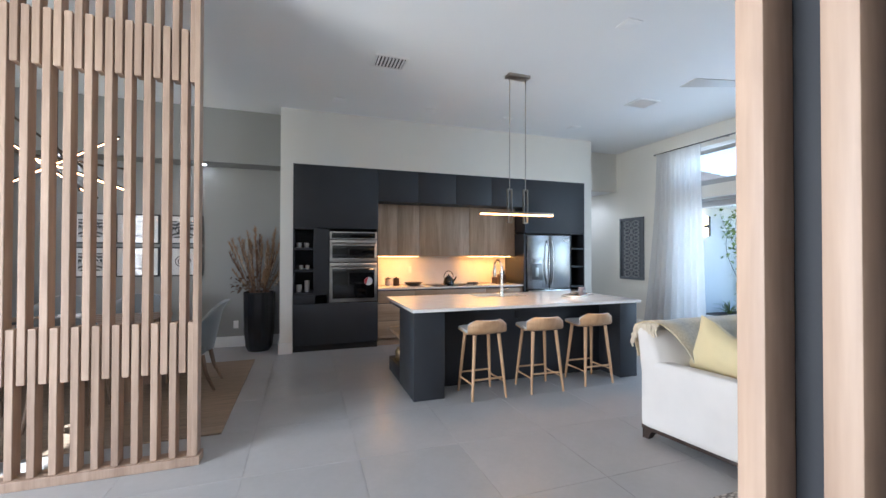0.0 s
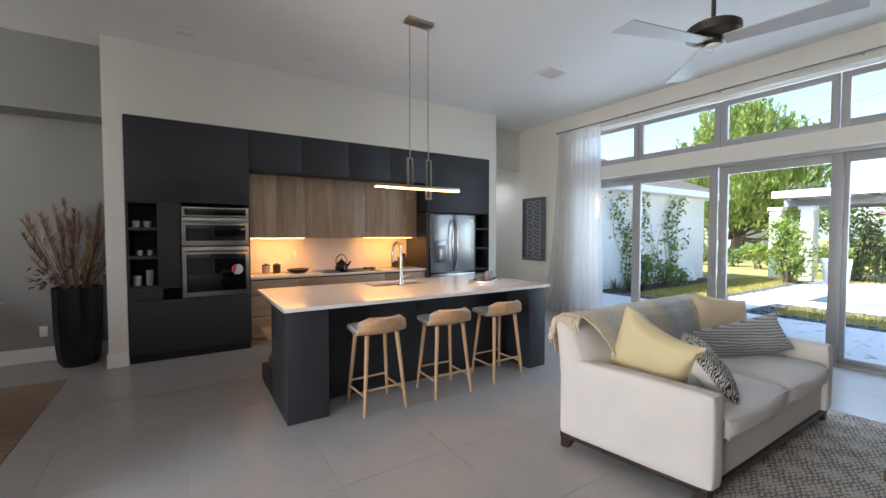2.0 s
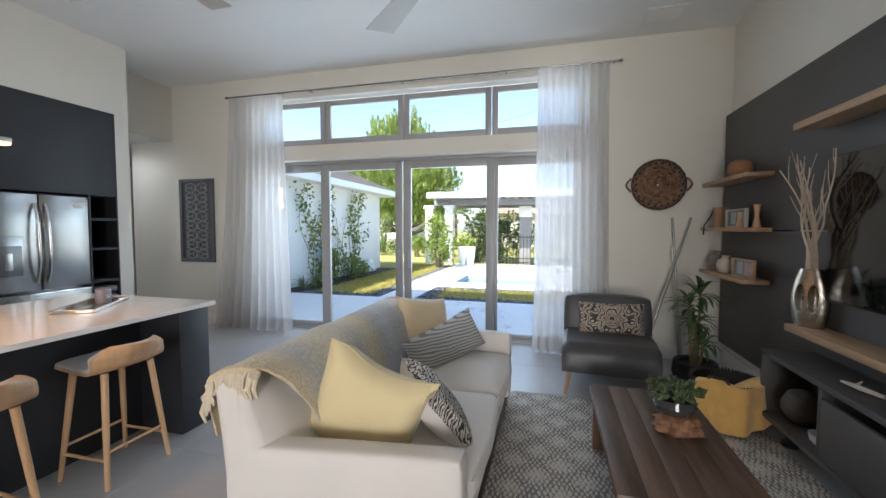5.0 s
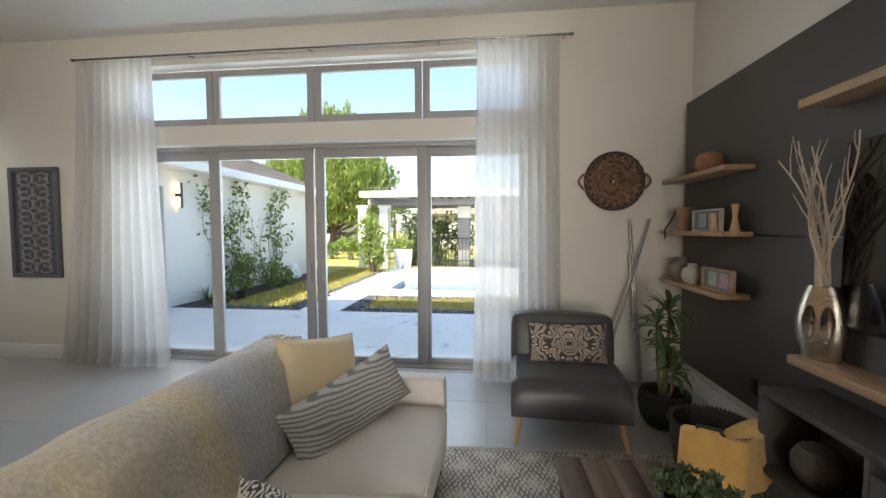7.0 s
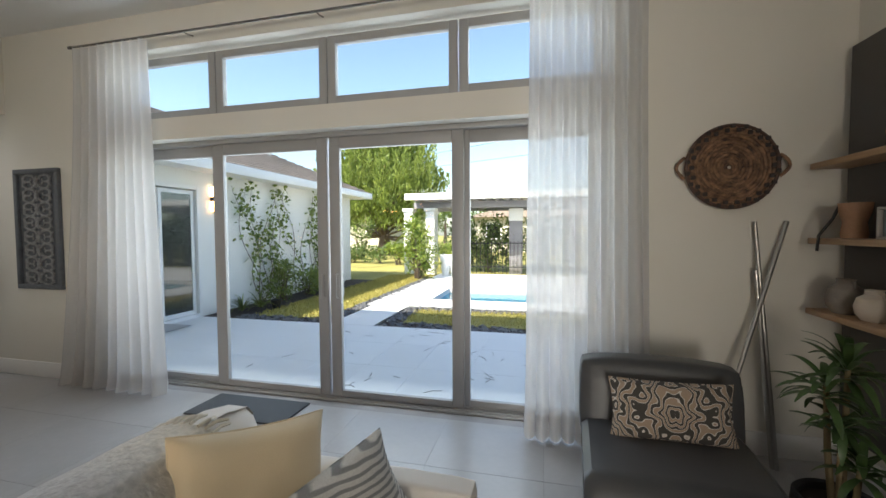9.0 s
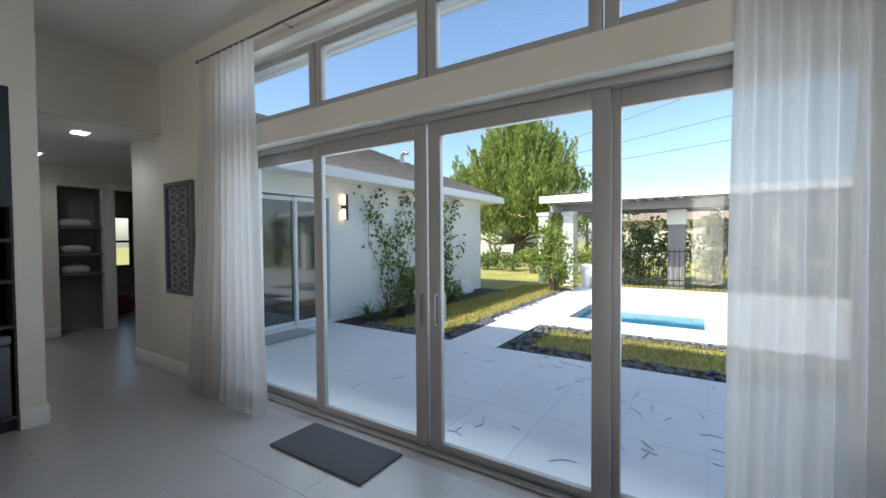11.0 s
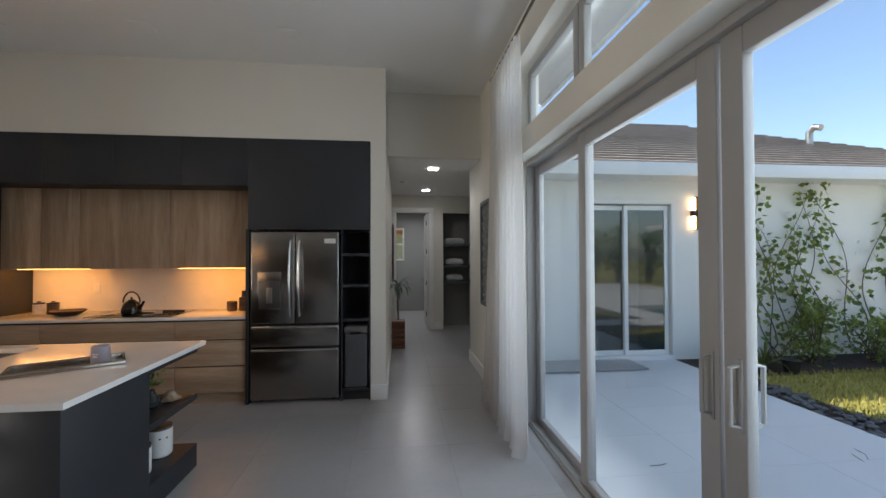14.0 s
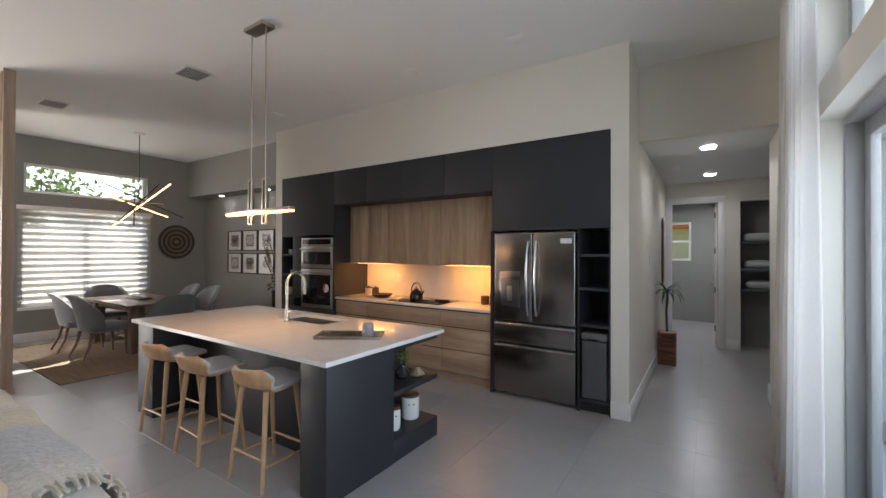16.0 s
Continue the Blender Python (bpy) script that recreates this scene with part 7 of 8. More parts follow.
    part("carving", lathe([(0.02, 0), (0.05, 0.1), (0.06, 0.35), (0.05, 0.75), (0.06, 0.98), (0.02, 1.05)], 18, m=pose(5.965, 9.55, 1.05) @ Matrix.Diagonal((0.35, 1, 1, 1))), WALNUT, h)
    th = thing("thermostat", "small white thermostat on the hall wall", "thermostat", (5.935, 8.2, 1.45))
    part("plate", box((5.931, 8.15, 1.42), (5.948, 8.25, 1.54), 0.004), TRIM, th)
    s = thing("downlight", "small lit downlight in the bathroom ceiling", "downlight", (6.4, 12.2, HALL - 0.02))
    part("lens", box((6.33, 12.13, HALL - 0.018), (6.47, 12.27, HALL - 0.0005), 0.003), COOL_GLOW, s)
    # windows of the rooms behind
    for i, (u0, u1, z0, z1) in enumerate(((5.72, 6.22, 1.38, 2.28), (7.9, 9.0, 0.9, 2.1))):
        w = thing("window_%d" % (i + 7), "small white framed window of a back room", "window", ((u0 + u1) / 2, 13.5, z0), kind="structure")
        zm = (z0 + z1) / 2
        for a, b in (((u0, z0), (u0 + 0.05, z1)), ((u1 - 0.05, z0), (u1, z1)), ((u0 + 0.05, z0), (u1 - 0.05, z0 + 0.05)), ((u0 + 0.05, z1 - 0.05), (u1 - 0.05, z1)), ((u0 + 0.05, zm - 0.025), (u1 - 0.05, zm + 0.025))):
            part("frame_bar", box((a[0], 13.54, a[1]), (b[0], 13.60, b[1]), 0.003), TRIM if i == 0 else BLACK, w)
        g = part("pane", box((u0 + 0.04, 13.565, z0 + 0.04), (u1 - 0.04, 13.573, z1 - 0.04)), CLEAR, w)
        g.visible_shadow = False
    pf = thing("red_pouf", "dark red round pouf in the side room", "pouf", (8.35, 12.4, 0))
    part("pouf", lathe([(0.2, 0), (0.28, 0.08), (0.28, 0.3), (0.2, 0.4), (0.02, 0.42)], 24, m=pose(8.35, 12.4, 0)), material("red_velvet", (0.25, 0.03, 0.06), 0.8, sheen=0.5), pf)


hall()


# ---- outside: ground and garden ----
GRASS = material("lawn_green", (0.30, 0.27, 0.07), 0.95, var=0.4, scale=0.8, fine=40, bump=0.6)
PAVER = material("white_limestone_paver", (0.78, 0.78, 0.77), 0.5, var=0.05, scale=1.3, fine=30, bump=0.06, island=0.03, warp=1.5)
PALE_GROUT = material("pale_paving_grout", (0.60, 0.60, 0.59), 0.9, spec=0.2)
SHINGLE = material("grey_brown_shingle", (0.25, 0.205, 0.175), 0.9, var=0.35, scale=8, fine=120, bump=0.4, island=0.15)
SOIL = material("dark_mulch", (0.045, 0.032, 0.024), 0.95, var=0.5, scale=10, fine=60, bump=0.8)


def leafy(name, dark, light):
    """Foliage: colour varies leaf by leaf, and light comes through."""
    m = bpy.data.materials.new(name)
    m.use_nodes = True
    n, l = m.node_tree.nodes, m.node_tree.links
    b = n["Principled BSDF"]
    g, ramp = n.new("ShaderNodeNewGeometry"), n.new("ShaderNodeValToRGB")
    ramp.color_ramp.elements[0].color, ramp.color_ramp.elements[1].color = rgb(dark), rgb(light)
    l.new(g.outputs["Random Per Island"], ramp.inputs["Fac"])
    l.new(ramp.outputs["Color"], b.inputs["Base Color"])
    b.inputs["Roughness"].default_value = 0.55
    tr, mix = n.new("ShaderNodeBsdfTranslucent"), n.new("ShaderNodeMixShader")
    l.new(ramp.outputs["Color"], tr.inputs["Color"])
    mix.inputs["Fac"].default_value = 0.35
    l.new(b.outputs[0], mix.inputs[1])
    l.new(tr.outputs[0], mix.inputs[2])
    l.new(mix.outputs[0], n["Material Output"].inputs["Surface"])
    return m


VINE = leafy("vine_leaves", (0.09, 0.14, 0.03), (0.30, 0.36, 0.09))
LIME = leafy("yellow_green_leaves", (0.10, 0.17, 0.02), (0.30, 0.36, 0.06))
CONIFER = leafy("conifer_sprays", (0.12, 0.18, 0.035), (0.36, 0.43, 0.10))
HEDGE = leafy("hedge_leaves", (0.06, 0.11, 0.03), (0.20, 0.26, 0.07))
RUST = leafy("rust_leaves", (0.16, 0.06, 0.02), (0.30, 0.13, 0.04))
TURF = leafy("grass_blades", (0.26, 0.25, 0.05), (0.52, 0.43, 0.13))
BARK = material("grey_bark", (0.10, 0.075, 0.055), 0.95, var=0.4, scale=10, bump=0.8, stretch=(1, 1, 0.3))


class Leaves:
    """Collects many small leaf faces and makes one mesh of them."""

    def __init__(self):
        self.v, self.f = [], []

    def leaf(self, p, way, side, L, w):
        i = len(self.v)
        q = p + way * L * 0.5
        self.v += [p, q + side * w / 2, p + way * L, q - side * w / 2]
        self.f.append((i, i + 1, i + 2, i + 3))

    def mesh(self, name, mat, parent, label=""):
        me = bpy.data.meshes.new(name)
        m = PLACED[parent.name].inverted()
        me.from_pydata([m @ Vector(p) for p in self.v], [], self.f)
        me.materials.append(mat)
        ob = new(name, me)
        ob.parent = parent
        PLACED[ob.name] = PLACED[parent.name]
        return tagged(ob, label, kind="stuff")


def rand_dir(r):
    z, a = r.uniform(-1, 1), r.uniform(0, 2 * math.pi)
    k = math.sqrt(1 - z * z)
    return Vector((k * math.cos(a), k * math.sin(a), z))


def shrub(name, label, at, size, mat, count, leaf, seed, stems=7, category="shrub", group=""):
    """A bush: stems, and leaves in uneven clumps."""
    r = random.Random(seed)
    s = thing(name, label, category, at, group=group)
    c = Vector(at)
    sx, sy, sz = size
    clumps = []
    for k in range(stems * 3):
        d = rand_dir(r)
        p = c + Vector((d.x * sx * 0.42 * r.random() ** 0.4, d.y * sy * 0.42 * r.random() ** 0.4, sz * (0.18 + 0.70 * r.random())))
        clumps.append((p, r.uniform(0.5, 1.1)))
    bm = bmesh.new()
    for p, k in clumps[:stems * 2]:
        tube([c + Vector((r.uniform(-0.1, 0.1) * sx, r.uniform(-0.1, 0.1) * sy, 0)), c.lerp(p, 0.5) + Vector((0, 0, 0.05 * sz)), p], [0.012 * sz, 0.009 * sz, 0.004 * sz], 5, bm)
    part("stem", bm, BARK, s)
    lv = Leaves()
    for k in range(count):
        p, q = clumps[k % len(clumps)]
        o = p + Vector((r.gauss(0, sx * 0.13 * q), r.gauss(0, sy * 0.13 * q), r.gauss(0, sz * 0.11 * q)))
        o.z = max(o.z, at[2] + 0.03)
        d = (rand_dir(r) + (o - c).normalized() * 0.6 + Vector((0, 0, -0.1))).normalized()
        lv.leaf(o, d, d.cross(rand_dir(r)).normalized(), leaf * r.uniform(0.6, 1.3), leaf * 0.55)
    lv.mesh("foliage", mat, s)
    return s


def garden():
    bm = box((-60, -90, -0.6), (12.85, 110, -0.10))
    box((14.73, -90, -0.6), (160, 110, -0.10), 0, bm)
    box((12.85, -90, -0.6), (14.73, 1.98, -0.10), 0, bm)
    box((12.85, 4.33, -0.6), (14.73, 110, -0.10), 0, bm)
    setting("ground", bm, GRASS, "green lawn reaching far behind the house", "ground", False)
    setting("patio_bed", box((7.35, -7, -0.30), (10.14, 7.95, -0.034)), PALE_GROUT, "mortar bed under the patio paving", "pavement", False)
    # deck round the pool, in four pieces
    deck = [((10.14, 4.52), (11.95, 5.30)), ((11.95, 4.28), (18.45, 5.45)), ((11.95, -7.0), (12.90, 4.28)), ((14.68, -7.0), (18.45, 4.28)), ((12.90, -7.0), (14.68, 2.03))]
    bm = bmesh.new()
    for a, b in deck:
        box((*a, -0.30), (*b, -0.034), 0, bm)
    setting("deck_bed", bm, PALE_GROUT, "mortar bed under the pool deck", "pavement", False)
    # pool
    tile = material("pool_tile_blue", (0.06, 0.27, 0.42), 0.3, var=0.2, scale=12, fine=40)
    bm = box((12.90, 2.03, -1.5), (14.68, 4.28, -1.4))
    for a, b in (((12.80, 1.93), (12.90, 4.38)), ((14.68, 1.93), (14.78, 4.38)), ((12.90, 1.93), (14.68, 2.03)), ((12.90, 4.28), (14.68, 4.38))):
        box((*a, -1.4), (*b, -0.304), 0, bm)
    box((12.90, 3.75, -1.4), (14.68, 4.28, -0.55), 0, bm)
    setting("pool", bm, tile, "small rectangular tiled plunge pool with a bench", "pool", False)
    wat = bpy.data.materials.new("pool_water")
    wat.use_nodes = True
    n, l = wat.node_tree.nodes, wat.node_tree.links
    n.remove(n["Principled BSDF"])
    t, gl, fr, mx = n.new("ShaderNodeBsdfTransparent"), n.new("ShaderNodeBsdfGlossy"), n.new("ShaderNodeLayerWeight"), n.new("ShaderNodeMixShader")
    t.inputs["Color"].default_value, gl.inputs["Roughness"].default_value = (0.42, 0.78, 0.90, 1), 0.03
    pw = n.new("ShaderNodeMath")
    pw.operation = "POWER"
    pw.inputs[1].default_value = 6.0
    l.new(fr.outputs["Facing"], pw.inputs[0])
    nz, bp = n.new("ShaderNodeTexNoise"), n.new("ShaderNodeBump")
    nz.inputs["Scale"].default_value = 4
    bp.inputs["Strength"].default_value, bp.inputs["Distance"].default_value = 0.25, 0.05
    l.new(nz.outputs["Fac"], bp.inputs["Height"])
    l.new(bp.outputs[0], gl.inputs["Normal"])
    l.new(pw.outputs[0], mx.inputs["Fac"])
    l.new(t.outputs[0], mx.inputs[1])
    l.new(gl.outputs[0], mx.inputs[2])
    l.new(mx.outputs[0], n["Material Output"].inputs["Surface"])
    w = setting("water", box((12.905, 2.035, -0.20), (14.675, 4.275, -0.15)), wat, "clear blue pool water", "water", False)
    w.visible_shadow = False
    # mulch and lawn beds
    setting("planting_bed", box((10.14, 7.05, -0.30), (16.2, 7.95, -0.045)), SOIL, "dark mulch bed along the wing wall", "ground", False)
    setting("lawn", box((10.55, 5.68, -0.30), (17.6, 7.05, -0.052)), GRASS, "short lawn beside the wing", "lawn", False)
    setting("lawn", box((10.55, -7.0, -0.30), (11.60, 4.16, -0.052)), GRASS, "short lawn strip before the pool", "lawn", False)
    for lab, rects, count, seed in (("thin grass blades on the lawn by the wing", [((10.5, 5.62), (17.6, 7.1))], 9000, 1), ("thin grass blades on the strip before the pool", [((10.5, -3.0), (11.62, 4.2))], 6500, 2)):
        g = thing("grass", lab, "grass", (11, 4, -0.05), kind="stuff")
        r, lv = random.Random(seed), Leaves()
        for k in range(count):
            (x0, y0), (x1, y1) = rects[0]
            p = Vector((r.uniform(x0, x1), r.uniform(y0, y1), -0.054))
            d = Vector((r.uniform(-0.5, 0.5), r.uniform(-0.5, 0.5), 1)).normalized()
            a = r.uniform(0, 3.14)
            lv.leaf(p, d, Vector((math.cos(a), math.sin(a), 0)), r.uniform(0.04, 0.085), 0.014)
        lv.mesh("blades", TURF, g)
    # dark pebble borders
    r = random.Random(6)
    stone = material("dark_river_stone", (0.10, 0.10, 0.105), 0.55, var=0.4, scale=3, bump=0.2, island=0.0)
    strips = [((10.15, 5.31), (10.55, 7.3), 170), ((10.55, 5.31), (17.2, 5.66), 520), ((10.15, -2.5), (10.55, 4.5), 560), ((10.55, 4.17), (11.94, 4.50), 120), ((11.62, -2.5), (11.94, 4.17), 380)]
    setting("gravel_bed", merge(box((10.14, 5.30, -0.3), (10.55, 7.05, -0.062)), merge(box((10.55, 5.30, -0.3), (17.6, 5.68, -0.062)), merge(box((10.14, -7, -0.3), (10.55, 4.52, -0.062)), merge(box((10.55, 4.16, -0.3), (11.95, 4.52, -0.062)), box((11.60, -7, -0.3), (11.95, 4.16, -0.062)))))), SOIL, "dark gravel border bed", "ground", False)
    p = thing("pebbles", "dark grey river pebbles edging the lawn", "pebbles", (11, 4, -0.06), kind="stuff")
    v, f = [], []
    base = bmesh.new()
    bmesh.ops.create_icosphere(base, subdivisions=1, radius=1)
    bv, bf = [q.co.copy() for q in base.verts], [[q.index for q in fc.verts] for fc in base.faces]
    base.free()
    for (x0, y0), (x1, y1), cnt in strips:
        for k in range(cnt):
            s = r.uniform(0.02, 0.048)
            m = pose(r.uniform(x0, x1), r.uniform(y0, y1), -0.055 + 0.3 * s, r.uniform(-20, 20), r.uniform(-20, 20), r.uniform(0, 360)) @ Matrix.Diagonal((s * r.uniform(1, 1.5), s, s * 0.6, 1))
            i = len(v)
            v += [m @ q for q in bv]
            f += [[i + j for j in fc] for fc in bf]
    me = bpy.data.meshes.new("pebble")
    me.from_pydata([PLACED[p.name].inverted() @ q for q in v], [], f)
    me.materials.append(stone)
    ob = new("pebble_layer", me)
    ob.parent = p
    tagged(ob, kind="stuff")
    # needles fallen on the paving
    nd = thing("fallen_twigs", "thin dry twigs scattered on the patio paving", "twigs", (8.8, 3, -0.03), kind="stuff")
    bm = bmesh.new()
    for k in range(60):
        x, y, a = r.uniform(7.6, 10.0), r.uniform(0.5, 5.2), r.uniform(0, 6.28)
        L = r.uniform(0.06, 0.2)
        tube([(x, y, -0.027), (x + L * 0.5 * math.cos(a) + 0.01, y + L * 0.5 * math.sin(a), -0.026), (x + L * math.cos(a + 0.2), y + L * math.sin(a + 0.2), -0.027)], 0.0022, 4, bm)
    tagged(part("twig", bm, BARK, nd), kind="stuff")


def wing():
    """The wing of the house across the patio: wall, sliding window, lamp and hipped roof."""
    setting("wall_wing", wall_with_holes("y", 7.95, 0.2, 7.35, 16.2, -0.3, 2.75, [(8.72, 10.12, 0.0, 2.28)]), STUCCO, "white stucco wall of the house wing", "wall", False)
    setting("wall_wing_end", box((16.0, 8.15, -0.3), (16.2, 14.5, 2.75)), STUCCO, "white stucco end wall of the wing", "wall", False)
    w = thing("window_9", "white framed sliding glass door of the wing", "window", (9.42, 7.98, 0.0), kind="structure")
    for u0, u1, y in ((8.74, 9.46, 8.04), (9.40, 10.10, 8.00)):
        for a, b in (((u0, 0.03), (u0 + 0.06, 2.26)), ((u1 - 0.06, 0.03), (u1, 2.26)), ((u0 + 0.06, 0.03), (u1 - 0.06, 0.10)), ((u0 + 0.06, 2.19), (u1 - 0.06, 2.26))):
            part("frame_bar", box((a[0], y - 0.018, a[1]), (b[0], y + 0.018, b[1]), 0.003), TRIM, w)
        part("pane", box((u0 + 0.05, y - 0.003, 0.09), (u1 - 0.05, y + 0.003, 2.20)), material("dark_mirror_pane", (0.02, 0.03, 0.03), 0.03, var=0.05, bump=0, spec=1.0), w)
    bm = box((8.66, 7.925, -0.03), (8.72, 7.949, 2.34), 0.004)
    box((10.12, 7.925, -0.03), (10.18, 7.949, 2.34), 0.004, bm)
    box((8.72, 7.925, 2.28), (10.12, 7.949, 2.34), 0.004, bm)
    box((8.72, 7.90, -0.03), (10.12, 8.1, 0.03), 0.004, bm)
    part("casing", bm, TRIM, w)
    part("handle", box((8.765, 8.005, 1.0), (8.79, 8.024, 1.14), 0.003), BLACK, w)
    s = thing("wall_lamp", "slim black up-and-down wall lamp, lit, on the stucco", "wall lamp", (10.50, 7.93, 1.95))
    part("back_bar", box((10.495, 7.862, 1.89), (10.545, 7.946, 2.39), 0.004), BLACK, s)
    part("clamp", box((10.435, 7.872, 2.10), (10.496, 7.942, 2.18), 0.004), BLACK, s)
    led = glow("lamp_led", (1.0, 0.58, 0.26), 5)
    for z in (1.905, 2.181):
        part("glass", lathe([(0.024, 0), (0.028, 0.006), (0.028, 0.188), (0.024, 0.194)], 18, m=pose(10.466, 7.907, z)), led, s)
    # roof
    ey, ex, ez = 7.42, 16.75, 2.76
    rise = 0.47
    fas = box((7.36, ey - 0.02, ez - 0.16), (ex, ey + 0.02, ez + 0.02), 0.004)
    box((ex - 0.02, ey + 0.02, ez - 0.16), (ex + 0.02, 15.0, ez + 0.02), 0.004, fas)
    box((7.36, ey + 0.02, ez - 0.14), (ex - 0.02, 7.95, ez - 0.11), 0, fas)
    box((16.2, 7.95, ez - 0.14), (ex - 0.02, 15.0, ez - 0.11), 0, fas)
    setting("eave_wing", fas, TRIM, "white painted fascia and soffit of the wing", "eave")
    rows, run = 22, 3.8
    bm = bmesh.new()
    for k in range(rows):
        d0, d1 = run * k / rows, run * (k + 1) / rows
        z0, z1 = ez + 0.02 + d0 * rise + 0.022, ez + 0.02 + d1 * rise
        y0, y1 = ey + d0, ey + d1 + 0.02
        xr0, xr1 = ex - d0, ex - d1
        q = [bm.verts.new(c) for c in ((6.0, y0, z0), (xr0, y0, z0), (xr1, y1, z1), (6.0, y1, z1), (6.0, y0, z0 - 0.024), (xr0, y0, z0 - 0.024))]
        bm.faces.new(q[:4])
        bm.faces.new((q[4], q[5], q[1], q[0]))
        q = [bm.verts.new(c) for c in ((xr0, y0, z0), (xr0, 15.0 - d0, z0), (xr1 - 0.02, 15.0 - d1, z1), (xr1 - 0.02, y1, z1), (xr0, y0, z0 - 0.024), (xr0, 15.0 - d0, z0 - 0.024))]
        bm.faces.new(q[:4])
        bm.faces.new((q[4], q[5], q[1], q[0]))
    box((6.0, ey + run, ez + run * rise + 0.0), (ex - run, ey + run + 0.1, ez + run * rise + 0.06), 0, bm)
    q = [bm.verts.new(c) for c in ((6.0, ey + run, ez + run * rise), (ex - run, ey + run, ez + run * rise), (ex, 15.0, ez), (6.0, 15.0, ez))]
    bm.faces.new(q)
    setting("roof_wing", bm, SHINGLE, "grey-brown shingled hip roof of the wing", "roof", False)
    v = thing("roof_vent", "small grey gooseneck vent on the shingles", "roof vent", (14.0, 9.35, 3.6))
    part("pipe", tube([(14.0, 9.3, 3.55), (14.0, 9.3, 3.88), (14.0, 9.2, 3.96), (14.0, 9.08, 3.91)], 0.06, 12), STEEL, v)
    # roof of the house over the great room, with its eave
    setting("roof_main", merge(box((-4.0, -4.5, 3.76), (7.95, 7.40, 3.95)), box((-4.0, 7.40, 3.76), (7.0, 16, 3.95))), SHINGLE, "shingled roof over the great room", "roof", False)
    setting("eave_main", merge(box((7.36, -4.5, 3.50), (7.92, 7.40, 3.53)), box((7.92, -4.5, 3.47), (7.96, 7.42, 3.755))), TRIM, "white painted eave over the patio doors", "eave")


def vines():
    """Climbers on the stucco with shrubs at their feet."""
    r = random.Random(13)
    for i, (x0, x1, h, n) in enumerate(((11.4, 12.9, 2.45, 9), (12.9, 14.4, 2.50, 9))):
        s = thing("climbing_vine", "loose green climbing vine on the white stucco wall", "vine", ((x0 + x1) / 2, 7.9, -0.04), group="vines on the wing wall")
        lv = Leaves()
        bm = bmesh.new()
        for k in range(n):
            p = Vector((r.uniform(x0 + 0.2, x1 - 0.2), 7.91, -0.04))
            lean = r.uniform(-0.75, 0.75)
            pts = [p.copy()]
            top = h * (1.0 if k % 3 else r.uniform(0.6, 0.9))
            m = 16
            for j in range(1, m + 1):
                f = j / m
                pts.append(Vector((p.x + lean * f * 1.5 + 0.2 * math.sin(f * 6 + k), 7.925 - 0.05 * abs(math.sin(3 * f + k)), top * f)))
            tube(pts, [0.010 * (1 - 0.7 * j / m) for j in range(m + 1)], 5, bm)
            for j in range(2, m + 1):
                for q in range(int(r.choice((1, 4, 9)) * (0.5 + j / m))):
                    o = pts[j] + Vector((r.gauss(0, 0.10), -abs(r.gauss(0, 0.06)), r.gauss(0, 0.08)))
                    d = (rand_dir(r) + Vector((0, -0.5, -0.6))).normalized()
                    lv.leaf(o, d, d.cross(rand_dir(r)).normalized(), r.uniform(0.07, 0.12), 0.075)
        part("stem", bm, BARK, s)
        lv.mesh("foliage", VINE, s)
    for i, (x, y, sx, sz, c) in enumerate(((12.0, 7.5, 0.8, 0.95, 650), (12.9, 7.45, 0.8, 0.75, 520), (13.7, 7.45, 0.7, 0.5, 380))):
        shrub("garden_shrub", "dark green shrub at the foot of the stucco wall", (x, y, -0.04), (sx, 0.7, sz), VINE, c, 0.085, 40 + i, group="shrubs by the wing")
    for x, y in ((10.75, 7.55), (11.15, 7.45)):
        s = thing("spiky_plant", "small spiky grass-like plant in the mulch", "plant", (x, y, -0.045), group="spiky plants")
        bm = bmesh.new()
        for k in range(38):
            merge(bm, leaf_blade(r.uniform(0.3, 0.55), 0.022, r.uniform(0.5, 1.4), 5), pose(x, y, -0.04, 0, -r.uniform(25, 85), r.uniform(0, 360)))
        tagged(part("blade", bm, VINE, s), kind="stuff")
    b = thing("garden_pot", "small black plastic pot in the mulch", "pot", (11.25, 7.15, -0.045))
    part("pot", lathe([(0.08, 0), (0.11, 0.17), (0.115, 0.17), (0.10, 0.16), (0.002, 0.1)], 20, m=pose(11.25, 7.15, -0.045)), BLACK, b)
    for k, x in enumerate((14.85, 15.15)):
        t = thing("stone_slab", "pale stone slab leaning on the stucco wall", "stone slab", (x, 7.75, -0.045), group="leaning slabs")
        part("slab", box((-0.15, -0.02, 0), (0.15, 0.02, 0.42), 0.006, m=pose(x, 7.72, -0.05, -18, 6 - 10 * k, 0)), STUCCO, t)


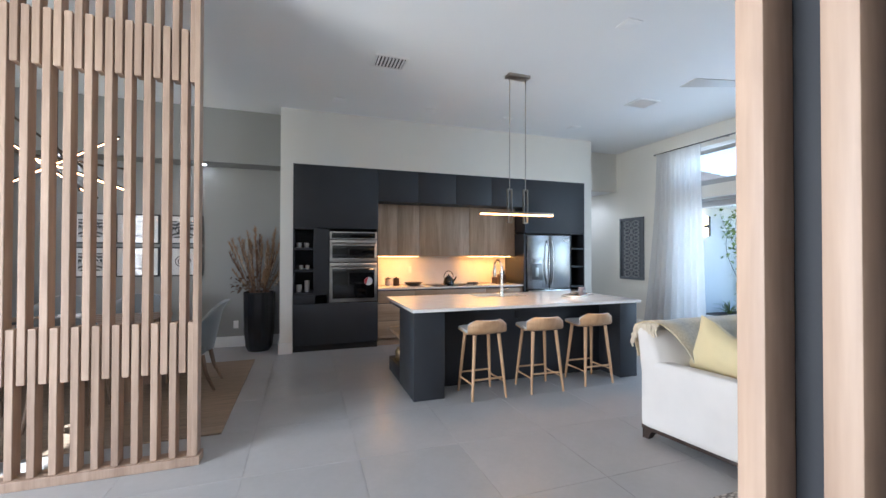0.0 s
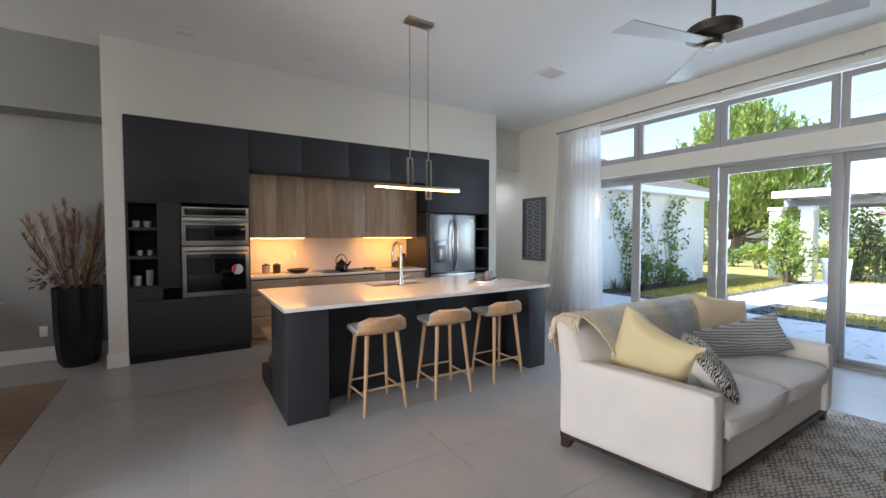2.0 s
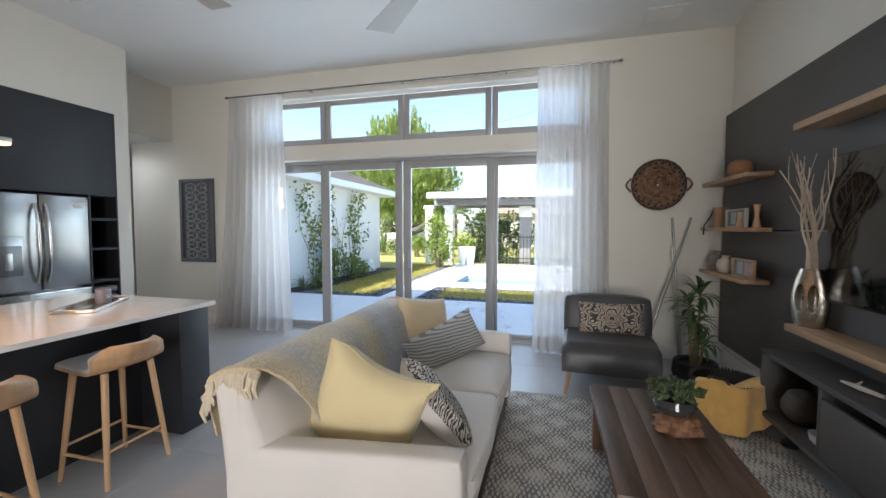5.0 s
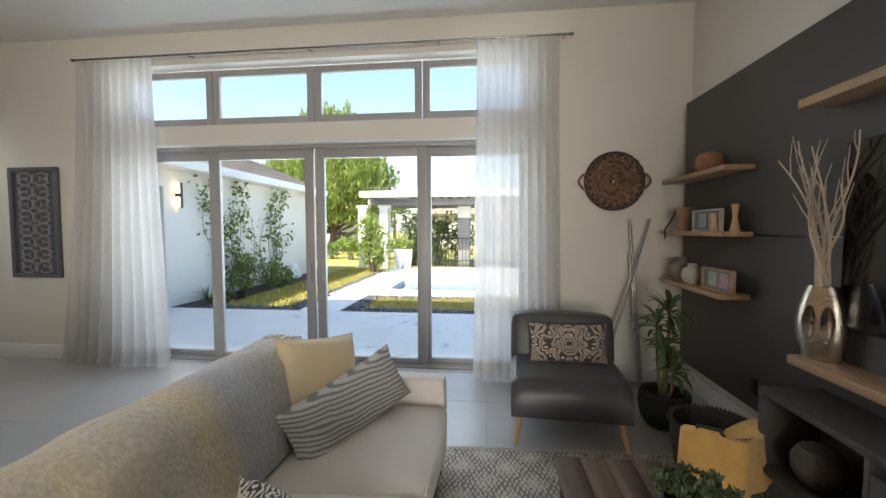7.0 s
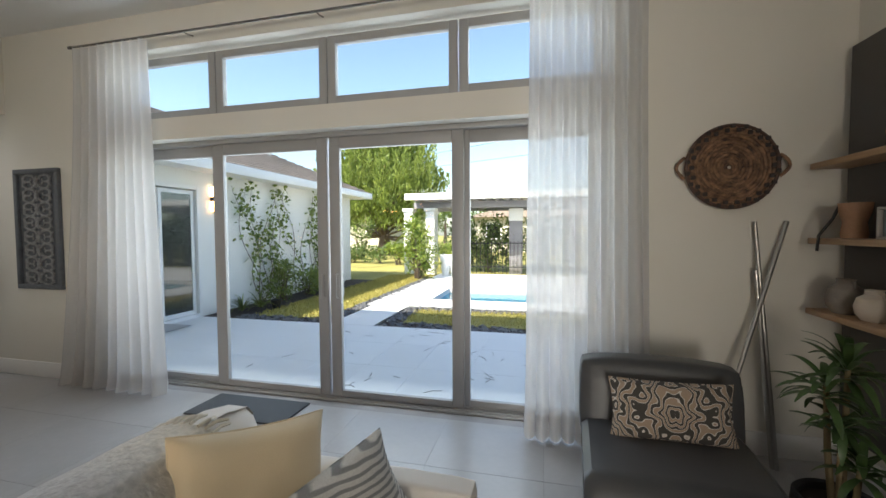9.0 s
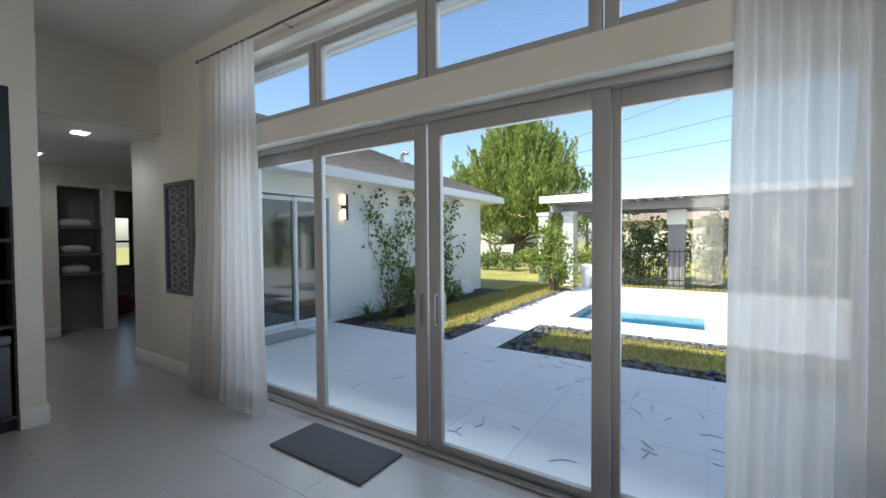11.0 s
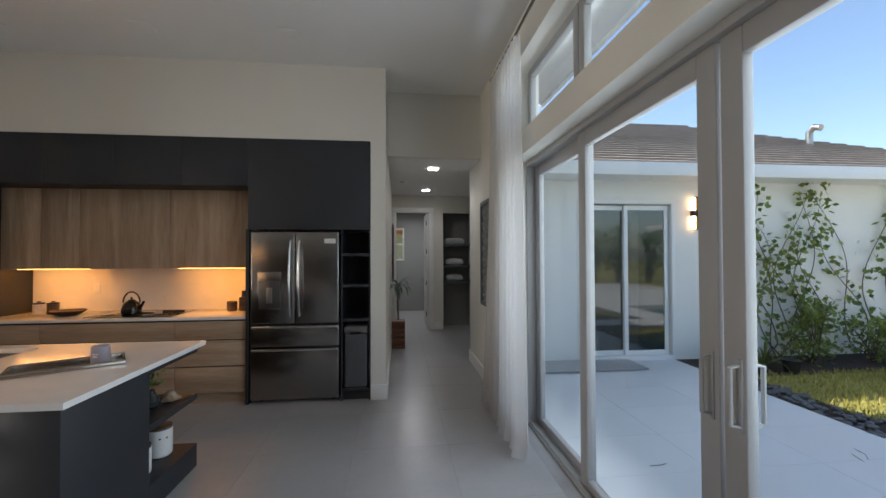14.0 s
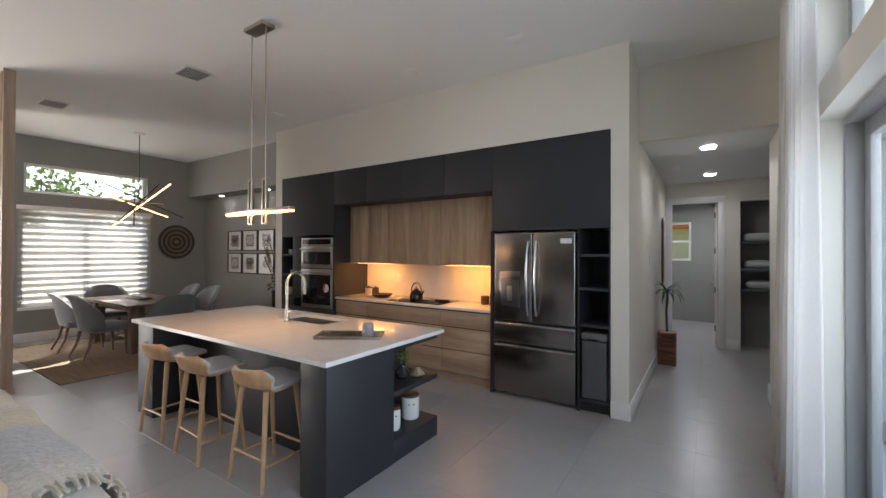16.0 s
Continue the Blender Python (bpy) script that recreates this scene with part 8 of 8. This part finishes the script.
def pergola():
    p = thing("pergola", "white pergola with grey slatted roof beyond the pool", "pergola", (18.6, 3, -0.03))
    white, grey = material("pergola_white", (0.80, 0.80, 0.78), 0.5, var=0.03), material("pergola_grey", (0.27, 0.26, 0.27), 0.6, var=0.1)
    for x, y in ((18.35, 5.80), (18.5, 6.68), (20.9, 6.4), (18.45, -3.2), (20.9, -3.2)):
        part("column", box((x - 0.16, y - 0.16, -0.06), (x + 0.16, y + 0.16, 2.25), 0.01), white, p)
        part("capital", box((x - 0.21, y - 0.21, 2.25), (x + 0.21, y + 0.21, 2.36), 0.01), white, p)
    part("fascia", box((17.62, -4.2, 2.62), (17.68, 6.56, 2.84), 0.004), white, p)
    part("beam", box((18.35, -4.0, 2.36), (18.55, 6.45, 2.58), 0.006), grey, p)
    part("beam", box((20.8, -4.0, 2.36), (21.0, 6.5, 2.58), 0.006), grey, p)
    for k in range(29):
        y = -3.9 + 0.36 * k
        part("rafter", box((17.68, y, 2.585), (21.4, y + 0.07, 2.74), 0.003), grey, p)
    part("roof_sheet", box((17.68, -4.2, 2.80), (21.5, 6.5, 2.825)), white, p)
    c = thing("garden_pillar", "grey rendered pillar with a white block top behind the fence", "pillar", (19.5, 2.8, -0.1))
    part("shaft", box((19.36, 2.56, -0.10), (19.72, 3.04, 1.90), 0.01), grey, c)
    part("cap_block", box((19.34, 2.54, 1.90), (19.74, 3.06, 2.36), 0.01), white, c, "white block top")
    for y in (5.13, 4.82):
        v = thing("tall_planter", "tall white tapered planter at the pool deck edge", "planter", (17.85, y, -0.03), group="white planters")
        part("pot", lathe([(0.12, 0), (0.16, 0.25), (0.21, 0.72), (0.20, 0.74), (0.18, 0.70), (0.002, 0.66)], 24, m=pose(17.85, y, -0.03)), white, v)
        lv, r = Leaves(), random.Random(int(y * 10))
        for k in range(160):
            o = Vector((17.85 + r.gauss(0, 0.11), y + r.gauss(0, 0.11), 0.72 + abs(r.gauss(0, 0.16))))
            d = (rand_dir(r) + Vector((0, 0, 0.5))).normalized()
            lv.leaf(o, d, d.cross(rand_dir(r)).normalized(), 0.13, 0.06)
        lv.mesh("foliage", LIME, v)
    shrub("lime_shrub", "bright yellow-green leafy shrub by the pool deck", (16.6, 5.78, -0.06), (1.35, 1.2, 2.0), LIME, 2600, 0.11, 70, 10)
    # picket fence with hedge behind
    f = thing("garden_fence", "low black metal picket fence behind the pool", "fence", (19.2, 0, -0.1))
    for z in (0.16, 1.05):
        part("rail", box((19.19, -5.0, z), (19.22, 4.9, z + 0.03)), BLACK, f)
    for k in range(70):
        y = -5.0 + 0.14 * k
        part("picket", box((19.195, y, -0.10), (19.215, y + 0.018, 1.15)), BLACK, f)
    for i in range(10):
        shrub("hedge_shrub", "dense green hedge shrub behind the fence", (20.0, -4.5 + i * 1.05, -0.1), (1.1, 1.35, 2.35), HEDGE, 1500, 0.13, 90 + i, group="hedge behind the fence")
    for i, (x, y, h, m2) in enumerate(((22.5, 8.6, 1.2, LIME), (23.5, 10.0, 1.0, HEDGE), (23.5, 11.5, 0.9, HEDGE), (23.0, 7.0, 1.1, HEDGE), (24.5, 13.3, 1.5, RUST), (25.0, 14.6, 1.5, RUST), (25.5, 11.9, 2.5, HEDGE), (24.0, 5.3, 1.6, LIME))):
        shrub("border_shrub", "garden border shrub far behind the lawn", (x, y, -0.1), (1.5, 1.5, h), m2, 800, 0.14, 120 + i, group="far border shrubs")


def tree():
    """The large conifer-like tree: a tapered trunk, limbs, and a crown of upright feathery plumes."""
    r = random.Random(17)
    t = thing("tree", "large feathery evergreen with many upright plumes", "tree", (30, 12.4, -0.1))
    part("trunk", tube([(30, 12.4, -0.1), (30.05, 12.35, 1.0), (30, 12.4, 2.2), (30.1, 12.3, 5.0), (30, 12.2, 8.0)], [0.5, 0.36, 0.3, 0.2, 0.06], 14), BARK, t)
    lv = Leaves()
    for k in range(640):
        a = r.uniform(0, 6.28)
        q = r.random() ** 0.38
        f = r.random()
        hz = 1.5 + 5.9 * f
        R = 4.35 * (0.72 + 0.66 * f if f < 0.42 else 1.0 - 0.86 * ((f - 0.42) / 0.58) ** 1.15)
        base = Vector((30 + q * R * math.cos(a) * 0.9, 12.4 + q * R * math.sin(a), hz))
        if k < 60:
            part("limb", tube([(30, 12.4, max(1.2, hz - 1.6)), ((30 + base.x) / 2, (12.4 + base.y) / 2, hz - 0.7), base], [0.09, 0.06, 0.025], 6), BARK, t)
        L = r.uniform(1.3, 2.5) * (1.15 if f > 0.6 else 0.9)
        up = (Vector((math.cos(a) * 0.22 * q, math.sin(a) * 0.22 * q, 1)) + rand_dir(r) * 0.08).normalized()
        w = r.uniform(0.34, 0.55)
        for j in range(110):
            u = r.random() ** 0.9
            rad = w * (1 - u) ** 0.8 * (0.3 + 0.7 * r.random())
            b = r.uniform(0, 6.28)
            o = base + up * L * u + Vector((math.cos(b) * rad, math.sin(b) * rad, 0))
            d = (up * 1.4 + Vector((math.cos(b), math.sin(b), 0)) * 0.5 + rand_dir(r) * 0.25).normalized()
            lv.leaf(o, d, d.cross(rand_dir(r)).normalized(), r.uniform(0.16, 0.32), r.uniform(0.06, 0.11))
    lv.mesh("crown", CONIFER, t)


def far_off():
    """Neighbouring houses, wires and the trees behind."""
    cream, tan = material("neighbour_cream", (0.60, 0.56, 0.44), 0.8, var=0.05), material("neighbour_roof", (0.26, 0.20, 0.15), 0.9, var=0.2, scale=2)
    for x, y, w, d, lab in ((42, 22, 14, 9, "low cream house with tan hip roof beyond the trees"), (40, -1, 16, 9, "low cream house with tan hip roof behind the hedge")):
        h = thing("house", lab, "house", (x, y, -0.1))
        part("wall", box((x - d / 2, y - w / 2, -0.1), (x + d / 2, y + w / 2, 2.6)), cream, h)
        bm = bmesh.new()
        q = [bm.verts.new(c) for c in ((x - d / 2 - 0.6, y - w / 2 - 0.6, 2.6), (x + d / 2 + 0.6, y - w / 2 - 0.6, 2.6), (x + d / 2 + 0.6, y + w / 2 + 0.6, 2.6), (x - d / 2 - 0.6, y + w / 2 + 0.6, 2.6), (x, y - w / 2 + d / 2, 4.3), (x, y + w / 2 - d / 2, 4.3))]
        for fc in ((0, 1, 2, 3), (0, 3, 5, 4), (1, 2, 5, 4), (0, 1, 4), (2, 3, 5)):
            bm.faces.new([q[k] for k in fc])
        part("roof", bm, tan, h, smooth=False)
        for k in range(4):
            yy = y - w / 2 + 1.5 + k * (w - 3) / 3
            win = part("window", box((x - d / 2 - 0.05, yy - 0.6, 0.9), (x - d / 2 - 0.002, yy + 0.6, 2.1), 0.01), TRIM, h)
            part("pane", box((x - d / 2 - 0.06, yy - 0.52, 0.98), (x - d / 2 - 0.045, yy + 0.52, 2.02)), BLACK_GLASS, win)
    wires = thing("power_line", "three sagging utility wires across the sky", "power line", (45, 15, 8))
    for z0, z1 in ((11.3, 8.5), (9.7, 8.1), (8.3, 7.3)):
        n = 24
        part("wire", tube([(45, -40 + 110 * k / n, z0 - (z0 - z1) / 12.3 * (110 * k / n - 52)) for k in range(n + 1)], 0.022, 5), BLACK, wires)
    r = random.Random(50)
    for i in range(16):
        y = -42 + i * 6.3
        s = thing("far_tree", "round green tree in the far distance", "tree", (58 + r.uniform(-5, 8), y, -0.1), group="far trees")
        x, h = s.location.x, r.uniform(4.0, 6.5)
        part("trunk", tube([(x, y, -0.1), (x, y, h * 0.6)], [0.25, 0.12], 8), BARK, s)
        lv = Leaves()
        lobes = [(Vector((x, y, h * 0.6)) + Vector((r.gauss(0, 1.1), r.gauss(0, 1.6), r.uniform(-0.6, 1.2) * h * 0.28)), r.uniform(0.7, 1.3)) for k in range(12)]
        for k in range(700):
            c, q = lobes[k % 12]
            d = rand_dir(r)
            o = c + d * q * r.random() ** 0.4
            d = (d + rand_dir(r)).normalized()
            lv.leaf(o, d, d.cross(rand_dir(r)).normalized(), 0.5, 0.32)
        lv.mesh("crown", HEDGE, s)
    for i in range(9):
        shrub("boundary_shrub", "tall green boundary shrub along the garden", (8.5 + 1.7 * i, -8.2, -0.1), (2.0, 1.6, 3.4), HEDGE, 700, 0.18, 170 + i, group="garden boundary shrubs")
    # beyond the bath and dining windows
    n = thing("neighbour_wall", "pale neighbouring wall with red tiled roof", "house", (6, 18, -0.1))
    part("wall", box((2, 18, -0.1), (8.5, 18.3, 2.35)), material("pale_green_wall", (0.55, 0.6, 0.5), 0.8), n)
    part("roof", box((1.8, 17.6, 2.35), (8.7, 18.6, 2.9), 0.05), material("red_roof_tile", (0.42, 0.17, 0.10), 0.8, var=0.3, scale=6), n)
    for i in range(5):
        shrub("street_shrub", "green bushes outside the dining window", (-9.0 - (i % 2), 2.6 + 1.5 * i, -0.1), (2.0, 1.9, 4.2), HEDGE, 800, 0.2, 150 + i, group="bushes by the dining window")


garden()
wing()
vines()
pergola()
tree()
far_off()


# ---- floor tiles and patio paving, piece by piece ----
def paving(owner, mat, x0, x1, y0, y1, sx, sy, ox, oy, z0, z1, gap, name, cut=()):
    """Rectangular pieces on a grid, cut to the edges of the area, as parts of owner; cut: areas left free."""
    shared = {}
    i0, i1 = math.floor((x0 - ox) / sx), math.ceil((x1 - ox) / sx)
    j0, j1 = math.floor((y0 - oy) / sy), math.ceil((y1 - oy) / sy)
    for i in range(i0, i1):
        for j in range(j0, j1):
            a, b = max(x0, ox + i * sx + gap / 2), min(x1, ox + (i + 1) * sx - gap / 2)
            c, d = max(y0, oy + j * sy + gap / 2), min(y1, oy + (j + 1) * sy - gap / 2)
            if b - a < 0.02 or d - c < 0.02:
                continue
            key = (round(b - a, 3), round(d - c, 3))
            if key not in shared:
                bm = box((-key[0] / 2, -key[1] / 2, 0), (key[0] / 2, key[1] / 2, z1 - z0), 0.0008, seg=1)
                me = bpy.data.meshes.new(name)
                bm.to_mesh(me)
                bm.free()
                me.materials.append(mat)
                shared[key] = me
            ob = new(name, shared[key])
            ob.parent = owner
            ob.location = ((a + b) / 2, (c + d) / 2, z0)


floor = tagged(new("floor"), "large square grey porcelain floor tiles with thin joints", "floor", kind="structure")
paving(floor, TILE, XD, 7.12, -2.6, 7.40, 0.745, 0.745, 4.97, 4.80, -0.012, 0.0, 0.0016, "floor_tile")
paving(floor, TILE, 5.93, 9.40, 7.40, 10.9, 0.745, 0.745, 4.97, 4.80, -0.012, 0.0, 0.0022, "floor_tile")
patio = tagged(new("patio"), "large white limestone pavers on the shaded patio", "pavement", kind="structure")
paving(patio, PAVER, 7.36, 10.13, -3.0, 7.94, 0.9, 0.6, 7.4, 0.2, -0.052, -0.03, 0.0025, "paver")
deck = tagged(new("pool_deck"), "white limestone pavers round the pool", "pavement", kind="structure")
for a, b in (((10.14, 4.52), (11.95, 5.30)), ((11.95, 4.28), (18.45, 5.45)), ((11.95, -3.0), (12.86, 4.28)), ((14.72, -3.0), (18.45, 4.28)), ((12.86, -3.0), (14.72, 1.99))):
    paving(deck, PAVER, a[0], b[0], a[1], b[1], 0.9, 0.6, 7.4, 0.2, -0.052, -0.03, 0.004, "paver")
